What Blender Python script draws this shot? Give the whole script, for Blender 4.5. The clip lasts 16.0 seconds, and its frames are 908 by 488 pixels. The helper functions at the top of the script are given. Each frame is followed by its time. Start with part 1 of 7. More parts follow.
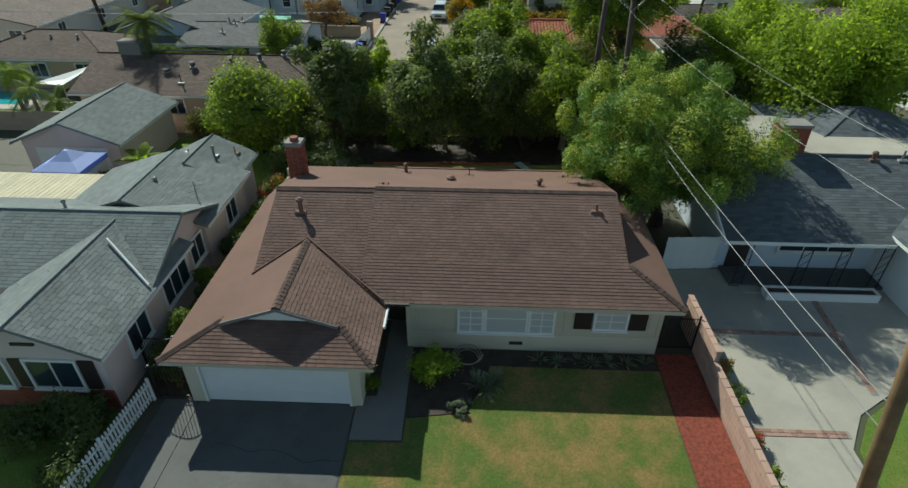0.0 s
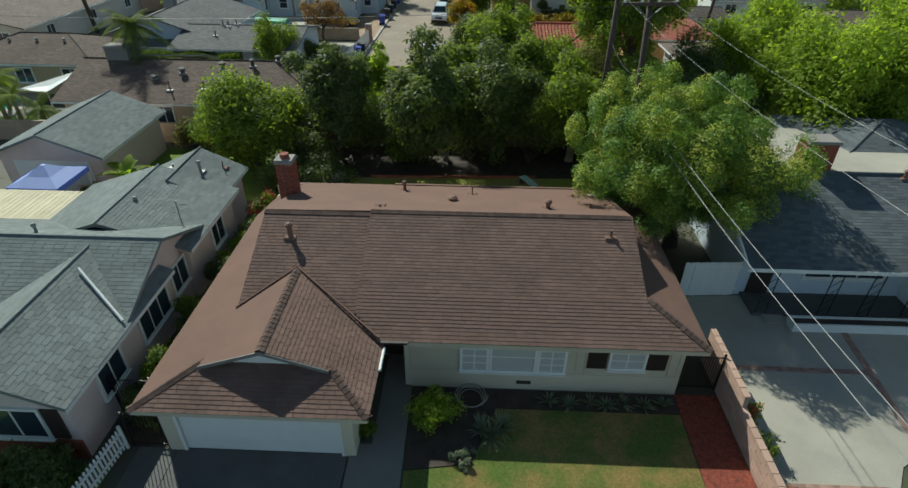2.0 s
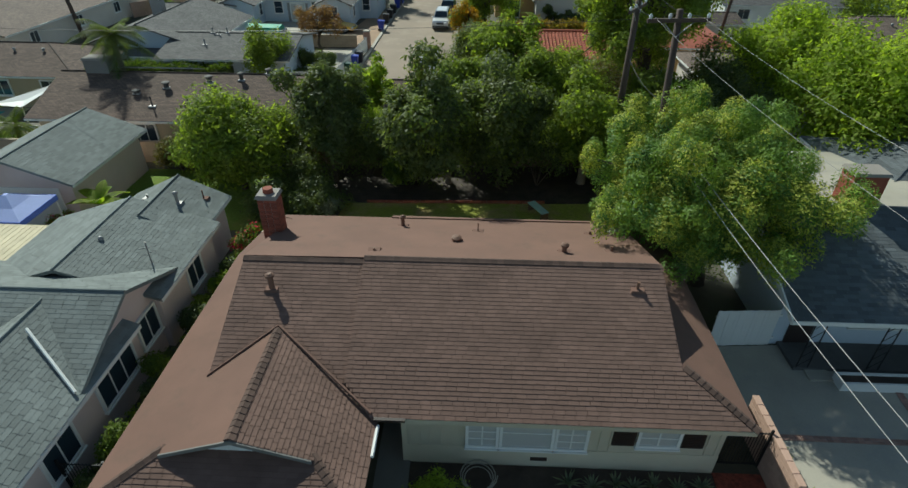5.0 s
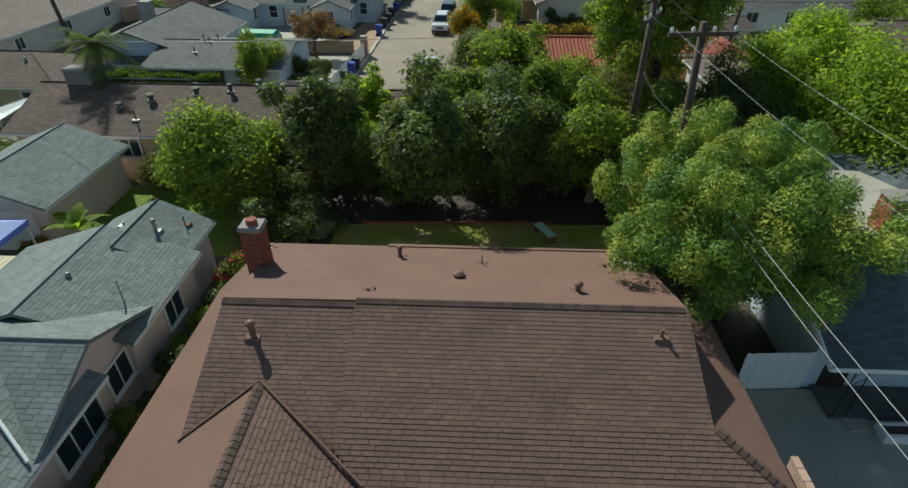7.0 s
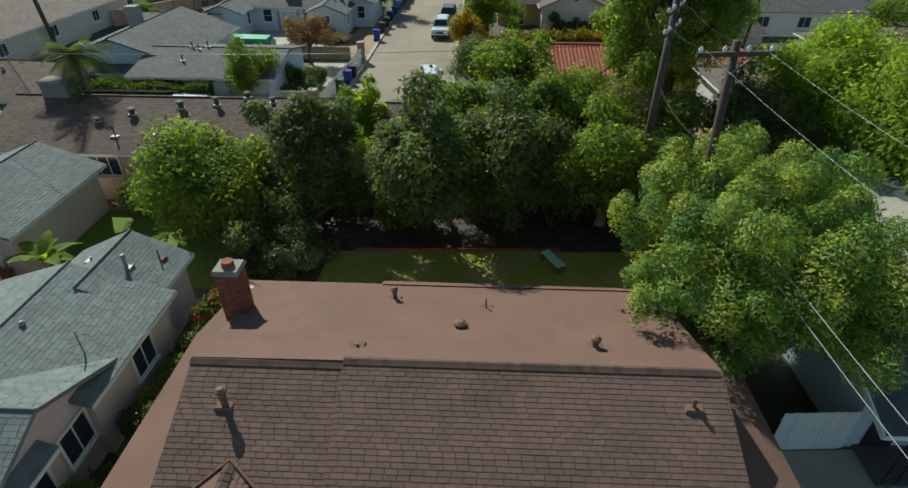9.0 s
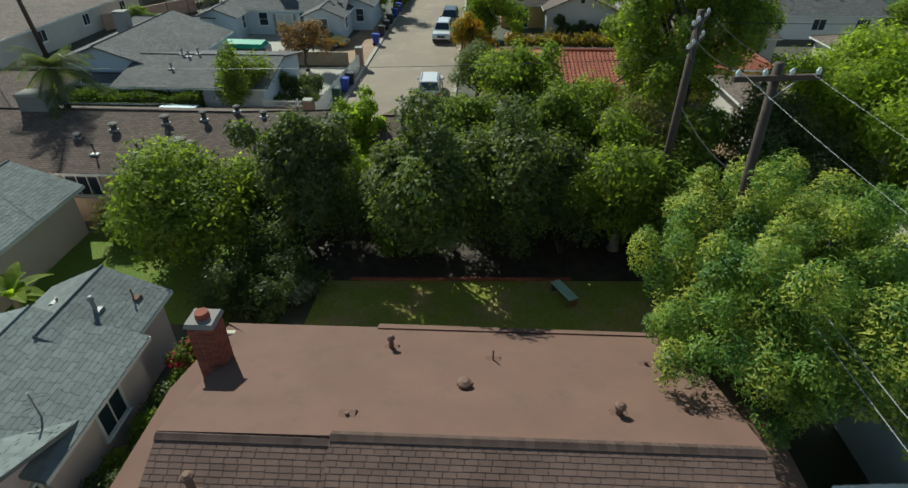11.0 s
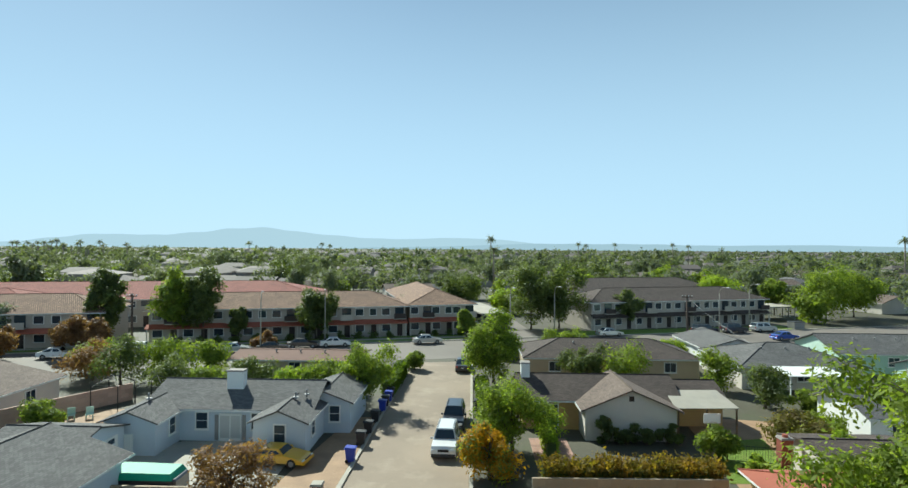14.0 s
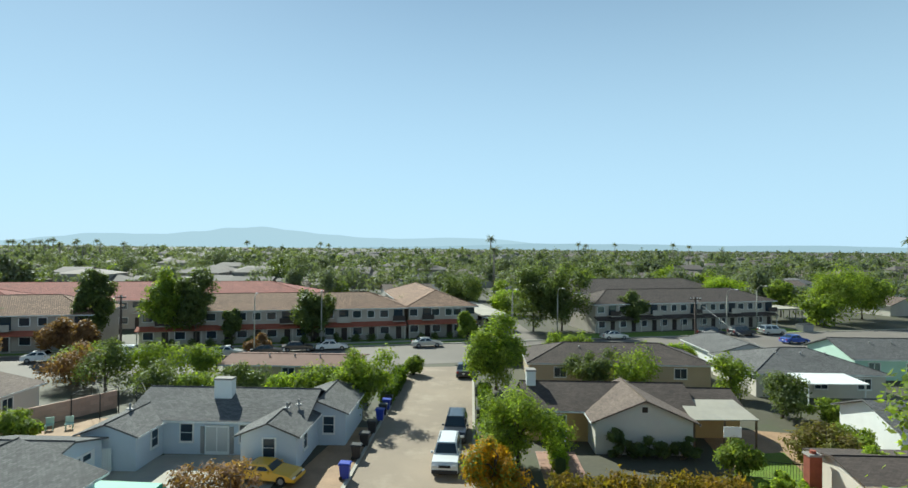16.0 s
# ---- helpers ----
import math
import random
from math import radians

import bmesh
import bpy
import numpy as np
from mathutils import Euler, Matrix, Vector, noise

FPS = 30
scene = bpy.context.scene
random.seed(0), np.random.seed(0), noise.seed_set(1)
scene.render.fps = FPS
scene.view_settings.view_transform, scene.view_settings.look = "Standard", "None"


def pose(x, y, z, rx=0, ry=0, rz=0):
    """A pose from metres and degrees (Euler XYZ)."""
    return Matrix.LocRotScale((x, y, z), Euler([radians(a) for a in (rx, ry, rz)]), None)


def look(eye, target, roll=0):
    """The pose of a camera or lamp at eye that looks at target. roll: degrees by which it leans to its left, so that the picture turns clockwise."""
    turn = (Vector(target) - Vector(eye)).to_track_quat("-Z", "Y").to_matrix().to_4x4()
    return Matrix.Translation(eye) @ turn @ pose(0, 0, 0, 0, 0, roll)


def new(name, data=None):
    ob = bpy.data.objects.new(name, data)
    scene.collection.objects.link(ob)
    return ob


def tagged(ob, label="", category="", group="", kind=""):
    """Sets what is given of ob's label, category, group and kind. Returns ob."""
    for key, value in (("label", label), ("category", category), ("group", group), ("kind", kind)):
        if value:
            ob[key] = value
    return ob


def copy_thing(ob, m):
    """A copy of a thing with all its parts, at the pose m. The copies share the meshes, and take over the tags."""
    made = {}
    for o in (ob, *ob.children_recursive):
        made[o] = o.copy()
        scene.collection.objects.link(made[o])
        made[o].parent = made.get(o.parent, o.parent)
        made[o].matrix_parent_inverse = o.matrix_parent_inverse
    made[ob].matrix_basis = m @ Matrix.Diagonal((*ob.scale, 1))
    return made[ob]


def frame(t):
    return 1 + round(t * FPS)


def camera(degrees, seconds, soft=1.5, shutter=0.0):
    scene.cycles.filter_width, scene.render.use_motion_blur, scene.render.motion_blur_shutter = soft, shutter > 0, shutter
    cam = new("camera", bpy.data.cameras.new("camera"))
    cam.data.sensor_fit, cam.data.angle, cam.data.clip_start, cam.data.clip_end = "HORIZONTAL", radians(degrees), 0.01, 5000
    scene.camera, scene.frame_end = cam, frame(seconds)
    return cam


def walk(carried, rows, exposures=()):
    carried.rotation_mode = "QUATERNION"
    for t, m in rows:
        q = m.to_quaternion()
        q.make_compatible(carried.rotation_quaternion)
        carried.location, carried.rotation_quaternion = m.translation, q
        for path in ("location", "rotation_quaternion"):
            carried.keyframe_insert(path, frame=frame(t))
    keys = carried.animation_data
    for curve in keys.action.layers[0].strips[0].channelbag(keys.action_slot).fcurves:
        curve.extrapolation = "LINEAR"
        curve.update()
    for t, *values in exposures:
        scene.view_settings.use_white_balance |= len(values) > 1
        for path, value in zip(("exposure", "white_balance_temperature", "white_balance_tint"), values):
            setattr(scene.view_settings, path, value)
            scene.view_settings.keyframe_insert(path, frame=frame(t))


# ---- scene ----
cam = camera(78.1, 16.0)

EXP0, EXP1, TINT = -0.04, 0.53, -4

PATH = [
    (0, (0.336, -15.642, 15.126), (0.278, -13.975, 14.023), 0.4),
    (0.5, (0.302, -15.143, 15.116), (0.244, -13.476, 14.012), 0.4),
    (1, (0.253, -14.625, 15.115), (0.196, -12.959, 14.009), 0.5),
    (1.5, (0.208, -14.122, 15.104), (0.151, -12.457, 13.998), 0.5),
    (2, (0.172, -13.613, 15.098), (0.114, -11.948, 13.991), 0.5),
    (2.5, (0.12, -13.107, 15.091), (0.063, -11.442, 13.984), 0.4),
    (3, (0.084, -12.608, 15.102), (0.025, -10.943, 13.995), 0.5),
    (3.5, (0.035, -12.097, 15.108), (-0.023, -10.432, 14.0), 0.5),
    (4, (0.012, -11.59, 15.11), (-0.048, -9.926, 14.002), 0.4),
    (4.2, (-0.005, -11.398, 15.126), (-0.066, -9.734, 14.018), 0.5),
    (6.5, (-0.156, -8.903, 15.098), (-0.217, -7.24, 13.99), 0.3),
    (7, (-0.212, -8.348, 15.099), (-0.273, -6.684, 13.991), 0.3),
    (7.5, (-0.268, -7.742, 15.112), (-0.327, -6.079, 14.002), 0.3),
    (8, (-0.292, -7.114, 15.116), (-0.352, -5.452, 14.006), 0.4),
    (8.5, (-0.324, -6.485, 15.095), (-0.384, -4.822, 13.985), 0.4),
    (9, (-0.33, -5.857, 15.106), (-0.392, -4.194, 13.996), 0.3),
    (9.2, (-0.33, -5.581, 15.093), (-0.393, -3.919, 13.982), 0.3),
    (11.3, (-0.544, -2.335, 15.153), (-0.612, -0.677, 14.038), 0.1),
    (11.5, (-0.83, -0.75, 15.12), (-0.885, 0.914, 14.013), 0.5),
    (12, (-1.379, 3.301, 15.159), (-1.423, 5.067, 14.221), 0.8),
    (12.5, (-1.837, 8.403, 15.276), (-1.889, 10.329, 14.742), 0.7),
    (13, (-2.042, 12.779, 15.444), (-2.108, 14.777, 15.384), 0.5),
    (13.5, (-2.2, 14.659, 15.465), (-2.265, 16.658, 15.477), 0.4),
    (14, (-2.264, 15.423, 15.473), (-2.33, 17.421, 15.485), 0.4),
    (14.5, (-2.337, 16.075, 15.496), (-2.402, 18.074, 15.507), 0.5),
    (15, (-2.435, 16.769, 15.507), (-2.499, 18.768, 15.519), 0.5),
    (15.5, (-2.494, 17.45, 15.53), (-2.557, 19.449, 15.541), 0.5),
    (16, (-2.579, 18.185, 15.553), (-2.642, 20.184, 15.564), 0.5),
]
walk(cam, [(t, look(eye, target, roll)) for t, eye, target, roll in PATH],
     exposures=[(0.0, EXP0, 5850, TINT), (11.5, EXP0, 5850, TINT), (13.0, EXP1, 5850, TINT), (16.0, EXP1, 5850, TINT)])

# ---- light ----
SUN = Vector((-0.68, 1.02, 1.0)).normalized()
world = bpy.data.worlds.new("sky")
scene.world = world
world.use_nodes = True
wn = world.node_tree
sky = wn.nodes.new("ShaderNodeTexSky")
sky.sky_type = "NISHITA"
sky.sun_disc = False
sky.sun_elevation = math.asin(SUN.z)
sky.sun_rotation = math.atan2(SUN.x, SUN.y)
sky.altitude = 50
sky.air_density, sky.dust_density, sky.ozone_density = 1.0, 0.25, 4.0
haze = wn.nodes.new("ShaderNodeMix")  # a veil of haze, thick at the horizon and thin overhead
haze.data_type = "RGBA"
haze.inputs[7].default_value = (10.6, 13.6, 16.4, 1)
up_axis = wn.nodes.new("ShaderNodeSeparateXYZ")
wn.links.new(wn.nodes.new("ShaderNodeTexCoord").outputs["Generated"], up_axis.inputs[0])
thick = wn.nodes.new("ShaderNodeMapRange")
thick.interpolation_type = "SMOOTHSTEP"
thick.inputs["From Min"].default_value, thick.inputs["From Max"].default_value = -0.05, 0.75
thick.inputs["To Min"].default_value, thick.inputs["To Max"].default_value = 0.88, 0.1
wn.links.new(up_axis.outputs["Z"], thick.inputs["Value"])
wn.links.new(thick.outputs[0], haze.inputs[0])
wn.links.new(sky.outputs[0], haze.inputs[6])
wn.links.new(haze.outputs[2], wn.nodes["Background"].inputs[0])
wn.nodes["Background"].inputs[1].default_value = 0.044
sun = new("sun", bpy.data.lights.new("sun", "SUN"))
sun.data.energy, sun.data.angle, sun.data.color = 5.0, radians(0.55), (1.0, 0.93, 0.81)
sun.matrix_basis = look(SUN * 100, (0, 0, 0))


# ---- materials ----
def nodes_of(name):
    m = bpy.data.materials.new(name)
    m.use_nodes = True
    return m, m.node_tree, m.node_tree.nodes["Principled BSDF"]


def noise_node(nt, coord, scale, detail=4.0, rough=0.6):
    n = nt.nodes.new("ShaderNodeTexNoise")
    n.inputs["Scale"].default_value = scale
    n.inputs["Detail"].default_value = detail
    n.inputs["Roughness"].default_value = rough
    nt.links.new(coord, n.inputs["Vector"])
    return n.outputs["Fac"]


def ramp(nt, fac, stops):
    r = nt.nodes.new("ShaderNodeValToRGB")
    e = r.color_ramp.elements
    while len(e) < len(stops):
        e.new(0.5)
    for el, (p, c) in zip(e, stops):
        el.position, el.color = p, (*c, 1)
    nt.links.new(fac, r.inputs[0])
    return r.outputs[0]


def mix(nt, fac, a, b, kind="MIX"):
    m = nt.nodes.new("ShaderNodeMix")
    m.data_type, m.blend_type = "RGBA", kind
    for k, v in ((0, fac), (6, a), (7, b)):
        if isinstance(v, (int, float)):
            m.inputs[k].default_value = v
        elif isinstance(v, tuple):
            m.inputs[k].default_value = (*v, 1)
        else:
            nt.links.new(v, m.inputs[k])
    return m.outputs[2]


def surface(name, color, rough=0.8, metal=0.0, big=0.6, fine=25.0, amount=0.25, bump=0.25, vary=0.0, dist=0.01, stain=None, stain_amount=0.5):
    """Painted, plastered, paved or bare: a colour with stains at one scale and grain at another."""
    m, nt, bsdf = nodes_of(name)
    co = nt.nodes.new("ShaderNodeTexCoord").outputs["Object"]
    a = noise_node(nt, co, big, 5)
    b = noise_node(nt, co, fine, 4)
    dark = tuple(c * (1 - amount) for c in color)
    light = tuple(min(1, c * (1 + amount * 0.7)) for c in color)
    col = ramp(nt, a, [(0.3, dark), (0.7, light)])
    grain = ramp(nt, b, [(0.3, (1 - amount * 0.6,) * 3), (0.7, (1.0,) * 3)])
    col = mix(nt, 1.0, col, grain, "MULTIPLY")
    if stain:
        s = noise_node(nt, co, big * 2.7, 6, 0.7)
        mask = ramp(nt, s, [(0.52, (0, 0, 0)), (0.68, (stain_amount,) * 3)])
        col = mix(nt, mask, col, stain)
    if vary:
        info = nt.nodes.new("ShaderNodeObjectInfo").outputs["Random"]
        geo = nt.nodes.new("ShaderNodeNewGeometry").outputs["Random Per Island"]
        add = nt.nodes.new("ShaderNodeMath")
        add.operation = "ADD"
        nt.links.new(info, add.inputs[0])
        nt.links.new(geo, add.inputs[1])
        fr = nt.nodes.new("ShaderNodeMath")
        fr.operation = "FRACT"
        nt.links.new(add.outputs[0], fr.inputs[0])
        col = mix(nt, 1.0, col, ramp(nt, fr.outputs[0], [(0.0, (1 - vary,) * 3), (1.0, (1 + vary * 0.4,) * 3)]), "MULTIPLY")
    nt.links.new(col, bsdf.inputs["Base Color"])
    bsdf.inputs["Roughness"].default_value = rough
    bsdf.inputs["Metallic"].default_value = metal
    if bump:
        bp = nt.nodes.new("ShaderNodeBump")
        bp.inputs["Strength"].default_value = bump
        bp.inputs["Distance"].default_value = dist
        nt.links.new(b, bp.inputs["Height"])
        nt.links.new(bp.outputs[0], bsdf.inputs["Normal"])
    return m


def courses(name, color, width, height, mortar, joint, rough=0.9, vary=0.25, bump=0.5, patch=0.2):
    """Shingles, tiles or blocks laid in rows over a face's own metres (UV)."""
    m, nt, bsdf = nodes_of(name)
    tc = nt.nodes.new("ShaderNodeTexCoord")
    br = nt.nodes.new("ShaderNodeTexBrick")
    nt.links.new(tc.outputs["UV"], br.inputs["Vector"])
    br.inputs["Scale"].default_value = 1.0
    br.inputs["Brick Width"].default_value = width
    br.inputs["Row Height"].default_value = height
    br.inputs["Mortar Size"].default_value = joint
    br.inputs["Mortar Smooth"].default_value = 0.3
    br.inputs["Color1"].default_value = (*[c * (1 - vary) for c in color], 1)
    br.inputs["Color2"].default_value = (*[min(1, c * (1 + vary)) for c in color], 1)
    br.inputs["Mortar"].default_value = (*mortar, 1)
    a = noise_node(nt, tc.outputs["Object"], 0.5, 5)
    g = noise_node(nt, tc.outputs["Object"], 40, 3)
    col = mix(nt, 1.0, br.outputs["Color"], ramp(nt, a, [(0.3, (1 - patch,) * 3), (0.7, (1 + patch * 0.5,) * 3)]), "MULTIPLY")
    col = mix(nt, 1.0, col, ramp(nt, g, [(0.3, (0.85,) * 3), (0.7, (1.05,) * 3)]), "MULTIPLY")
    nt.links.new(col, bsdf.inputs["Base Color"])
    bsdf.inputs["Roughness"].default_value = rough
    bp = nt.nodes.new("ShaderNodeBump")
    bp.inputs["Strength"].default_value = bump
    bp.inputs["Distance"].default_value = 0.02
    bp.invert = True
    nt.links.new(br.outputs["Fac"], bp.inputs["Height"])
    nt.links.new(bp.outputs[0], bsdf.inputs["Normal"])
    return m


def foliage(name, dark, light, gloss=0.6, sheen=0.5, clump=0.9):
    m, nt, bsdf = nodes_of(name)
    co = nt.nodes.new("ShaderNodeTexCoord").outputs["Object"]
    isl = nt.nodes.new("ShaderNodeNewGeometry").outputs["Random Per Island"]
    n = noise_node(nt, co, clump, 3)
    col = mix(nt, ramp(nt, n, [(0.35, (0, 0, 0)), (0.65, (1, 1, 1))]), dark, light)
    col = mix(nt, 1.0, col, ramp(nt, isl, [(0.0, (0.72, 0.72, 0.7)), (1.0, (1.22, 1.2, 1.05))]), "MULTIPLY")
    nt.links.new(col, bsdf.inputs["Base Color"])
    bsdf.inputs["Roughness"].default_value = gloss
    bsdf.inputs["Specular IOR Level"].default_value = 0.18
    tr = nt.nodes.new("ShaderNodeBsdfTranslucent")
    nt.links.new(mix(nt, 1.0, col, (1.5, 1.6, 0.5), "MULTIPLY"), tr.inputs[0])
    mx = nt.nodes.new("ShaderNodeMixShader")
    mx.inputs[0].default_value = sheen
    nt.links.new(bsdf.outputs[0], mx.inputs[1])
    nt.links.new(tr.outputs[0], mx.inputs[2])
    nt.links.new(mx.outputs[0], nt.nodes["Material Output"].inputs[0])
    return m


def lawn_mat(name, green, dry, bias=0.5):
    m, nt, bsdf = nodes_of(name)
    co = nt.nodes.new("ShaderNodeTexCoord").outputs["Object"]
    a = noise_node(nt, co, 0.55, 6, 0.65)
    b = noise_node(nt, co, 14, 5, 0.7)
    c = noise_node(nt, co, 70, 3, 0.7)
    col = mix(nt, ramp(nt, a, [(bias - 0.1, (0, 0, 0)), (bias + 0.1, (1, 1, 1))]), green, dry)
    col = mix(nt, 1.0, col, ramp(nt, b, [(0.3, (0.6,) * 3), (0.7, (1.2,) * 3)]), "MULTIPLY")
    col = mix(nt, 1.0, col, ramp(nt, c, [(0.3, (0.55,) * 3), (0.7, (1.25,) * 3)]), "MULTIPLY")
    nt.links.new(col, bsdf.inputs["Base Color"])
    bsdf.inputs["Roughness"].default_value = 0.95
    bp = nt.nodes.new("ShaderNodeBump")
    bp.inputs["Strength"].default_value = 0.8
    bp.inputs["Distance"].default_value = 0.05
    nt.links.new(c, bp.inputs["Height"])
    nt.links.new(bp.outputs[0], bsdf.inputs["Normal"])
    return m


def pane_mat(name, color, rough=0.06):
    m, nt, bsdf = nodes_of(name)
    bsdf.inputs["Base Color"].default_value = (*color, 1)
    bsdf.inputs["Roughness"].default_value = rough
    bsdf.inputs["IOR"].default_value = 1.5
    return m


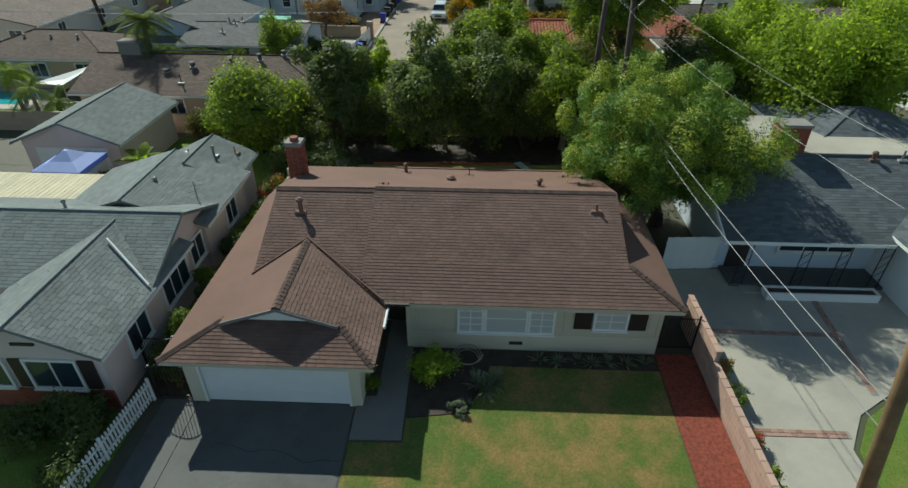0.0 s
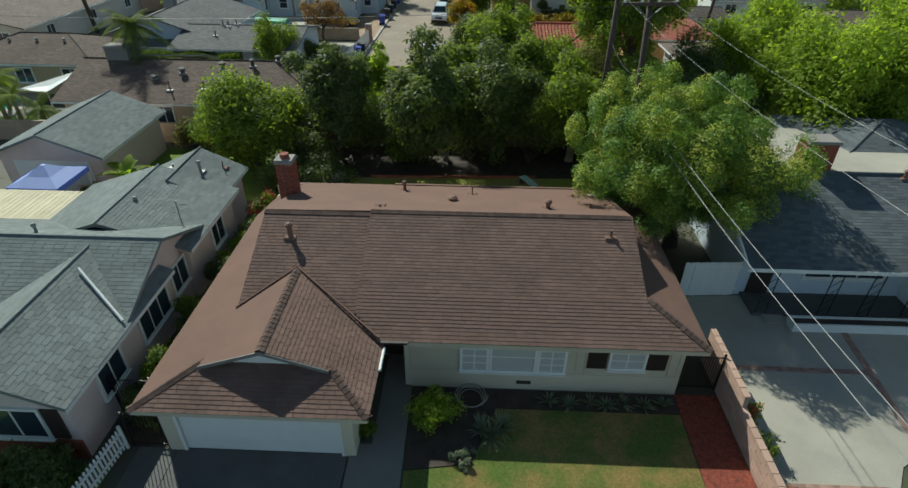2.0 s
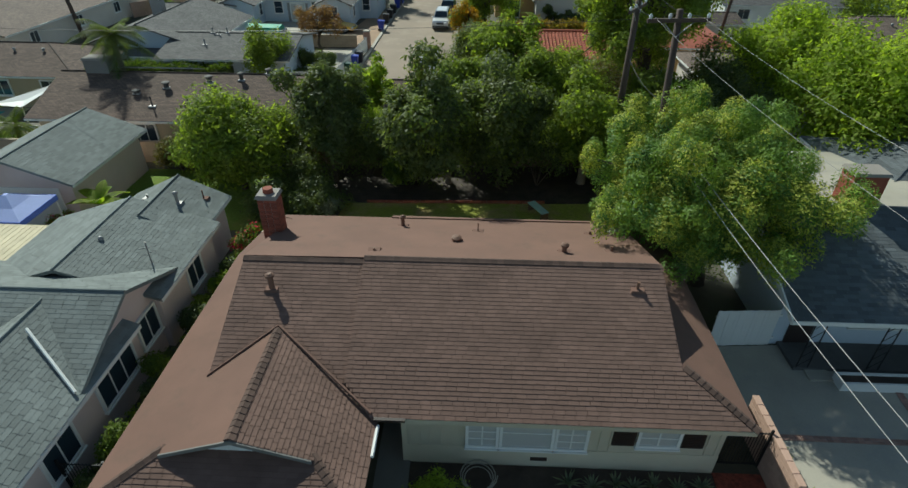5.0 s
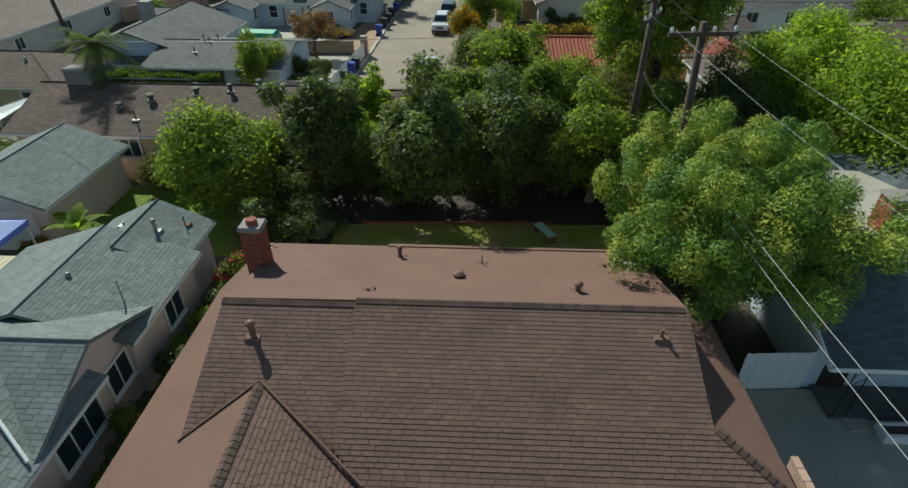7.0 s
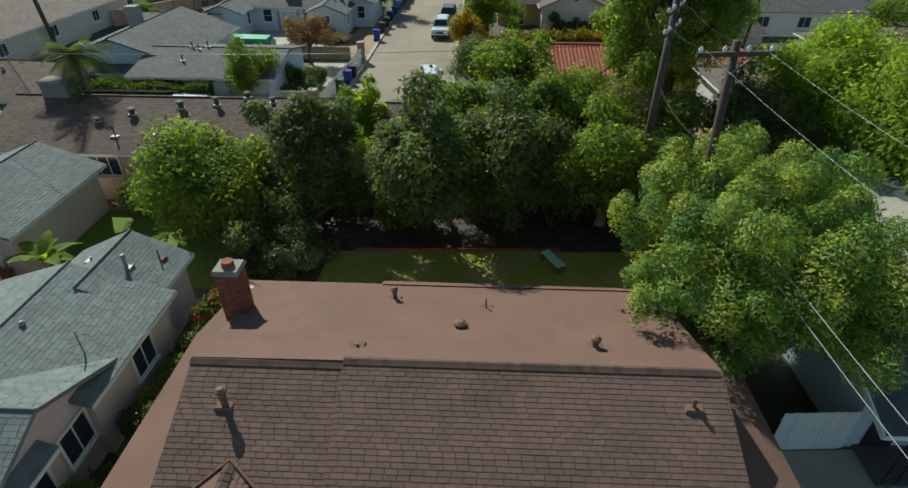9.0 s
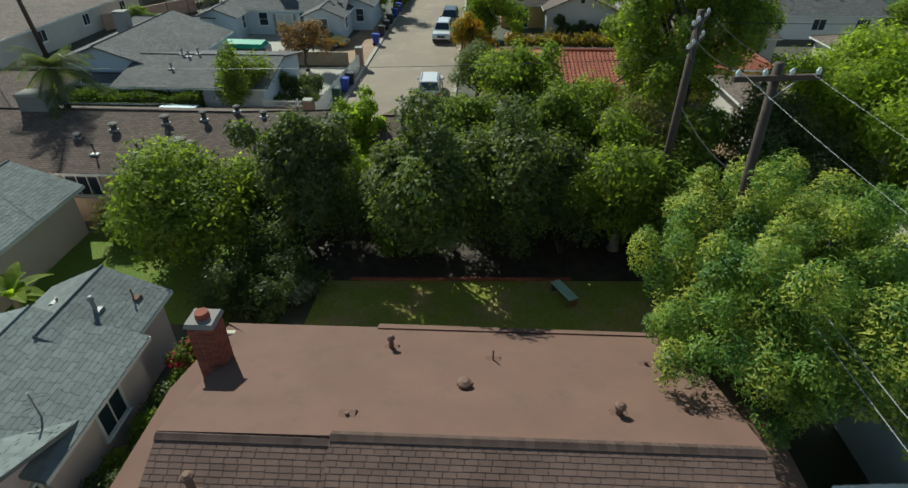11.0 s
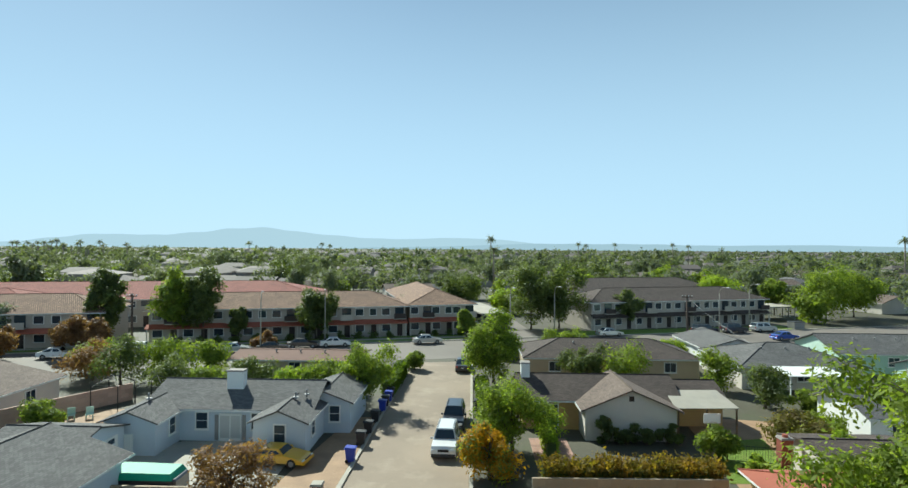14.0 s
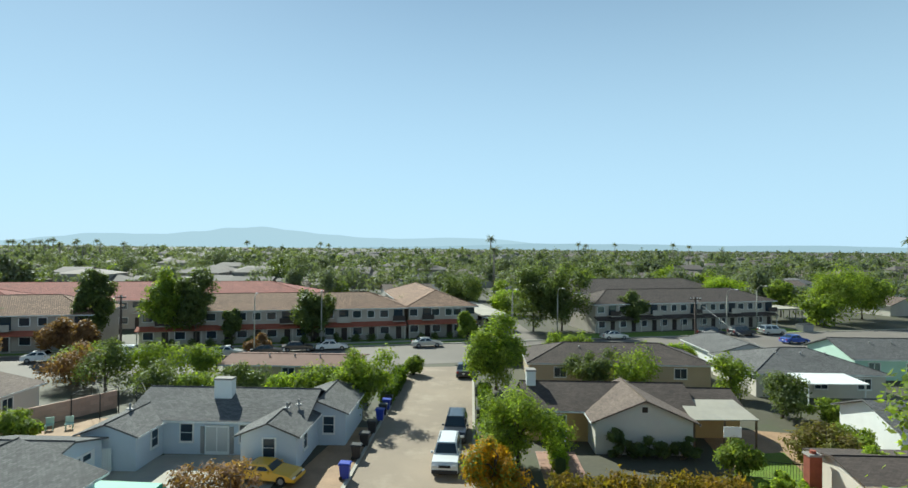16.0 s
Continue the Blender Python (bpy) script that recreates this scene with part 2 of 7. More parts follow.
M = dict(
    ground=surface("dry_earth", (0.1, 0.092, 0.06), big=0.04, fine=3, amount=0.35, stain=(0.07, 0.085, 0.035), stain_amount=0.8),
    asphalt=surface("worn_asphalt", (0.29, 0.225, 0.16), big=0.12, fine=18, amount=0.18, bump=0.3, stain=(0.37, 0.30, 0.22), stain_amount=0.7),
    road=surface("street_asphalt", (0.19, 0.165, 0.14), big=0.1, fine=12, amount=0.15),
    concrete=surface("concrete", (0.42, 0.385, 0.315), big=0.35, fine=22, amount=0.14, stain=(0.3, 0.29, 0.27)),
    walk=surface("grey_walk_concrete", (0.22, 0.208, 0.19), big=0.5, fine=22, amount=0.15, stain=(0.18, 0.175, 0.165)),
    # stains, plus a base lowered to carry the deep shade of these slabs
    oldconcrete=surface("stained_shaded_concrete", (0.12, 0.118, 0.112), big=0.4, fine=22, amount=0.22, stain=(0.07, 0.068, 0.065)),
    paver=surface("pink_paver", (0.42, 0.25, 0.19), fine=15, amount=0.2, vary=0.3),
    lawn=lawn_mat("lawn", (0.145, 0.21, 0.03), (0.37, 0.25, 0.08), 0.52),
    backlawn=lawn_mat("back_lawn", (0.34, 0.36, 0.045), (0.5, 0.36, 0.15), 0.55),
    freshlawn=lawn_mat("watered_lawn", (0.19, 0.29, 0.03), (0.28, 0.3, 0.06), 0.6),
    mulch=surface("red_mulch", (0.33, 0.075, 0.04), big=9, fine=60, amount=0.5, bump=0.9, dist=0.04),
    soil=surface("dark_soil", (0.07, 0.05, 0.035), big=1.5, fine=20, amount=0.4, bump=0.6, dist=0.03),
    dirt=surface("bare_dirt", (0.36, 0.23, 0.13), big=0.5, fine=8, amount=0.25, bump=0.5, dist=0.03),
    shingle=surface("brown_shingle", (0.195, 0.12, 0.094), rough=0.95, big=0.7, fine=60, amount=0.2, bump=0.35, vary=0.14),
    roll=surface("brown_roll_roofing", (0.19, 0.105, 0.077), rough=0.9, big=0.5, fine=70, amount=0.12, bump=0.2, stain=(0.13, 0.082, 0.06), stain_amount=0.5),
    cap=surface("dark_ridge_cap", (0.125, 0.078, 0.061), rough=0.95, big=1, fine=50, amount=0.2, vary=0.3),
    greyshingle=surface("weathered_grey_shingle", (0.21, 0.232, 0.222), rough=0.95, big=0.5, fine=50, amount=0.16, bump=0.3, vary=0.18),
    slateshingle=surface("slate_grey_shingle", (0.125, 0.14, 0.15), rough=0.95, big=0.5, fine=50, amount=0.2, bump=0.3, vary=0.3),
    cream=surface("cream_stucco", (0.62, 0.56, 0.42), big=0.5, fine=40, amount=0.07, bump=0.3),
    board=surface("cream_board", (0.55, 0.5, 0.38), big=0.5, fine=30, amount=0.08, bump=0.15),
    white=surface("white_paint", (0.78, 0.78, 0.75), rough=0.6, big=0.7, fine=30, amount=0.06, bump=0.1),
    pink=surface("pale_pink_stucco", (0.68, 0.56, 0.52), big=0.4, fine=40, amount=0.08, bump=0.3),
    beige=surface("beige_stucco", (0.52, 0.42, 0.28), big=0.4, fine=40, amount=0.1, bump=0.3),
    tan=surface("tan_stucco", (0.6, 0.38, 0.16), big=0.4, fine=40, amount=0.1, bump=0.3),
    paleblue=surface("pale_blue_siding", (0.56, 0.62, 0.68), big=0.4, fine=30, amount=0.05, bump=0.15),
    offwhite=surface("off_white_stucco", (0.62, 0.57, 0.5), big=0.4, fine=40, amount=0.08, bump=0.3),
    plaster=surface("apartment_plaster", (0.46, 0.41, 0.35), big=0.4, fine=30, amount=0.08, bump=0.2),
    mint=surface("mint_stucco", (0.5, 0.66, 0.55), big=0.4, fine=40, amount=0.06, bump=0.2),
    shutter=surface("dark_brown_shutter", (0.035, 0.022, 0.018), rough=0.6, amount=0.2),
    wood=surface("weathered_wood", (0.2, 0.13, 0.075), big=1.5, fine=30, amount=0.3, bump=0.4, vary=0.3),
    polewood=surface("utility_pole_wood", (0.24, 0.15, 0.07), big=1.2, fine=25, amount=0.35, bump=0.5),
    darkwood=surface("dark_pole_wood", (0.09, 0.06, 0.045), big=1.2, fine=25, amount=0.3, bump=0.5),
    bark=surface("bark", (0.11, 0.085, 0.06), big=2, fine=14, amount=0.4, bump=0.8, dist=0.04),
    palebark=surface("pale_bark", (0.30, 0.25, 0.2), big=2, fine=14, amount=0.3, bump=0.6, dist=0.03),
    brick=surface("red_brick", (0.30, 0.085, 0.05), rough=0.85, big=2, fine=40, amount=0.2, bump=0.35, vary=0.35),
    mortar=surface("mortar", (0.30, 0.27, 0.24), fine=50, amount=0.15),
    pinkblock=surface("pink_block", (0.52, 0.34, 0.26), big=0.8, fine=30, amount=0.12, bump=0.35, vary=0.15),
    tanblock=surface("tan_block", (0.42, 0.33, 0.23), big=0.8, fine=30, amount=0.15, bump=0.35, vary=0.12),
    steel=surface("galvanised_steel", (0.32, 0.31, 0.3), rough=0.6, metal=0.3, fine=20, amount=0.15, bump=0.05),
    darksteel=surface("weathered_dark_vent", (0.11, 0.1, 0.095), rough=0.7, metal=0.2, fine=20, amount=0.3, bump=0.05),
    rust=surface("brown_painted_pipe", (0.22, 0.12, 0.08), rough=0.7, fine=25, amount=0.3),
    iron=surface("black_iron", (0.02, 0.02, 0.02), rough=0.5, metal=0.3, amount=0.2, bump=0.1),
    glass=pane_mat("window_glass", (0.03, 0.045, 0.06)),
    blind=surface("window_blind", (0.5, 0.5, 0.48), rough=0.35, fine=18, amount=0.06, bump=0.0),
    rubber=surface("tyre_rubber", (0.018, 0.018, 0.018), rough=0.8, amount=0.2, bump=0.1),
    bluebin=surface("blue_plastic", (0.03, 0.06, 0.42), rough=0.45, amount=0.12, bump=0.05),
    blackbin=surface("black_plastic", (0.03, 0.03, 0.032), rough=0.5, amount=0.15, bump=0.05),
    greenbin=surface("dark_green_plastic", (0.02, 0.07, 0.045), rough=0.5, amount=0.15, bump=0.05),
    bluecloth=surface("blue_canopy_cloth", (0.14, 0.22, 0.7), rough=0.8, fine=12, amount=0.1),
    palecloth=surface("pale_blue_cloth", (0.38, 0.45, 0.78), rough=0.8, fine=12, amount=0.1),
    yellowboard=surface("cream_cover_board", (0.62, 0.54, 0.36), big=1.0, fine=20, amount=0.12, vary=0.12),
    poolwater=pane_mat("pool_water", (0.06, 0.42, 0.45), 0.04),
    redtile=surface("red_clay_tile", (0.44, 0.13, 0.075), rough=0.85, big=0.8, fine=30, amount=0.16, bump=0.3, vary=0.3),
    leaf=foliage("broad_leaf", (0.145, 0.2, 0.045), (0.26, 0.31, 0.065), sheen=0.55),
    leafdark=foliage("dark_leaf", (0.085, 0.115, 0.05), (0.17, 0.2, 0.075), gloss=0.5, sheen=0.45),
    leafbright=foliage("bright_leaf", (0.23, 0.31, 0.05), (0.35, 0.42, 0.07), sheen=0.58),
    leafpine=foliage("yew_pine_leaf", (0.1, 0.19, 0.05), (0.25, 0.34, 0.06), gloss=0.5, sheen=0.28, clump=0.8),
    # lighter copy of the yew pine leaf: sun on its tufts painted as colour
    leafpinelit=foliage("yew_pine_sunlit_leaf", (0.36, 0.4, 0.08), (0.5, 0.5, 0.1), gloss=0.5, sheen=0.35, clump=0.8),
    leafdry=foliage("dry_twig_leaf", (0.17, 0.12, 0.055), (0.16, 0.17, 0.04), sheen=0.4),
    leafred=foliage("russet_leaf", (0.2, 0.11, 0.065), (0.28, 0.16, 0.085), sheen=0.4),
    leaforange=foliage("orange_leaf", (0.38, 0.2, 0.015), (0.5, 0.3, 0.02), sheen=0.45),
    leafgrey=foliage("grey_green_leaf", (0.14, 0.17, 0.11), (0.26, 0.28, 0.2), sheen=0.25),
    hedge=foliage("hedge_leaf", (0.06, 0.10, 0.015), (0.13, 0.18, 0.022)),
    ginger=foliage("golden_hedge_leaf", (0.15, 0.13, 0.025), (0.3, 0.19, 0.04)),
    petal=foliage("magenta_flower", (0.6, 0.015, 0.08), (0.7, 0.03, 0.16), sheen=0.3),
    # greyer and paler than the near leaves: distance haze painted into the colour
    farleaf=foliage("hazed_far_leaf", (0.13, 0.155, 0.12), (0.19, 0.21, 0.15), sheen=0.4, clump=0.05),
)
M["browncourse"] = courses("brown_shingle_rows", (0.15, 0.10, 0.075), 0.3, 0.14, (0.06, 0.04, 0.03), 0.014)
M["greycourse"] = courses("grey_shingle_rows", (0.15, 0.145, 0.14), 0.3, 0.14, (0.07, 0.068, 0.066), 0.014)
M["tancourse"] = courses("tan_shingle_rows", (0.175, 0.13, 0.105), 0.3, 0.14, (0.12, 0.085, 0.06), 0.012)
M["darkbrowncourse"] = courses("dark_brown_shingle_rows", (0.10, 0.075, 0.062), 0.3, 0.14, (0.04, 0.03, 0.026), 0.014)
M["tilecourse"] = courses("clay_tile_rows", (0.38, 0.24, 0.15), 0.28, 0.38, (0.14, 0.075, 0.05), 0.06, vary=0.3, bump=0.9)
M["redtilecourse"] = courses("red_clay_tile_rows", (0.36, 0.115, 0.085), 0.28, 0.38, (0.2, 0.06, 0.045), 0.05, vary=0.2, bump=0.8)


# ---- building blocks ----
class Geo:
    """Faces gathered for one mesh, with metres along each face as UV."""

    def __init__(self):
        self.v, self.f, self.uv = [], [], {}

    def poly(self, pts, uv=None):
        i = len(self.v)
        self.v += [tuple(p) for p in pts]
        if uv:
            self.uv[len(self.f)] = uv
        self.f.append(tuple(range(i, i + len(pts))))
        return self

    def hexa(self, p):
        """Eight corners: four below, four above, both turning left seen from above."""
        i = len(self.v)
        self.v += [tuple(q) for q in p]
        for f in ((3, 2, 1, 0), (4, 5, 6, 7), (0, 1, 5, 4), (1, 2, 6, 5), (2, 3, 7, 6), (3, 0, 4, 7)):
            self.f.append(tuple(i + k for k in f))
        return self

    def box(self, x0, y0, z0, x1, y1, z1, taper=0.0):
        t = taper
        return self.hexa([(x0, y0, z0), (x1, y0, z0), (x1, y1, z0), (x0, y1, z0),
                          (x0 + t, y0 + t, z1), (x1 - t, y0 + t, z1), (x1 - t, y1 - t, z1), (x0 + t, y1 - t, z1)])

    def soft(self, x0, y0, z0, x1, y1, z1, b=0.03):
        """A box with its upright and upper edges cut off."""
        ring = lambda d, z: [(x0 + d + b, y0 + d, z), (x1 - d - b, y0 + d, z), (x1 - d, y0 + d + b, z), (x1 - d, y1 - d - b, z),
                             (x1 - d - b, y1 - d, z), (x0 + d + b, y1 - d, z), (x0 + d, y1 - d - b, z), (x0 + d, y0 + d + b, z)]
        return self.loft([ring(0, z0), ring(0, z1 - b), ring(b, z1)])

    def loft(self, rings, caps=True):
        n, i = len(rings[0]), len(self.v)
        for r in rings:
            self.v += [tuple(p) for p in r]
        for k in range(len(rings) - 1):
            for j in range(n):
                a, b = i + k * n + j, i + k * n + (j + 1) % n
                self.f.append((a, b, b + n, a + n))
        if caps:
            self.f.append(tuple(i + j for j in reversed(range(n))))
            self.f.append(tuple(i + (len(rings) - 1) * n + j for j in range(n)))
        return self

    def tube(self, pts, radii, n=8, caps=True):
        pts = [Vector(p) for p in pts]
        if isinstance(radii, (int, float)):
            radii = [radii] * len(pts)
        rings = []
        for k, p in enumerate(pts):
            d = (pts[min(k + 1, len(pts) - 1)] - pts[max(k - 1, 0)]).normalized()
            a = d.cross(Vector((0.31, 0.95, 0.05)) if abs(d.z) > 0.9 else Vector((0, 0, 1))).normalized()
            b = d.cross(a)
            rings.append([p + (a * math.cos(t) + b * math.sin(t)) * radii[k] for t in [2 * math.pi * j / n for j in range(n)]])
        return self.loft(rings, caps)

    def prism(self, pts, z0, z1):
        return self.loft([[(x, y, z0) for x, y in pts], [(x, y, z1) for x, y in pts]])

    def slab(self, pts, thick=0.14):
        """A sloping plate: its upper face has metres from its first edge as UV."""
        P = [Vector(p) for p in pts]
        u, n = (P[1] - P[0]).normalized(), Vector((0, 0, 0))
        for k in range(len(P)):
            n += (P[k] - P[0]).cross(P[(k + 1) % len(P)] - P[0])
        n.normalize()
        if n.z < 0:
            P.reverse()
            n = -n
        v = n.cross(u)
        o = Vector(pts[0])
        self.poly(P, [((p - o).dot(u), abs((p - o).dot(v))) for p in P])
        low = [p - Vector((0, 0, thick)) for p in P]
        self.poly(low[::-1])
        for k in range(len(P)):
            j = (k + 1) % len(P)
            self.poly([P[k], low[k], low[j], P[j]])
        return self


def mesh_of(geo, mat, smooth=False):
    me = bpy.data.meshes.new("mesh")
    me.from_pydata(geo.v, [], geo.f)
    if geo.uv:
        layer = me.uv_layers.new(name="metres")
        for p in me.polygons:
            if p.index in geo.uv:
                for k, li in enumerate(p.loop_indices):
                    layer.data[li].uv = geo.uv[p.index][k]
    if smooth:
        me.polygons.foreach_set("use_smooth", [True] * len(me.polygons))
    me.materials.append(mat)
    me.update()
    return me


def part(name, geo, mat, parent, label="", smooth=False, kind=""):
    """One mesh object under a thing or under a part."""
    me = geo if isinstance(geo, bpy.types.Mesh) else mesh_of(geo, M[mat] if isinstance(mat, str) else mat, smooth)
    ob = new(name, me)
    ob.parent = parent
    return tagged(ob, label, "", "", kind)


def thing(name, label, category, at=(0, 0, 0), rz=0.0, group=""):
    ob = new(name)
    ob.matrix_basis = pose(*at, 0, 0, rz)
    return tagged(ob, label, category, group)


def single(name, geo, mat, label, category="", kind="", group="", smooth=False):
    ob = new(name, mesh_of(geo, M[mat] if isinstance(mat, str) else mat, smooth))
    return tagged(ob, label, category, group, kind)


def patch(name, pts, z, mat, label, kind="structure", skirt=0.06):
    """A flat piece of ground with a low edge."""
    return single(name, Geo().prism(pts, z - skirt, z), mat, label, kind=kind)


# ---- ground ----
g = Geo()
g.poly([(-4500, -400, 0), (4500, -400, 0), (4500, 4800, 0), (-4500, 4800, 0)])
single("ground", g, "ground", "dry earth ground of a flat suburb", kind="structure")
patch("driveway", [(-8.75, -14), (-3.4, -14), (-3.45, -2.9), (-8.75, -2.9)], 0.02, "oldconcrete", "stained, shade-darkened concrete driveway before the garage")
for x0, y0, x1, y1 in ((-7.6, -4.6, -6.4, -4.9), (-6.4, -4.9, -5.6, -4.8), (-5.6, -4.8, -4.6, -5.2), (-4.6, -5.2, -3.5, -5.1)):
    single("driveway_crack", Geo().tube([(x0, y0, 0.012), ((x0 + x1) / 2, (y0 + y1) / 2 + 0.07, 0.012), (x1, y1, 0.012)], 0.014, 5), "soil", "dark crack across the concrete driveway", kind="structure")
patch("side_path", [(-10.0, -14), (-8.78, -14), (-8.78, -2.9), (-10.0, -2.9)], 0.016, "oldconcrete", "dirty, shade-darkened concrete strip beside the driveway")
patch("walkway", [(-3.38, -4.3), (-1.7, -4.25), (-1.75, 1.5), (-2.75, 1.5), (-2.75, -2.5), (-3.38, -2.5)], 0.05, "walk", "grey concrete front walk to the door")
patch("front_lawn", [(-3.36, -14), (7.1, -14), (7.35, -0.9), (1.2, -0.9), (0.4, -3.1), (-1.66, -3.4), (-1.66, -4.35), (-3.36, -4.4)], 0.03, "lawn", "patchy green and dry front lawn")
patch("mulch_bed", [(7.14, -14), (8.78, -14), (8.85, 0.0), (7.4, 0.0), (7.38, -0.9)], 0.035, "mulch", "red bark mulch strip beside the block wall")
patch("planting_bed", [(-1.62, -3.36), (0.38, -3.06), (1.18, -0.86), (7.36, -0.86), (7.38, -0.04), (-1.72, -0.04)], 0.04, "soil", "dark soil bed under the front windows")
patch("side_yard_soil", [(-10.9, -2.9), (-9.05, -2.9), (-9.05, 11), (-10.9, 11)], 0.02, "soil", "narrow dark soil side yard")
patch("neighbour_lawn", [(-24, -14), (-10.7, -14), (-10.5, -3.6), (-24, -3.6)], 0.025, "freshlawn", "shaded green lawn before the grey-roofed house")
patch("back_lawn", [(-7.2, 11.4), (7.2, 11.2), (7.0, 16.4), (-7.0, 15.85)], 0.03, "backlawn", "sunlit patchy back lawn with dry spots")
patch("patio", [(-9.4, 10.0), (-4.6, 10.0), (-4.6, 12.2), (-9.4, 12.2)], 0.05, "concrete", "pale concrete patio behind the house")
patch("back_bed", [(-9.5, 15.85), (7.5, 16.45), (8.0, 20.8), (-9.5, 20.4)], 0.04, "soil", "dark soil bed under the back trees")
patch("left_back_lawn", [(-20.6, 12.8), (-10.2, 12.8), (-10.2, 19.4), (-20.6, 19.4)], 0.02, "freshlawn", "bright green back lawn")
patch("neighbour_driveway", [(9.2, -14), (12.2, -14), (12.6, -4.0), (13.6, -2.6), (15.2, -1.6), (26, -1.2), (26, 4.6), (11.9, 5.7), (9.2, 5.5)], 0.03, "concrete", "wide pale concrete driveway and forecourt")
patch("neighbour_front_lawn", [(12.35, -14), (26, -14), (26, -1.35), (15.3, -1.75), (13.75, -2.75), (12.75, -4.1)], 0.05, "freshlawn", "bright green lawn with a curved edge")


def strip_of_pavers(name, a, b, width, z, label):
    a, b = Vector(a), Vector(b)
    base = tagged(new(name, mesh_of(Geo().box(0, -width / 2, -0.02, (b - a).length, width / 2, 0.0), M["mortar"])), label, kind="structure")
    base.matrix_basis = pose(a.x, a.y, z, 0, 0, math.degrees(math.atan2(b.y - a.y, b.x - a.x)))
    unit = mesh_of(Geo().soft(0.006, 0.006, -0.01, 0.194, width / 2 - 0.006, 0.012, 0.006), M["paver"])
    for k in range(int((b - a).length / 0.2)):
        for j in (0, 1):
            p = part("brick", unit, None, base)
            p.location = (k * 0.2, -width / 2 + j * width / 2, 0)


# street and cul-de-sac
patch("street", [(-10.9, 33.0), (-2.0, 33.6), (-2.4, 52), (-2.3, 70), (-2.2, 91.5), (-10.4, 90.2), (-10.2, 76), (-10.6, 62), (-10.9, 52)], 0.01, "asphalt", "worn pale asphalt street", "structure")


def cross(x, off):
    return (x, 105.9 + 0.262 * (x + 14.5) + off)


XS = (-150, -80, -14, 40, 90, 180)
patch("cross_street", [cross(x, -15.2 if x < 0 else -14.0) for x in XS] + [cross(x, 0) for x in reversed(XS)], 0.015, "road", "grey asphalt cross street")
patch("far_kerb", [cross(x, 0) for x in XS] + [cross(x, 0.35) for x in reversed(XS)], 0.16, "concrete", "pale concrete kerb", skirt=0.16)
patch("verge_lawn", [cross(x, 0.36) for x in (-150, -80, -14, 1)] + [cross(x, 5.5) for x in (1, -14, -80, -150)], 0.14, "freshlawn", "bright green verge before the apartments")
patch("far_sidewalk", [cross(x, 2.2) for x in (-150, -14, 1)] + [cross(x, 3.6) for x in (1, -14, -150)], 0.16, "concrete", "pale sidewalk along the verge")
patch("verge_lawn_east", [cross(x, 0.36) for x in (11, 60)] + [cross(x, 5.5) for x in (60, 11)], 0.14, "freshlawn", "green verge before the brown-roofed apartments")
patch("alley", [(0.8, 110), (9.5, 112.2), (3, 168), (-4, 166)], 0.03, "road", "asphalt drive beside the carport")
patch("kerb", [(-2.35, 33.6), (-2.1, 33.6), (-2.15, 91), (-2.4, 91)], 0.14, "concrete", "pale concrete kerb of the street", skirt=0.14)
patch("west_kerb", [(-10.95, 33.4), (-10.7, 33.4), (-10.45, 62), (-10.1, 76), (-10.3, 90), (-10.55, 90), (-10.35, 76), (-10.85, 52)], 0.14, "concrete", "pale concrete kerb along the bins", skirt=0.14)
patch("dirt_yard", [(-38, 58.5), (-29.5, 58.5), (-31, 68), (-38.5, 66.5)], 0.02, "dirt", "bare orange dirt yard")
patch("front_dirt", [(-15.2, 49), (-10.97, 49), (-10.7, 66), (-13.0, 66), (-14.2, 57)], 0.02, "dirt", "bare dirt strip along the kerb")
patch("forecourt", [(-28.2, 50), (-15.3, 50), (-15.4, 57.6), (-19.5, 59.2), (-25, 59.0), (-28.2, 56)], 0.03, "concrete", "pale concrete forecourt")
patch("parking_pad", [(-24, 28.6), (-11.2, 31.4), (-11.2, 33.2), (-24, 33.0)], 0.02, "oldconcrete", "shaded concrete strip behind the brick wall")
patch("grey_house_patio", [(-15.6, 40.0), (-12.2, 40.0), (-12.0, 47.5), (-15.6, 47.5)], 0.03, "concrete", "pale concrete patio beside the wall")
patch("east_yard", [(14.5, 47), (19.5, 47), (28, 66), (17, 68)], 0.02, "dirt", "pale bare earth yard")
patch("east_yard_lawn", [(14.8, 53), (19.6, 53), (21.5, 62), (17, 61)], 0.035, "freshlawn", "patch of green lawn inside an iron fence")
patch("red_house_yard", [(1.5, 28.5), (16.5, 28.5), (16.5, 35.2), (1.5, 35.2)], 0.02, "dirt", "bare orange earth yard under the tall tree")

# ---- roofs ----
SHARED = {}


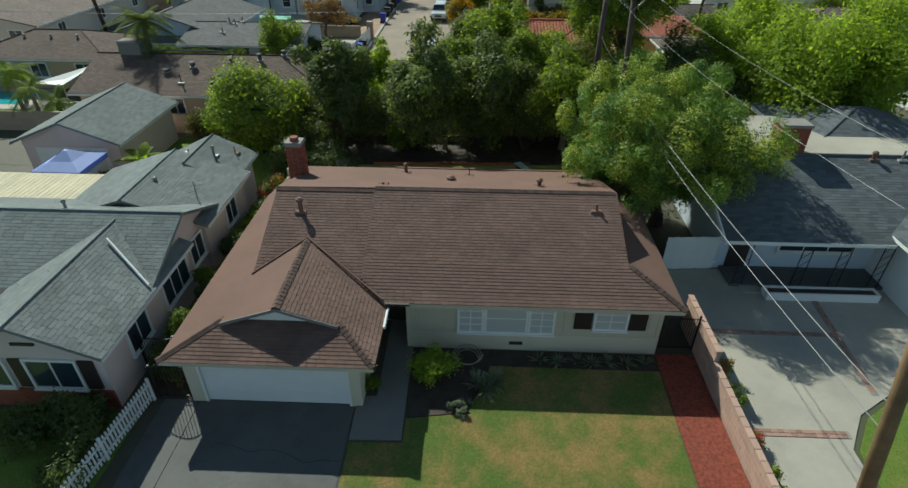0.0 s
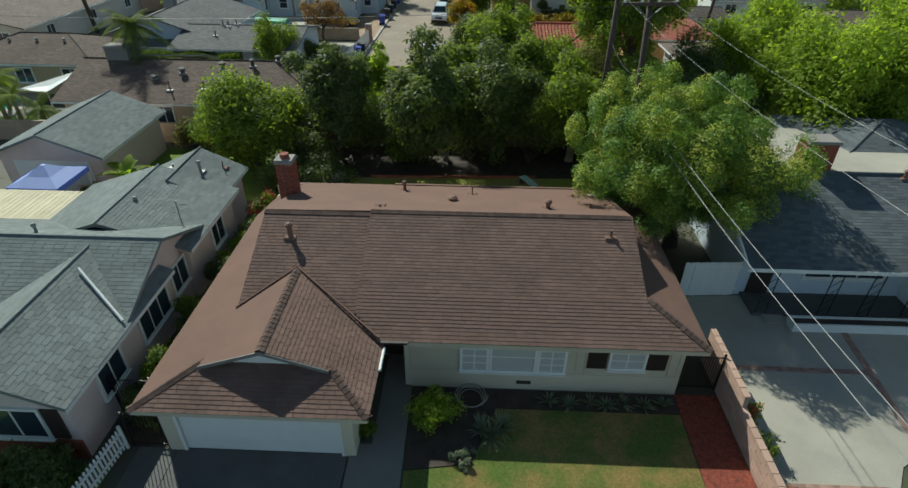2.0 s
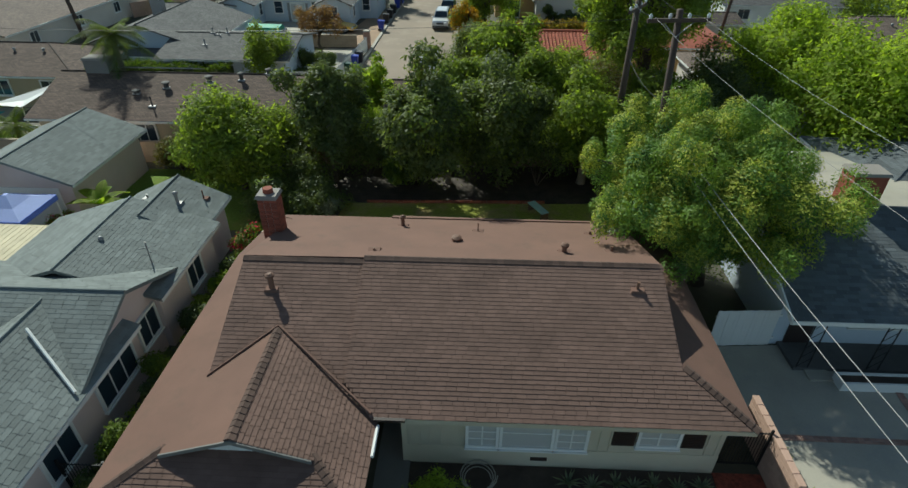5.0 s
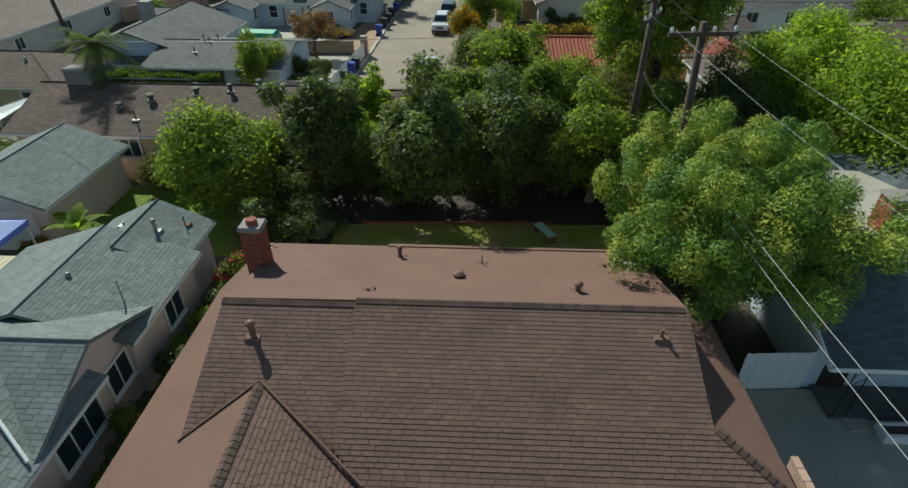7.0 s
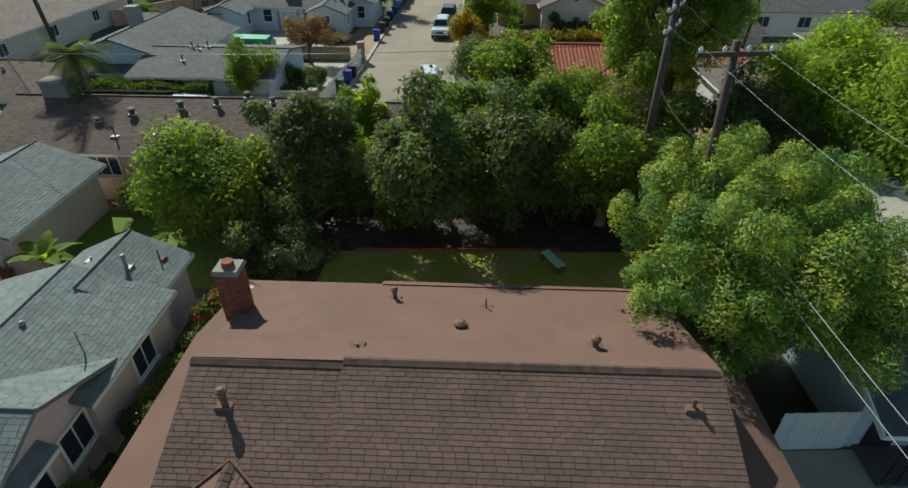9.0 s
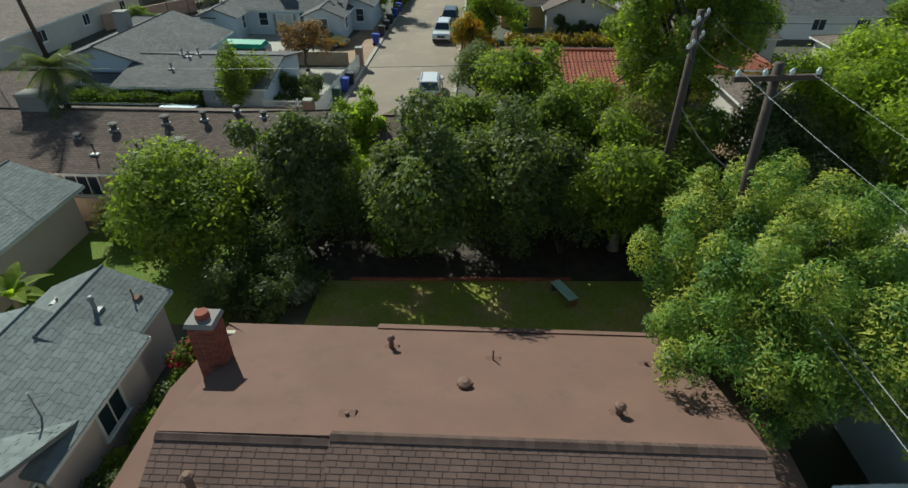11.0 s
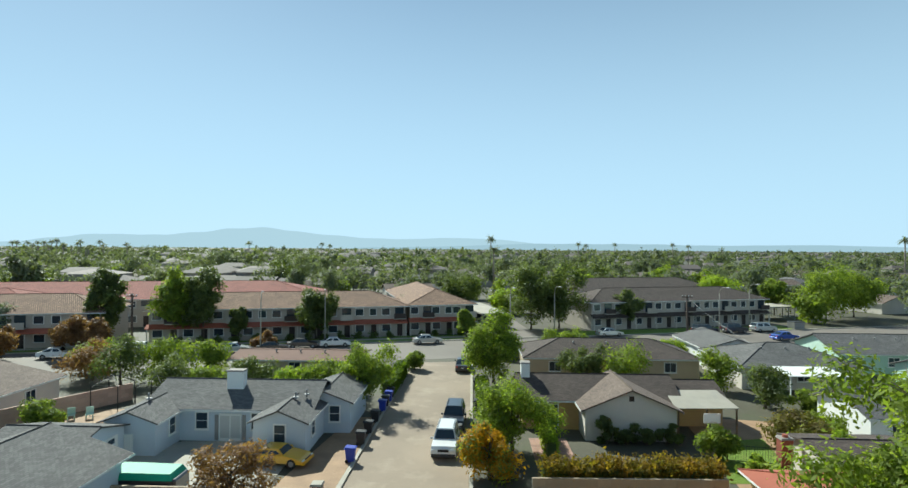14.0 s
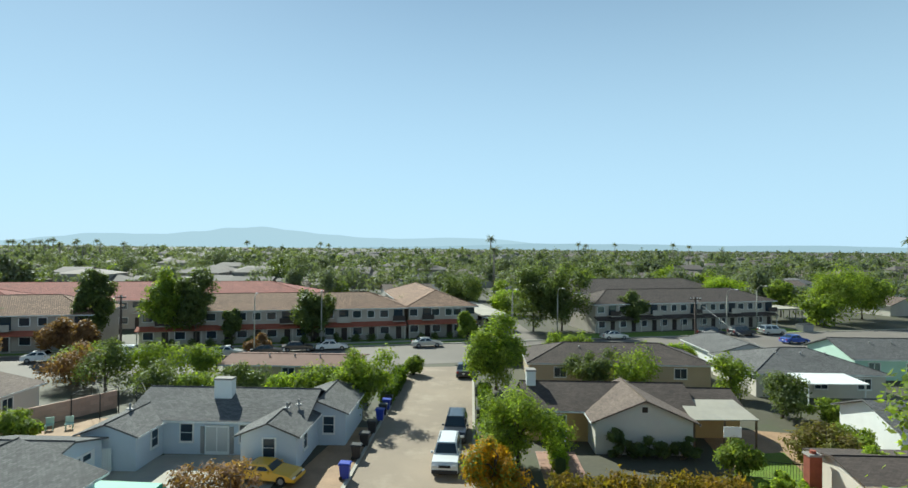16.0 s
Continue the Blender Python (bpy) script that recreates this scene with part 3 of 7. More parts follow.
def shingled(poly, mat, parent, exposure=0.14, tab=0.31, singles=0, seed=1, skip=0, butt=0.02):
    """Rows of overlapping shingle tabs over a flat roof face whose first edge is the eave. Some are parts, the rest one mesh."""
    rnd = random.Random(seed)
    P = [Vector(p) for p in poly]
    u = (P[1] - P[0]).normalized()
    n = Vector((0, 0, 0))
    for k in range(len(P)):
        n += (P[k] - P[0]).cross(P[(k + 1) % len(P)] - P[0])
    n.normalize()
    if n.z < 0:
        n = -n
    v = n.cross(u)
    if v.z < 0:
        v = -v
    flat = [((p - P[0]).dot(u), (p - P[0]).dot(v)) for p in P]
    top = max(q[1] for q in flat)
    rest, count, made = Geo(), 0, 0
    key = (round(exposure, 3), round(tab, 3), mat)
    if key not in SHARED:
        e = exposure
        SHARED[key] = mesh_of(Geo().hexa([(0.008, -0.012, 0.0), (tab - 0.008, -0.012, 0.0), (tab - 0.008, e, 0.0), (0.008, e, 0.0),
                                          (0.008, -0.012, 0.022), (tab - 0.008, -0.012, 0.022), (tab - 0.008, e, 0.006), (0.008, e, 0.006)]), M[mat])
    basis = Matrix((u, v, n)).transposed().to_4x4()
    row = 0
    while row * exposure < top:
        lo, mid = row * exposure, (row + 0.5) * exposure
        cuts = []
        for k in range(len(flat)):
            (x0, y0), (x1, y1) = flat[k], flat[(k + 1) % len(flat)]
            if (y0 <= mid) != (y1 <= mid):
                cuts.append(x0 + (x1 - x0) * (mid - y0) / (y1 - y0))
        cuts.sort()
        for a, b in zip(cuts[::2], cuts[1::2]):
            x = a - rnd.random() * tab
            while x < b:
                x0, x1 = max(a, x), min(b, x + tab)
                if x1 - x0 > 0.03:
                    count += 1
                    w = rnd.uniform(-0.006, 0.006)
                    if singles and x1 - x0 > tab - 0.001 and count > skip and made < singles:
                        made += 1
                        ob = part("shingle", SHARED[key], None, parent)
                        ob.matrix_basis = Matrix.Translation(P[0] + u * x0 + v * (lo + w)) @ basis
                    else:
                        c = lambda s, t, h: P[0] + u * s + v * t + n * h
                        h = butt * (1 + rnd.random() * 0.2)
                        e0, e1 = lo - 0.012 + w, lo + exposure
                        i = len(rest.v)
                        rest.v += [tuple(c(x0 + 0.008, e0, h)), tuple(c(x1 - 0.008, e0, h)), tuple(c(x1 - 0.008, e1, 0.006)), tuple(c(x0 + 0.008, e1, 0.006)),
                                   tuple(c(x0 + 0.008, e0, 0)), tuple(c(x1 - 0.008, e0, 0))]
                        rest.f += [(i, i + 1, i + 2, i + 3), (i + 4, i + 5, i + 1, i)]
                x += tab
        row += 1
    part("shingles", rest, mat, parent, kind="stuff")


def ridge_caps(a, b, mat, parent, step=0.2, size=0.14):
    """Bent cap shingles overlapping along a ridge or hip."""
    a, b = Vector(a), Vector(b)
    d = (b - a).normalized()
    s = d.cross(Vector((0, 0, 1))).normalized()
    up = s.cross(d)
    key = ("cap", mat, size)
    if key not in SHARED:
        q = size
        SHARED[key] = mesh_of(Geo().hexa([(0, -q, -q * 0.42), (0.26, -q, -q * 0.42), (0.26, 0, 0), (0, 0, 0.02), (0, -q, -q * 0.42 + 0.03), (0.26, -q, -q * 0.42 + 0.015), (0.26, 0, 0.02), (0, 0, 0.045)])
                              .hexa([(0, 0, 0.02), (0.26, 0, 0), (0.26, q, -q * 0.42), (0, q, -q * 0.42), (0, 0, 0.045), (0.26, 0, 0.02), (0.26, q, -q * 0.42 + 0.015), (0, q, -q * 0.42 + 0.03)]), M[mat])
    basis = Matrix((d, -s, up)).transposed().to_4x4()
    for k in range(int((b - a).length / step)):
        ob = part("ridge_cap", SHARED[key], None, parent)
        ob.matrix_basis = Matrix.Translation(a + d * k * step) @ basis


def window(parent, at, rz, w, h, bars=(1, 1), frame_mat="white", pane="glass", trim=0.09, depth=0.09, sill=True):
    """A window set proud of a wall that faces -y before turning by rz; at: its lower middle on the wall."""
    ring = lambda d, y: [(-w / 2 - d, y, -d), (w / 2 + d, y, -d), (w / 2 + d, y, h + d), (-w / 2 - d, y, h + d)]
    g = Geo().loft([ring(trim, 0.02), ring(trim, -depth), ring(0, -depth), ring(0, 0.01)], False)
    win = part("window", g, frame_mat, parent)
    win.matrix_basis = pose(*at, 0, 0, rz)
    nx, nz = bars
    for k in range(1, nx):
        x = -w / 2 + w * k / nx
        part("glazing_bar", Geo().box(x - 0.022, -depth * 0.75, 0, x + 0.022, -0.02, h), frame_mat, win)
    for k in range(1, nz):
        z = h * k / nz
        part("glazing_bar", Geo().box(-w / 2, -depth * 0.7, z - 0.018, w / 2, -0.025, z + 0.018), frame_mat, win)
    part("pane", Geo().box(-w / 2, -0.045, 0, w / 2, 0.0, h), pane, win)
    if sill:
        part("sill", Geo().box(-w / 2 - trim * 1.3, -depth - 0.05, -trim - 0.05, w / 2 + trim * 1.3, 0.01, -trim), frame_mat, win)
    return win


def vent_pipe(at, h=0.45, r=0.06, mat="rust", cap=True, flash=True, label="brown painted roof vent pipe", name="roof_vent"):
    t = thing(name, label, "vent", at)
    part("pipe", Geo().tube([(0, 0, -0.25), (0, 0, h)], r, 10), mat, t, smooth=False)
    if cap:
        part("cap", Geo().tube([(0, 0, h - 0.02), (0, 0, h + 0.05), (0, 0, h + 0.11)], [r * 1.6, r * 1.6, r * 0.7], 10), mat, t)
    if flash:
        part("flashing", Geo().hexa([(-0.24, -0.16, -0.04), (0.24, -0.16, -0.04), (0.24, 0.16, -0.04), (-0.24, 0.16, -0.04), (-0.2, -0.13, 0.035), (0.2, -0.13, 0.035), (0.2, 0.13, 0.035), (-0.2, 0.13, 0.035)]), "roll" if mat == "rust" else "steel", t)
    return t


def brick_stack(name, label, x0, y0, x1, y1, z0, z1, crown=True, brick_mat="brick", pot=True, far=False):
    """A chimney of separate bricks."""
    t = thing(name, label, "chimney", ((x0 + x1) / 2, (y0 + y1) / 2, z0))
    w, d, h = (x1 - x0) / 2, (y1 - y0) / 2, z1 - z0
    part("core", Geo().box(-w + 0.012, -d + 0.012, 0, w - 0.012, d - 0.012, h), brick_mat if far else "mortar", t)
    unit = mesh_of(Geo().soft(0.005, 0.0, 0.005, 0.205, 0.05, 0.085, 0.005), M[brick_mat])
    for r in range(0 if far else int(h / 0.09)):
        for side, (length, ang, ox, oy) in enumerate(((2 * w, 0, -w, -d), (2 * d, 90, w, -d), (2 * w, 180, w, d), (2 * d, 270, -w, d))):
            n = max(1, round(length / 0.21))
            for k in range(n):
                b = part("brick", unit, None, t)
                off = k * length / n
                c, s = math.cos(radians(ang)), math.sin(radians(ang))
                b.matrix_basis = pose(ox + c * off, oy + s * off, r * 0.09, 0, 0, ang) @ Matrix.Diagonal((length / n / 0.21, 1, 1, 1))
    if crown:
        part("crown", Geo().box(-w - 0.06, -d - 0.06, h, w + 0.06, d + 0.06, h + 0.12, 0.05), "mortar", t)
    if pot:
        part("flue", Geo().tube([(0, 0, h + 0.1), (0, 0, h + 0.3)], [0.2, 0.18], 12), "brick", t)
    return t


# ---- main house ----
H = thing("house", "brown-shingled ranch house with cream walls and attached garage", "house")
zF = lambda y: 2.48 + 0.405 * (y + 0.4)
zR = lambda y: 4.46 - 0.326 * (y - 4.5)
zL = lambda x: 2.2 + 0.35 * (x + 9.5)
zT = lambda x: 2.48 + 0.405 * (7.94 - x)
zG = lambda x: 3.47 - 0.35 * (x + 5.87)
zP = lambda y: 2.22 + 0.38 * (y + 3.3)
XL, XS_, XR = -7.62, -3.6, 6.18
yL = (zL(XL) - 2.48) / 0.405 - 0.4
yH = (3.47 - 2.48) / 0.405 - 0.4
roofs = dict(
    east=[(-2.7, -0.4, zF(-0.4)), (7.94, -0.4, zF(-0.4)), (XR, 1.36, zF(1.36)), (XR, 4.5, zF(4.5)), (XS_, 4.5, zF(4.5)), (XS_, 0.5, zF(0.5))],
)
main = part("roof", Geo().slab(roofs["east"], 0.16), "shingle", H, "brown asphalt shingle roof")
SB = lambda x, y, z: (x, y, z + 0.003)
westg = [(-5.87, yH + 0.2, zF(yH + 0.2) - 0.08), (XS_, 0.35, zF(0.35) - 0.08), (XS_, 4.42, zF(4.42) - 0.08), (XL, 4.42, zF(4.42) - 0.08), (XL, yL + 0.2, zF(yL + 0.2) - 0.08)]
west = part("roof", Geo().slab(westg, 0.16), "shingle", H, "lower brown shingle roof")
shingled([SB(*p) for p in roofs["east"]], "shingle", main, singles=300, skip=140, seed=3, butt=0.015)
shingled([SB(XL, yL, zF(yL) - 0.08), SB(-6.2, yL, zF(yL) - 0.08), SB(-5.87, yH + 0.1, zF(yH + 0.1) - 0.08), SB(-5.4, yL, zF(yL) - 0.08), SB(XS_, yL, zF(yL) - 0.08), SB(XS_, 4.42, zF(4.42) - 0.08), SB(XL, 4.42, zF(4.42) - 0.08)], "shingle", west, seed=4, butt=0.015)
rear = [(-8.5, 10.12, zR(10.12)), (7.62, 10.15, zR(10.15)), (XR, 8.39, zR(8.39)), (XR, 4.5, zR(4.5)), (XS_, 4.5, zR(4.5)), (XL, 4.5, zR(4.5) - 0.05), (XL, 9.41, zR(9.41))]
part("roof", Geo().slab(rear, 0.16), "roll", H, "smooth brown roll roofing")
part("roof", Geo().slab([(-3.5, 10.0, zR(10.0) + 0.05), (-3.5, 10.32, zR(10.32) + 0.05), (7.55, 10.2, zR(10.2) + 0.05), (7.5, 10.0, zR(10.0) + 0.05)], 0.08), "roll", H)
left = [(-9.5, -3.3, zL(-9.5)), (-7.81, -1.8, zL(-7.81)), (-7.81, -2.05, zL(-7.81)), (-5.87, -2.05, zL(-5.87)), (-5.87, yH + 0.1, zL(-5.87)), (XL, yL, zL(XL)), (XL, 9.41, zL(XL)), (-8.5, 10.1, zL(-8.5)), (-9.4, 7.6, zL(-9.42))]
part("roof", Geo().slab(left, 0.14), "roll", H, "smooth brown roll roofing")
right = [(7.94, -0.4, zT(7.94)), (7.94, 9.9, zT(7.94)), (7.62, 10.15, zT(7.62)), (XR, 8.39, zT(XR)), (XR, 1.36, zT(XR))]
part("roof", Geo().slab(right, 0.14), "roll", H, "smooth brown roll roofing")
gright = [(-2.55, -3.3, zG(-2.55)), (-2.55, -0.2, zG(-2.55)), (-2.72, -0.35, zG(-2.72)), (-5.87, yH + 0.1, zG(-5.87)), (-5.87, -2.05, zG(-5.87)), (-3.93, -2.05, zG(-3.93)), (-3.93, -1.8, zG(-3.93))]
gr = part("roof", Geo().slab(gright, 0.14), "shingle", H, "brown shingle garage roof")
shingled([SB(*p) for p in gright], "shingle", gr, seed=5)
front = [(-9.5, -3.32, zP(-3.32)), (-2.55, -3.32, zP(-3.32)), (-3.93, -1.78, zP(-1.78)), (-7.81, -1.78, zP(-1.78))]
gf = part("roof", Geo().slab(front, 0.12), "shingle", H, "brown shingle hip over the garage door")
shingled([SB(*p) for p in front], "shingle", gf, singles=0, seed=6)
for a, b in (((XS_ + 0.02, 4.5, zF(4.5) + 0.02), (XR, 4.5, zF(4.5) + 0.02)), ((XL, 4.44, zF(4.42) - 0.05), (XS_, 4.44, zF(4.42) - 0.05)),
             ((7.94, -0.4, 2.52), (XR, 1.36, 3.23)), ((-5.87, -2.05, 3.5), (-5.87, yH, 3.5)),
             ((-2.55, -3.3, 2.28), (-3.93, -1.85, 2.81)), ((-9.5, -3.3, 2.25), (-7.81, -1.85, 2.81))):
    ridge_caps(a, b, "cap", H)
part("roof_patch", Geo().slab([(5.3, 8.6, zR(8.6) + 0.012), (6.1, 8.45, zR(8.45) + 0.012), (7.2, 9.8, zR(9.8) + 0.012), (6.6, 10.05, zR(10.05) + 0.012), (5.9, 9.6, zR(9.6) + 0.012)], 0.02), "concrete", H, "pale worn roofing patch")
# valley flashing, gables, fascia, gutter
part("valley_flashing", Geo().tube([(-5.85, yH + 0.02, 3.51), (-2.72, -0.33, 2.56)], 0.045, 6), "roll", H, "pale valley flashing")
part("valley_flashing", Geo().tube([(XL, yL, zL(XL) + 0.03), (-5.9, yH + 0.05, 3.5)], 0.035, 6), "roll", H)
part("gable", Geo().loft([[(-7.7, -1.84, 2.73), (-5.87, -1.84, 3.38), (-4.04, -1.84, 2.73)], [(-7.7, -1.74, 2.73), (-5.87, -1.74, 3.38), (-4.04, -1.74, 2.73)]]), "white", H, "white gable panel over the garage")
part("bargeboard", Geo().slab([(-7.83, -2.09, 2.8), (-7.83, -2.05, 2.8), (-5.87, -2.05, 3.47), (-5.87, -2.09, 3.47)], 0.12), "walk", H)
part("bargeboard", Geo().slab([(-5.87, -2.09, 3.47), (-5.87, -2.05, 3.47), (-3.91, -2.05, 2.8), (-3.91, -2.09, 2.8)], 0.12), "walk", H)
part("gable", Geo().loft([[(XR - 0.25, 1.5, 3.1), (XR - 0.25, 8.3, 3.1), (XR - 0.25, 4.5, 4.36)], [(XR - 0.15, 1.5, 3.1), (XR - 0.15, 8.3, 3.1), (XR - 0.15, 4.5, 4.36)]]), "board", H)
part("gable", Geo().loft([[(XL + 0.1, 1.0, 2.85), (XL + 0.1, 9.1, 2.85), (XL + 0.1, 4.45, 4.25)], [(XL + 0.2, 1.0, 2.85), (XL + 0.2, 9.1, 2.85), (XL + 0.2, 4.45, 4.25)]]), "board", H)
part("fascia", Geo().box(-1.9, -0.42, 2.3, 7.9, -0.38, 2.46), "board", H)
part("fascia", Geo().box(-9.45, -3.33, 2.06, -2.6, -3.29, 2.2), "board", H)
part("gutter", Geo().tube([(-2.5, -1.55, 2.33), (-2.5, -0.55, 2.33)], 0.05, 6), "white", H, "short white gutter")
part("gutter", Geo().box(-2.62, -0.5, 2.42, -1.75, -0.4, 2.5), "shutter", H, "loose dark gutter piece")
# walls
part("wall", Geo().box(-1.8, 0.0, 0.0, 7.4, 0.15, 0.82), "cream", H, "cream stucco lower wall")
part("wall", Geo().box(-1.8, 0.02, 0.82, 7.4, 0.15, 2.62), "board", H, "cream board-and-batten upper wall")
part("wall", Geo().box(7.25, 0.15, 0.0, 7.4, 9.7, 2.6), "cream", H)
part("wall", Geo().box(-8.98, 9.55, 0.0, 7.25, 9.7, 2.7), "cream", H)
part("wall", Geo().box(-8.98, -2.95, 0.0, -8.85, 9.55, 2.3), "cream", H)
part("wall", Geo().box(-3.3, -2.95, 0.0, -3.16, 1.5, 2.2), "cream", H)
part("wall", Geo().box(-1.95, 0.0, 0.0, -1.8, 1.6, 2.6), "cream", H)
part("wall", Geo().box(-3.16, 1.5, 0.0, -1.95, 1.62, 2.6), "cream", H)
part("wall", Geo().box(-8.85, -2.95, 0.0, -8.46, -2.8, 2.3), "cream", H)
part("wall", Geo().box(-3.58, -2.95, 0.0, -3.3, -2.8, 2.3), "cream", H)
part("wall", Geo().box(-8.46, -2.95, 2.05, -3.58, -2.8, 2.3), "cream", H)
gd = part("garage_door", Geo().box(-8.46, -2.86, 0.03, -3.58, -2.82, 2.05), "white", H, "plain white roll-up garage door")
for k in range(4):
    part("panel", Geo().soft(-8.44, -2.88, 0.04 + k * 0.505, -3.6, -2.855, 0.535 + k * 0.505, 0.008), "white", gd)
part("door_frame", Geo().box(-8.52, -2.97, 0, -8.44, -2.9, 2.12).box(-3.6, -2.97, 0, -3.52, -2.9, 2.12).box(-8.44, -2.97, 2.05, -3.6, -2.9, 2.12), "white", H)
door = part("front_door", Geo().box(-2.95, 1.46, 0.08, -2.05, 1.5, 2.1), "shutter", H, "dark front door in the recess")
part("door_handle", Geo().tube([(-2.15, 1.42, 1.05), (-2.15, 1.46, 1.05)], 0.03, 8), "steel", door)
for k in range(30):
    x = -1.75 + k * 0.31
    if not (-0.15 < x < 3.45 or 4.2 < x < 6.85):
        part("batten", Geo().box(x, -0.015, 0.84, x + 0.045, 0.03, 2.42), "board", H)
window(H, (0.42, 0.0, 0.98), 0, 0.8, 1.25, (2, 4), pane="blind")
window(H, (1.72, 0.0, 0.98), 0, 1.42, 1.25, (1, 2), pane="blind")
window(H, (3.02, 0.0, 0.98), 0, 0.8, 1.25, (2, 4), pane="blind")
window(H, (5.51, 0.0, 1.27), 0, 1.08, 0.98, (2, 3), pane="blind")
for x in (4.2, 6.18):
    sh = part("shutter", Geo().box(x, -0.05, 1.2, x + 0.64, 0.0, 2.32), "shutter", H, "dark brown slatted shutter")
    for k in range(14):
        part("slat", Geo().box(x + 0.06, -0.065, 1.25 + k * 0.072, x + 0.58, -0.045, 1.3 + k * 0.072), "shutter", sh)
part("vent_grille", Geo().box(1.9, -0.02, 0.3, 2.4, 0.0, 0.45), "shutter", H)
brick_stack("chimney", "tall red brick chimney on the brown roof", -8.08, 7.35, -7.36, 8.0, 2.8, 4.95)
vent_pipe((-6.4, 3.35, 3.93), 0.5, 0.09, label="tall dark brown roof vent")
vent_pipe((-0.6, 6.75, 3.72), 0.12, 0.12, label="low square brown roof vent")
vent_pipe((3.2, 5.72, 4.05), 0.28, 0.09)
vent_pipe((4.9, 5.95, 3.98), 0.22, 0.05, cap=False)
vent_pipe((-2.85, 8.75, 3.06), 0.4, 0.075)
vent_pipe((5.25, 3.62, 4.12), 0.3, 0.05, cap=False, label="tilted pale roof pipe with square flashing")
vent_pipe((0.2, 8.2, 3.24), 0.4, 0.025, cap=False, label="thin brown pipe on the roof")
vent_pipe((-3.4, 5.3, 4.2), 0.1, 0.05, cap=False)
vent_pipe((4.6, 8.2, 3.24), 0.15, 0.05, cap=False)
vent_pipe((5.6, 8.2, 3.24), 0.15, 0.05, cap=False)


# ---- houses ----
def wing(parent, x0, y0, x1, y1, eave=2.6, pitch=0.38, axis="x", ends="gg", oh=0.45, wall="offwhite", roof="browncourse", base=0.0, near=None, caps=None, fascia="white"):
    """One block of a house with its pitched roof. ends: g for a gable, h for a hip, at the low and the high end of the ridge."""
    T = (lambda x, y, z: (x, y, z)) if axis == "x" else (lambda x, y, z: (y, x, z))
    a0, a1, b0, b1 = (x0, x1, y0, y1) if axis == "x" else (y0, y1, x0, x1)
    hw, bm_ = (b1 - b0) / 2 + oh, (b0 + b1) / 2
    r = eave + pitch * hw
    wt = eave + pitch * oh - 0.14
    g = Geo()
    g.hexa([T(a0, b0, base), T(a1, b0, base), T(a1, b1, base), T(a0, b1, base), T(a0, b0, wt), T(a1, b0, wt), T(a1, b1, wt), T(a0, b1, wt)])
    for a, e, d in ((a0, ends[0], 0.12), (a1, ends[1], -0.12)):
        if e == "g":
            g.loft([[T(a, b0, wt), T(a, b1, wt), T(a, bm_, r - 0.16)], [T(a + d, b0, wt), T(a + d, b1, wt), T(a + d, bm_, r - 0.16)]])
    part("wall", g, wall, parent)
    lo, hi = a0 - oh, a1 + oh
    rl, rh = (lo if ends[0] == "g" else lo + hw), (hi if ends[1] == "g" else hi - hw)
    if rh < rl:
        rl = rh = (rl + rh) / 2
    planes = [[T(lo, b0 - oh, eave), T(hi, b0 - oh, eave), T(rh, bm_, r), T(rl, bm_, r)], [T(hi, b1 + oh, eave), T(lo, b1 + oh, eave), T(rl, bm_, r), T(rh, bm_, r)]]
    if ends[0] == "h":
        planes.append([T(lo, b1 + oh, eave), T(lo, b0 - oh, eave), T(rl, bm_, r)])
    if ends[1] == "h":
        planes.append([T(hi, b0 - oh, eave), T(hi, b1 + oh, eave), T(rh, bm_, r)])
    for k, p in enumerate(planes):
        ob = part("roof", Geo().slab(p, 0.12), near or roof, parent)
        if near:
            shingled([(x, y, z + 0.003) for x, y, z in p], near, ob, exposure=0.16, tab=0.4, seed=k + 11, butt=0.011)
    cap = caps or near or roof
    lines = [(T(rl, bm_, r + 0.02), T(rh, bm_, r + 0.02))]
    for e, c, q in ((ends[0], lo, rl), (ends[1], hi, rh)):
        if e == "h":
            lines += [(T(c, b0 - oh, eave + 0.02), T(q, bm_, r + 0.02)), (T(c, b1 + oh, eave + 0.02), T(q, bm_, r + 0.02))]
    g = Geo()
    for a, b in lines:
        if (Vector(a) - Vector(b)).length > 0.2:
            g.tube([a, b], 0.045, 6)
    part("ridge", g, cap, parent)
    for p in planes:
        a, b = Vector(p[0]), Vector(p[1])
        n = (b - a).normalized().cross(Vector((0, 0, 1)))
        z0, z1 = Vector((0, 0, 0.15)), Vector((0, 0, 0.02))
        part("fascia", Geo().hexa([a + n * 0.01 - z0, b + n * 0.01 - z0, b - n * 0.03 - z0, a - n * 0.03 - z0, a + n * 0.01 - z1, b + n * 0.01 - z1, b - n * 0.03 - z1, a - n * 0.03 - z1]), fascia, parent)
    return r


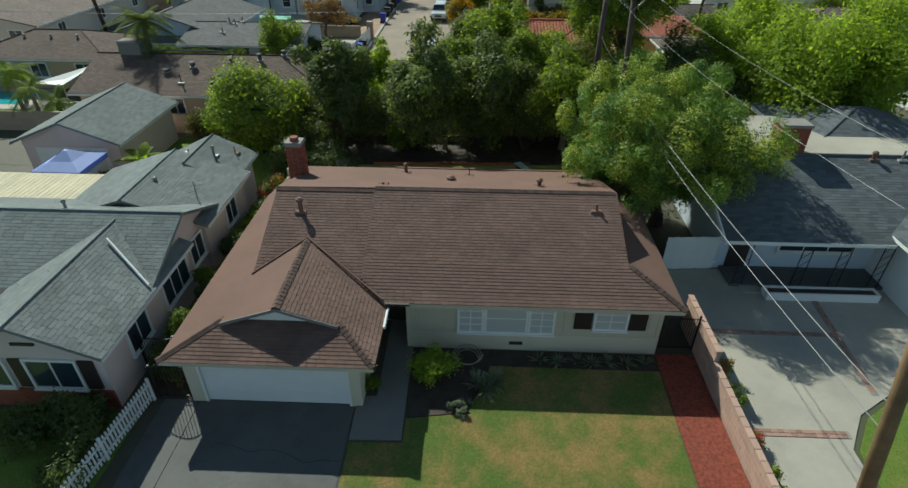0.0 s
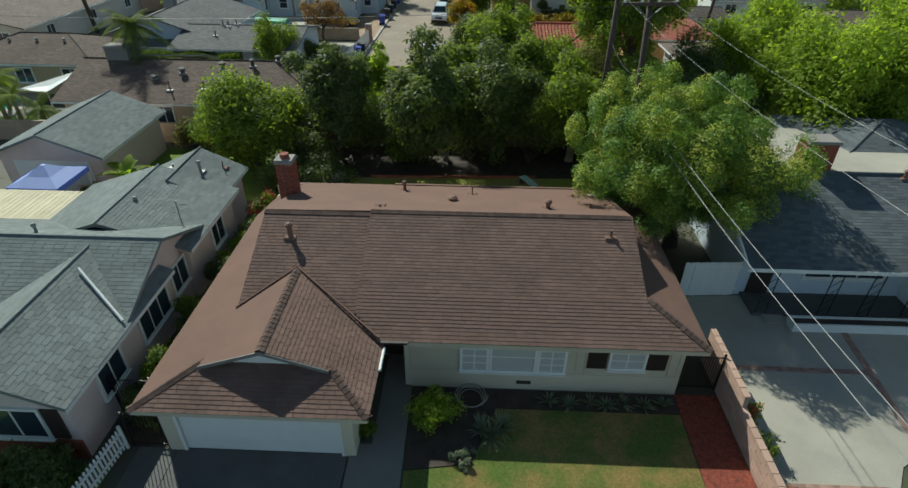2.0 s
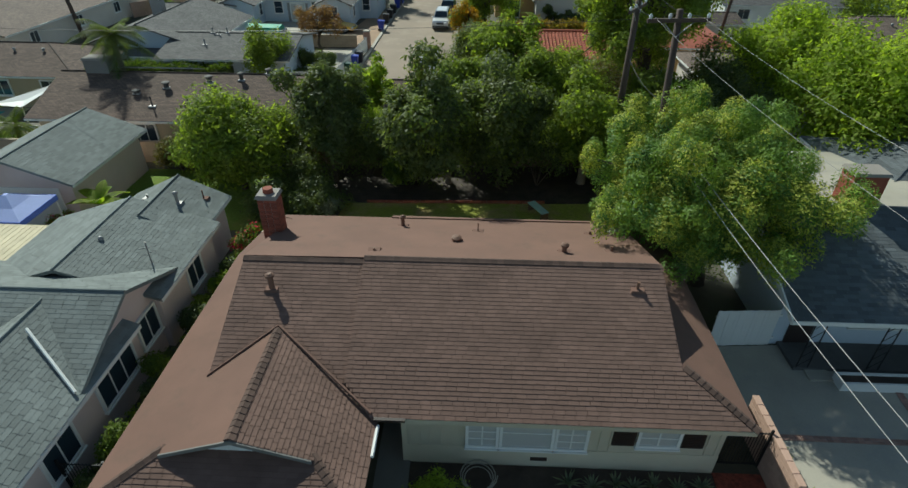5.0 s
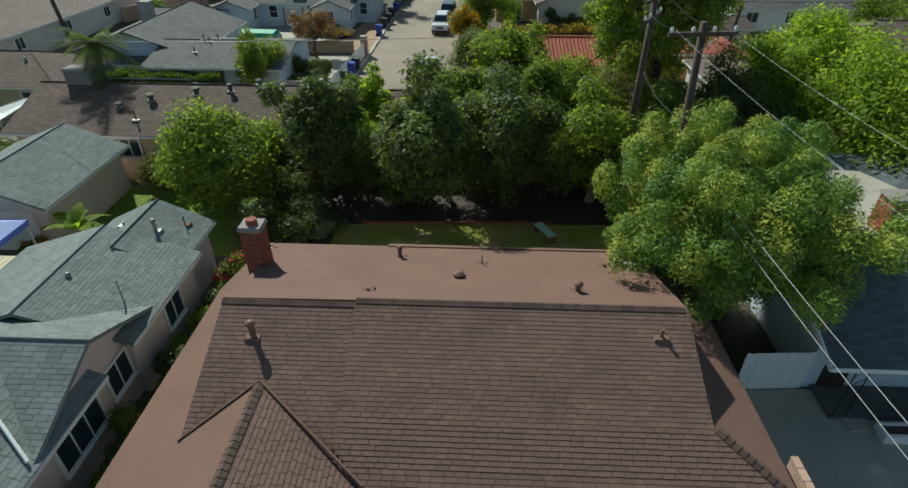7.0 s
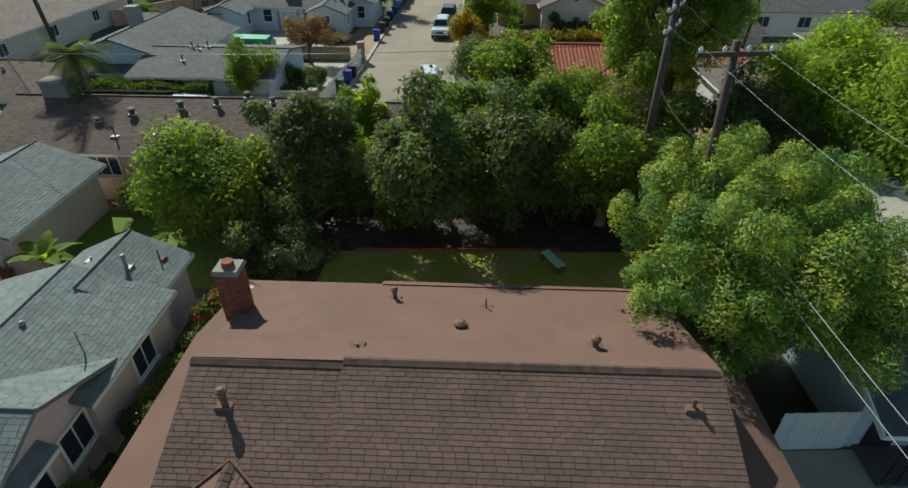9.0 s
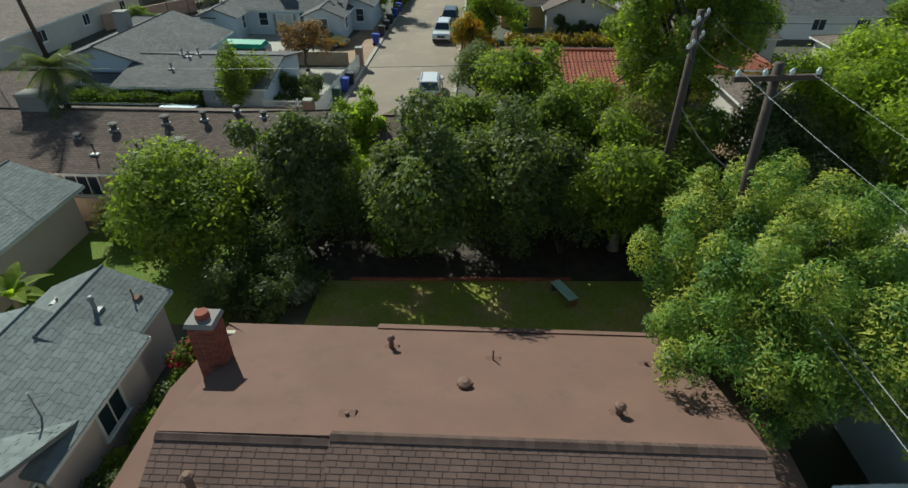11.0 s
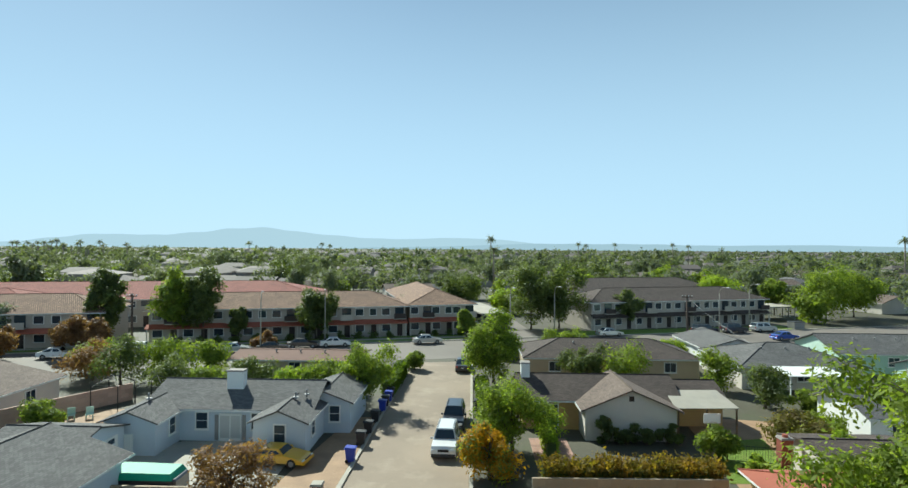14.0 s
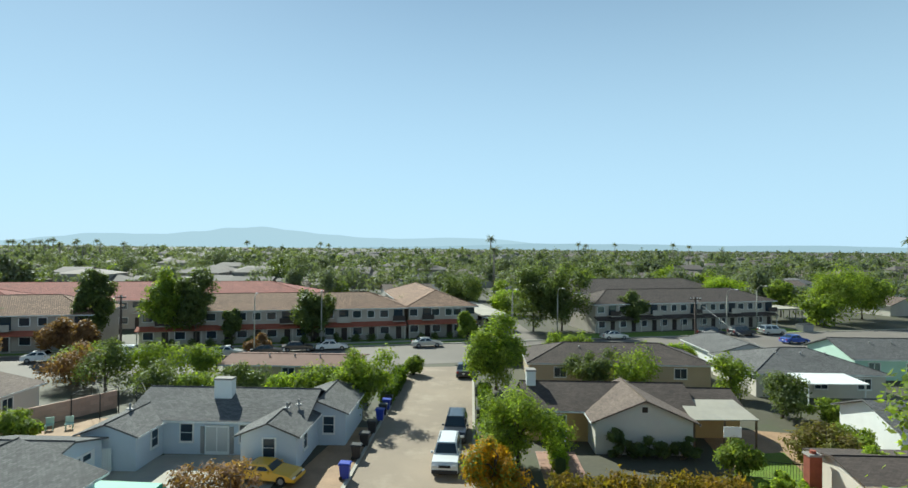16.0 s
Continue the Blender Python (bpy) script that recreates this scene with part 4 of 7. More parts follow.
# grey-roofed house beside the driveway
L = thing("house", "pale pink stucco house with weathered grey shingle roofs", "house")
wing(L, -26, 0.25, -11.45, 5.75, 2.62, 0.41, "x", "gg", 0.4, "pink", near="greyshingle")
wing(L, -15.9, -3.3, -11.3, 2.6, 2.58, 0.44, "y", "gg", 0.35, "pink", near="greyshingle")
wing(L, -17.5, 4.6, -11.2, 9.1, 2.58, 0.32, "y", "gg", 0.35, "pink", near="greyshingle")
wing(L, -15.4, 8.6, -11.6, 11.6, 2.5, 0.46, "y", "gg", 0.3, "pink", near="greyshingle")
part("brick_base", Geo().box(-16, -3.38, 0, -11.3, -3.3, 0.8), "brick", L, "dark red brick skirting")
part("valley_flashing", Geo().tube([(-13.2, 1.35, 3.72), (-11.15, -0.15, 2.76)], 0.05, 6), "white", L, "white valley flashing")
window(L, (-13.0, -3.3, 0.95), 0, 1.6, 1.15, (2, 1))
window(L, (-15.2, -3.3, 0.95), 0, 1.2, 1.15, (2, 1))
for x in (-14.35, -12.08):
    part("shutter", Geo().box(x, -3.36, 0.9, x + 0.5, -3.3, 2.15), "shutter", L, "dark shutter")
for y, w in ((-1.3, 1.2), (1.6, 1.9), (3.9, 1.1), (7.2, 1.1)):
    window(L, (-11.2 if y > 5 else (-11.3 if y < 2 else -11.45), y, 1.1), 90, w, 1.05, (3 if w > 1.5 else 2, 1))
part("gable_vent", Geo().box(-13.95, -3.36, 2.75, -13.2, -3.3, 2.85), "shutter", L)
vent_pipe((-12.75, 10.0, 3.14), 0.45, 0.07, "steel", label="galvanised roof vent with cap")
vent_pipe((-12.1, 11.0, 2.85), 0.4, 0.03, "rust", cap=False, label="thin dark roof pipe")
vent_pipe((-14.2, 10.3, 3.15), 0.2, 0.04, "steel", cap=False, label="short steel roof pipe")
vent_pipe((-13.9, 6.4, 3.3), 0.3, 0.06, "steel", label="galvanised roof vent beside grey flashing")
vent_pipe((-16.2, 3.6, 3.6), 0.35, 0.06, "steel", label="galvanised roof vent on grey shingles")
ant = thing("antenna", "thin bent television antenna on grey roof", "antenna", (-11.9, 5.9, 2.75))
part("mast", Geo().tube([(0, 0, -0.1), (0, 0, 1.1)], 0.025, 6), "steel", ant)
part("boom", Geo().tube([(-0.35, 0, 0.75), (0.3, 0.2, 0.85)], 0.012, 5).tube([(-0.2, -0.2, 0.6), (0.2, 0.15, 0.65)], 0.012, 5), "steel", ant)

G_ = thing("garage", "detached garage with grey shingle gable roof", "garage")
wing(G_, -25.1, 12.9, -19.6, 19.2, 2.5, 0.38, "y", "gg", 0.4, "pink", near="greyshingle")
part("garage_door", Geo().box(-24.4, 12.84, 0, -20.3, 12.9, 2.1), "white", G_, "white garage door")
pc = thing("patio_cover", "white slatted timber patio cover", "patio cover", (-21.0, 7.6, 0))
for k in range(26):
    part("slat", Geo().box(-3.2 + k * 0.25, -1.4, 2.42, -2.97 + k * 0.25, 1.4, 2.46), "yellowboard", pc)
for y in (-1.3, 0, 1.3):
    part("beam", Geo().box(-3.3, y - 0.05, 2.25, 3.3, y + 0.05, 2.42), "offwhite", pc)
for x in (-3.1, 3.1):
    part("post", Geo().box(x - 0.06, 1.24, 0, x + 0.06, 1.36, 2.25), "white", pc)
cn = thing("canopy", "blue pop-up canopy with sloping cloth top", "canopy", (-20.9, 10.6, 0))
C_ = lambda r, z: [(-r, -r, z), (r, -r, z), (r, r, z), (-r, r, z)]
part("cloth", Geo().loft([C_(1.25, 2.32), C_(0.62, 2.62), C_(0.1, 3.0)]), "palecloth", cn, "pale blue cloth top")
part("valance", Geo().loft([C_(1.27, 2.08), C_(1.27, 2.34), C_(1.24, 2.34), C_(1.24, 2.08)], False), "bluecloth", cn, "deep blue hanging edge")
for x in (-1.18, 1.18):
    for y in (-1.18, 1.18):
        part("leg", Geo().box(x - 0.03, y - 0.03, 0, x + 0.03, y + 0.03, 2.3), "white", cn)
tb = thing("patio_table", "round white patio table", "table", (-19.3, 9.2, 0))
part("tabletop", Geo().tube([(0, 0, 0.7), (0, 0, 0.75)], 0.6, 16), "white", tb)
part("pedestal", Geo().tube([(0, 0, 0), (0, 0, 0.7)], [0.25, 0.05], 8), "white", tb)

# slate-roofed house beyond the block wall
R_ = thing("house", "white house with slate grey shingle roof and porch", "house")
zS = lambda y: 2.42 + 0.39 * (y - 4.35)
slope = [(11.0, 4.35, zS(4.35)), (27.3, 4.35, zS(4.35)), (27.3, 9.1, zS(9.1)), (11.0, 9.1, zS(9.1))]
rs = part("roof", Geo().slab(slope, 0.12), "slateshingle", R_, "slate grey shingle roof")
shingled([(x, y, z + 0.003) for x, y, z in slope], "slateshingle", rs, exposure=0.16, tab=0.4, seed=31, butt=0.011)
part("ridge", Geo().tube([(11.0, 9.1, zS(9.1) + 0.01), (27.3, 9.1, zS(9.1) + 0.01)], 0.08, 6), "slateshingle", R_)
part("roof", Geo().slab([(11.0, 9.16, zS(9.1) - 0.05), (27.3, 9.16, zS(9.1) - 0.05), (27.3, 15.6, 3.75), (11.0, 15.6, 3.75)], 0.16), "concrete", R_, "flat white gravel roof")
part("wall", Geo().box(11.5, 5.8, 0, 27, 15.2, 2.8), "paleblue", R_)
part("gable", Geo().loft([[(11.5, 5.8, 2.8), (11.5, 15.2, 2.8), (11.5, 15.2, 3.55), (11.5, 9.1, 4.1)], [(11.65, 5.8, 2.8), (11.65, 15.2, 2.8), (11.65, 15.2, 3.55), (11.65, 9.1, 4.1)]]), "paleblue", R_)
part("bargeboard", Geo().slab([(10.97, 4.35, 2.44), (11.03, 4.35, 2.44), (11.03, 9.1, zS(9.1) + 0.02), (10.97, 9.1, zS(9.1) + 0.02)], 0.2), "white", R_)
part("fascia", Geo().box(11.0, 4.31, 2.26, 18.0, 4.35, 2.42), "white", R_)
wing(R_, 18.4, 2.6, 25, 8.0, 2.62, 0.36, "y", "hg", 0.4, "white", near="slateshingle")
part("porch_floor", Geo().box(11.8, 4.4, 0, 18.4, 5.8, 0.16), "oldconcrete", R_)
part("step", Geo().box(12.2, 3.9, 0, 13.0, 4.4, 0.09), "concrete", R_)
for x in (12.1, 14.6, 16.2, 17.9):
    post = part("porch_post", Geo().box(x - 0.22, 4.42, 0.16, x - 0.19, 4.45, 2.4).box(x + 0.19, 4.42, 0.16, x + 0.22, 4.45, 2.4), "iron", R_, "black wrought iron porch post")
    for k in range(5):
        part("scroll", Geo().tube([(x - 0.2, 4.435, 0.2 + k * 0.44), (x + 0.2, 4.435, 0.62 + k * 0.44)], 0.012, 5), "iron", post)
window(R_, (15.8, 5.8, 1.1), 0, 3.2, 1.0, (3, 1))
part("front_door", Geo().box(12.0, 5.74, 0.16, 12.9, 5.8, 2.15), "shutter", R_, "dark front door")
wing(R_, 17.4, 11.2, 24.4, 17.5, 3.62, 0.3, "y", "hh", 0.3, "offwhite", near="slateshingle", base=2.7)
brick_stack("chimney", "square red brick chimney on the slate roof", 14.6, 9.3, 15.9, 10.2, 3.9, 5.5, pot=False, far=True)
vent_pipe((20.2, 8.9, 4.2), 0.45, 0.05, "steel", cap=False, label="thin steel roof pipe")
vent_pipe((18.9, 8.9, 4.2), 0.3, 0.09, "rust", label="small brick-red roof vent")
planter = thing("planter", "long low white planter trough before the porch", "planter", (15.35, 3.75, 0))
part("trough", Geo().box(-2.35, -0.28, 0, 2.35, -0.2, 0.4).box(-2.35, 0.2, 0, 2.35, 0.28, 0.4).box(-2.35, -0.2, 0, -2.27, 0.2, 0.4).box(2.27, -0.2, 0, 2.35, 0.2, 0.4), "white", planter)
part("soil", Geo().box(-2.27, -0.2, 0, 2.27, 0.2, 0.32), "soil", planter)
strip_of_pavers("brick_strip", (9.5, 1.4, 0), (14.9, 1.35, 0), 0.24, 0.04, "pink brick strip across the concrete")
strip_of_pavers("brick_strip", (9.5, -3.45, 0), (12.8, -3.45, 0), 0.3, 0.04, "pink brick strip across the concrete")
strip_of_pavers("brick_strip", (15.05, 3.6, 0), (14.6, -1.7, 0), 0.26, 0.044, "pink brick strip along the concrete")

# ---- garden walls, fences and gates ----


def block_wall(name, label, a, b, h, mat="pinkblock", thick=0.15, cap=True, bw=0.4, bh=0.2):
    """A wall of separate blocks with a row of cap blocks."""
    a, b = Vector(a), Vector(b)
    n = (b - a).length
    base = tagged(new(name, mesh_of(Geo().box(0, -thick / 2 + 0.012, 0, n, thick / 2 - 0.012, h - 0.01), M["mortar"])), label, kind="structure")
    base.matrix_basis = pose(a.x, a.y, a.z, 0, 0, math.degrees(math.atan2(b.y - a.y, b.x - a.x)))
    nb, nr = max(1, round(n / bw)), max(1, round(h / bh))
    w = n / nb
    unit = mesh_of(Geo().box(0.006, -thick / 2, 0.006, w - 0.006, thick / 2, h / nr - 0.006), M[mat])
    half = mesh_of(Geo().box(0.006, -thick / 2, 0.006, w / 2 - 0.006, thick / 2, h / nr - 0.006), M[mat])
    for r in range(nr):
        if r % 2:
            for x in (0, n - w / 2):
                p = part("block", half, None, base)
                p.location = (x, 0, r * h / nr)
        for k in range(nb - (r % 2)):
            p = part("block", unit, None, base)
            p.location = ((k + 0.5 * (r % 2)) * w, 0, r * h / nr)
    if cap:
        unit = mesh_of(Geo().soft(0.004, -thick / 2 - 0.03, 0, w - 0.004, thick / 2 + 0.03, 0.07, 0.012), M[mat])
        for k in range(nb):
            p = part("cap_block", unit, None, base)
            p.location = (k * w, 0, h)
    return base


block_wall("block_wall", "pink block garden wall with flat caps", (8.93, -14, 0), (8.93, -1.4, 0), 1.05)
block_wall("block_wall", "taller pink block garden wall", (8.95, -1.4, 0), (8.96, 1.75, 0), 1.5)


def picket_fence(a, b, h, label, gap=0.14, mat="white", name="picket_fence", pw=0.075):
    a, b = Vector(a), Vector(b)
    n = (b - a).length
    f = thing(name, label, "fence", a, math.degrees(math.atan2(b.y - a.y, b.x - a.x)))
    unit = mesh_of(Geo().loft([[(0, -0.012, 0.05), (pw, -0.012, 0.05), (pw, -0.012, h - 0.06), (pw / 2, -0.012, h), (0, -0.012, h - 0.06)], [(0, 0.012, 0.05), (pw, 0.012, 0.05), (pw, 0.012, h - 0.06), (pw / 2, 0.012, h), (0, 0.012, h - 0.06)]]), M[mat])
    for k in range(int(n / gap)):
        p = part("picket", unit, None, f)
        p.location = (k * gap, -0.03, 0)
    for z in (0.25, h * 0.75):
        part("rail", Geo().box(0, -0.015, z, n, 0.025, z + 0.07), mat, f)
    for k in range(int(n / 2.4) + 1):
        part("post", Geo().soft(min(k * 2.4, n - 0.1), -0.05, 0, min(k * 2.4, n - 0.1) + 0.1, 0.05, h + 0.08, 0.02), mat, f)
    return f


picket_fence((-10.35, -2.9, 0), (-11.1, -9.5, 0), 0.95, "white picket fence along the side of a lawn")


def iron_fence(a, b, h, label, gap=0.12, name="iron_fence", arch=0.0, mat="iron"):
    a, b = Vector(a), Vector(b)
    n = (b - a).length
    f = thing(name, label, "fence" if "fence" in name else "gate", a, math.degrees(math.atan2(b.y - a.y, b.x - a.x)))
    top = lambda x: h + arch * math.sin(math.pi * x / n)
    for k in range(int(n / gap) + 1):
        x = k * gap
        part("bar", Geo().tube([(x, 0, 0.08), (x, 0, top(min(x, n)))], 0.012, 5), mat, f)
    part("rail", Geo().box(0, -0.02, 0.12, n, 0.02, 0.16), mat, f)
    part("rail", Geo().tube([(n * k / 8, 0, top(n * k / 8) - 0.06) for k in range(9)], 0.02, 6), mat, f)
    for x in (0, n):
        part("post", Geo().box(x - 0.03, -0.03, 0, x + 0.03, 0.03, h + 0.1), mat, f)
    return f


iron_fence((-10.2, -2.85, 0), (-9.05, -2.85, 0), 1.45, "black iron side gate with an arched top", name="iron_gate", arch=0.25)
iron_fence((-11.2, -1.6, 0), (-9.9, -1.6, 0), 1.6, "black iron fence across the side yard", gap=0.1)
iron_fence((7.5, 0.3, 0), (8.85, 0.3, 0), 1.6, "black iron gate beside the cream house", name="iron_gate", gap=0.09)


def board_fence(a, b, h, label, mat="wood", name="board_fence", bw=0.14):
    a, b = Vector(a), Vector(b)
    n = (b - a).length
    f = thing(name, label, "fence", a, math.degrees(math.atan2(b.y - a.y, b.x - a.x)))
    unit = mesh_of(Geo().box(0.003, -0.012, 0.03, bw - 0.003, 0.012, h), M[mat])
    rnd = random.Random(int(n * 10))
    for k in range(int(n / bw)):
        p = part("board", unit, None, f)
        p.location = (k * bw, rnd.uniform(-0.008, 0.008), rnd.uniform(-0.03, 0.01))
    for z in (0.3, h - 0.35):
        part("rail", Geo().box(0, 0.012, z, n, 0.06, z + 0.09), mat, f)
    return f


board_fence((9.1, 5.55, 0), (11.6, 5.75, 0), 1.75, "white painted board gate and fence", "white", "white_gate")
board_fence((-9.6, 20.6, 0), (13.0, 21.2, 0), 1.7, "weathered brown board fence behind the trees", bw=0.18)
board_fence((8.4, 10.2, 0), (8.6, 20.8, 0), 1.6, "weathered board fence along the back yard", bw=0.18)
block_wall("block_wall", "tan block wall behind the back yards", (-36, 20.2, 0), (-9.6, 20.5, 0), 1.3, "tanblock", bw=0.8, bh=0.4)
block_wall("block_wall", "tan block wall beside the narrow passage", (-8.35, 21.5, 0), (-7.2, 30.5, 0), 1.6, "tanblock", bw=0.8, bh=0.4)
edge = block_wall("garden_edging", "red brick edging of the back bed", (-5.8, 15.95, 0), (3.9, 16.35, 0), 0.18, "brick", 0.1, False, 0.3, 0.09)

# ---- houses along the street ----
b = thing("house", "long beige house with brown shingle roof", "house")
wing(b, -27.0, 21.4, -9.75, 29.7, 2.45, 0.33, "x", "gh", 0.5, "beige", "browncourse")
for x in (-24.8, -20.6, -17.2, -11.8):
    window(b, (x, 21.4, 1.0), 0, 1.7, 1.05, (3, 1))
for k in range(3):
    sp = thing("solar_panel", "dark solar panel on the brown roof", "solar panel", (-23.6 + k * 1.9, 27.0, 3.72), group="solar panels")
    sp.rotation_euler = (-0.31, 0, 0)
    part("frame", Geo().box(-0.92, -0.8, 0.08, 0.92, 0.8, 0.14), "steel", sp)
    part("cells", Geo().box(-0.88, -0.76, 0.14, 0.88, 0.76, 0.15), "glass", sp)
for x, y, r_, h_ in ((-17.2, 24.6, 0.2, 0.35), (-15.2, 24.9, 0.16, 0.4), (-13.6, 25.6, 0.16, 0.25), (-16.0, 23.2, 0.3, 0.12), (-15.3, 23.0, 0.2, 0.12), (-12.0, 25.2, 0.16, 0.25), (-19.8, 24.0, 0.2, 0.3), (-21.5, 23.4, 0.2, 0.15), (-17.8, 22.4, 0.07, 0.4), (-20, 22.2, 0.05, 0.5)):
    vent_pipe((x, y, 2.45 + 0.33 * (y - 20.9) + 0.02), h_, r_ * 0.8, "darksteel", label="dark weathered roof vent on brown shingles")
brick_stack("chimney", "broad pale stone chimney on the brown roof", -25.7, 25.3, -24.1, 26.3, 3.5, 4.75, brick_mat="walk", pot=False, far=True)
c = thing("garage", "small garage with brown shingle roof", "garage")
wing(c, -5.7, 24.5, -0.4, 30.2, 2.35, 0.28, "x", "gg", 0.3, "beige", "browncourse")
part("garage_door", Geo().box(-5.0, 30.2, 0, -1.0, 30.26, 2.1), "white", c)
vent_pipe((-2.9, 26.4, 3.05), 0.55, 0.11, "steel", label="white-capped vent on a brown garage")
vent_pipe((-0.9, 27.6, 3.1), 0.6, 0.05, "rust", cap=False, label="thin pipe on a brown garage")
c2 = thing("carport", "flat brown carport roof on posts", "carport")
part("roof", Geo().box(-0.1, 27.6, 2.35, 4.2, 31.6, 2.5), "roll", c2)
for x, y in ((0.1, 27.8), (4.0, 27.8), (0.1, 31.4), (4.0, 31.4)):
    part("post", Geo().box(x - 0.05, y - 0.05, 0, x + 0.05, y + 0.05, 2.35), "wood", c2)
rd = thing("house", "tan stucco house with red clay tile roof", "house")
wing(rd, 1.5, 36.3, 12, 44.4, 2.55, 0.24, "x", "hg", 0.5, "tan", "redtile")
wing(rd, 14.0, 40.5, 22, 48.6, 2.5, 0.27, "x", "hh", 0.5, "tan", "redtile")


def tile_rows(poly, parent, step=0.3, r=0.075):
    """Barrel tiles up a slope; poly: eave left, eave right, top right, top left."""
    a, b_, c_, d_ = [Vector(p) for p in poly]
    n = int((b_ - a).length / step)
    u, v = (b_ - a).normalized(), None
    v = (d_ - a) - u * (d_ - a).dot(u)
    length = v.length
    v.normalize()
    w = u.cross(v)
    if w.z < 0:
        w = -w
    sec = [(math.cos(math.pi * k / 4), math.sin(math.pi * k / 4)) for k in range(5)]
    unit = Geo()
    unit.loft([[tuple((u * p * r * s + w * q_ * r * s + v * t)) for p, q_ in sec] for t, s in ((0, 1.12), (0.4, 0.92))])
    me = mesh_of(unit, M["redtile"], True)
    ta, tb_ = (d_ - a).dot(u), (c_ - a).dot(u)
    made, rest = 0, Geo()
    for row in range(int(length / 0.4)):
        f = (row + 0.5) * 0.4 / length
        x0, x1 = ta * f, (b_ - a).length + (tb_ - (b_ - a).length) * f
        for k in range(n):
            x = k * step + step / 2
            if x0 + 0.05 < x < x1 - 0.05:
                at = a + u * x + v * row * 0.4 + w * 0.01
                if made < 280:
                    p = part("tile", me, None, parent)
                    p.location = at
                    made += 1
                else:
                    i = len(rest.v)
                    rest.v += [tuple(Vector(q_) + at) for q_ in unit.v]
                    rest.f += [tuple(i + j for j in f_) for f_ in unit.f]
    if rest.f:
        part("tiles", rest, "redtile", parent, kind="stuff", smooth=True)


er, hw = 2.55 + 0.24 * 4.55, 4.55
tile_rows([(1.0, 35.8, 2.56), (12.5, 35.8, 2.56), (12.5, 40.35, er + 0.01), (1.0 + hw, 40.35, er + 0.01)], rd)
part("ridge_tiles", Geo().tube([(1.0 + hw, 40.35, er + 0.05), (12.5, 40.35, er + 0.05)], 0.13, 8).tube([(1.0, 35.8, 2.6), (1.0 + hw, 40.35, er + 0.05)], 0.12, 8), "redtile", rd)
window(rd, (4.5, 36.3, 1.0), 0, 1.2, 1.0, (2, 1))
tn = thing("house", "low house with tan shingle hip roof", "house")
wing(tn, 16.8, 27.0, 26, 37.5, 2.7, 0.25, "y", "hh", 0.5, "offwhite", "tancourse")
window(tn, (16.8, 30, 1.0), -90, 1.4, 1.1, (2, 1))
gy = thing("house", "pale blue house with grey shingle gable roof", "house")
wing(gy, -33.2, 37.4, -23.6, 49.0, 2.6, 0.34, "y", "gg", 0.5, "paleblue", "greycourse")
wing(gy, -25.5, 34.1, -15.3, 42.8, 2.55, 0.2, "x", "gg", 0.4, "paleblue", "greycourse")
wing(gy, -31.5, 35.5, -25.6, 37.6, 2.3, 0.2, "x", "gg", 0.3, "paleblue", "greycourse")
window(gy, (-24.4, 37.3, 1.0), 0, 1.0, 1.0, (2, 1))
window(gy, (-27.2, 35.5, 1.0), 0, 0.9, 0.9, (2, 1))
window(gy, (-21.5, 34.1, 1.0), 0, 1.1, 1.1, (2, 2))
window(gy, (-30.0, 35.5, 0.9), 0, 1.8, 1.1, (3, 1))
for x, y in ((-22.6, 38.4), (-22.0, 38.1), (-21.4, 38.5), (-19.6, 38.4), (-22.5, 36.2)):
    vent_pipe((x, y, 2.5 + 0.2 * (y - 33.4)), 0.35, 0.06, "steel", label="galvanised roof vent on grey shingles")
brick_stack("chimney", "grey stone chimney on a grey roof", -30.6, 44.0, -29.6, 44.9, 3.4, 5.2, brick_mat="steel", pot=False, far=True)
gh = thing("house", "white house with grey roof, gabled wings and porch", "house")
wing(gh, -28.0, 59.2, -15.0, 66.5, 2.6, 0.36, "x", "gg", 0.45, "paleblue", "greycourse")
wing(gh, -29.3, 55.8, -25.4, 62.5, 2.5, 0.36, "y", "gg", 0.35, "paleblue", "greycourse")
wing(gh, -18.4, 56.4, -14.5, 62.5, 2.5, 0.4, "y", "gg", 0.35, "paleblue", "greycourse")
wing(gh, -16.6, 61.6, -12.3, 68.5, 2.6, 0.38, "y", "gg", 0.35, "paleblue", "greycourse")
window(gh, (-16.4, 56.4, 1.0), 0, 0.8, 1.25, (1, 2))
window(gh, (-23.6, 59.2, 1.0), 0, 0.9, 1.25, (1, 2))
window(gh, (-19.2, 59.2, 1.0), 0, 0.8, 1.25, (1, 2))
window(gh, (-13.6, 61.6, 1.0), 0, 0.8, 1.25, (1, 2))
window(gh, (-14.5, 58.3, 1.0), 90, 0.8, 1.2, (1, 2))
window(gh, (-25.4, 58.0, 1.0), 90, 0.8, 1.2, (1, 2))
dd = part("double_door", Geo().box(-22.2, 59.1, 0.05, -20.4, 59.2, 2.2), "white", gh, "white glazed double door")
for x in (-22.1, -21.25):
    part("pane", Geo().box(x, 59.08, 0.3, x + 0.75, 59.1, 2.05), "blind", dd)
for x in (-22.55, -20.35):
    part("shutter", Geo().box(x, 59.12, 0.1, x + 0.28, 59.2, 2.1), "steel", gh)
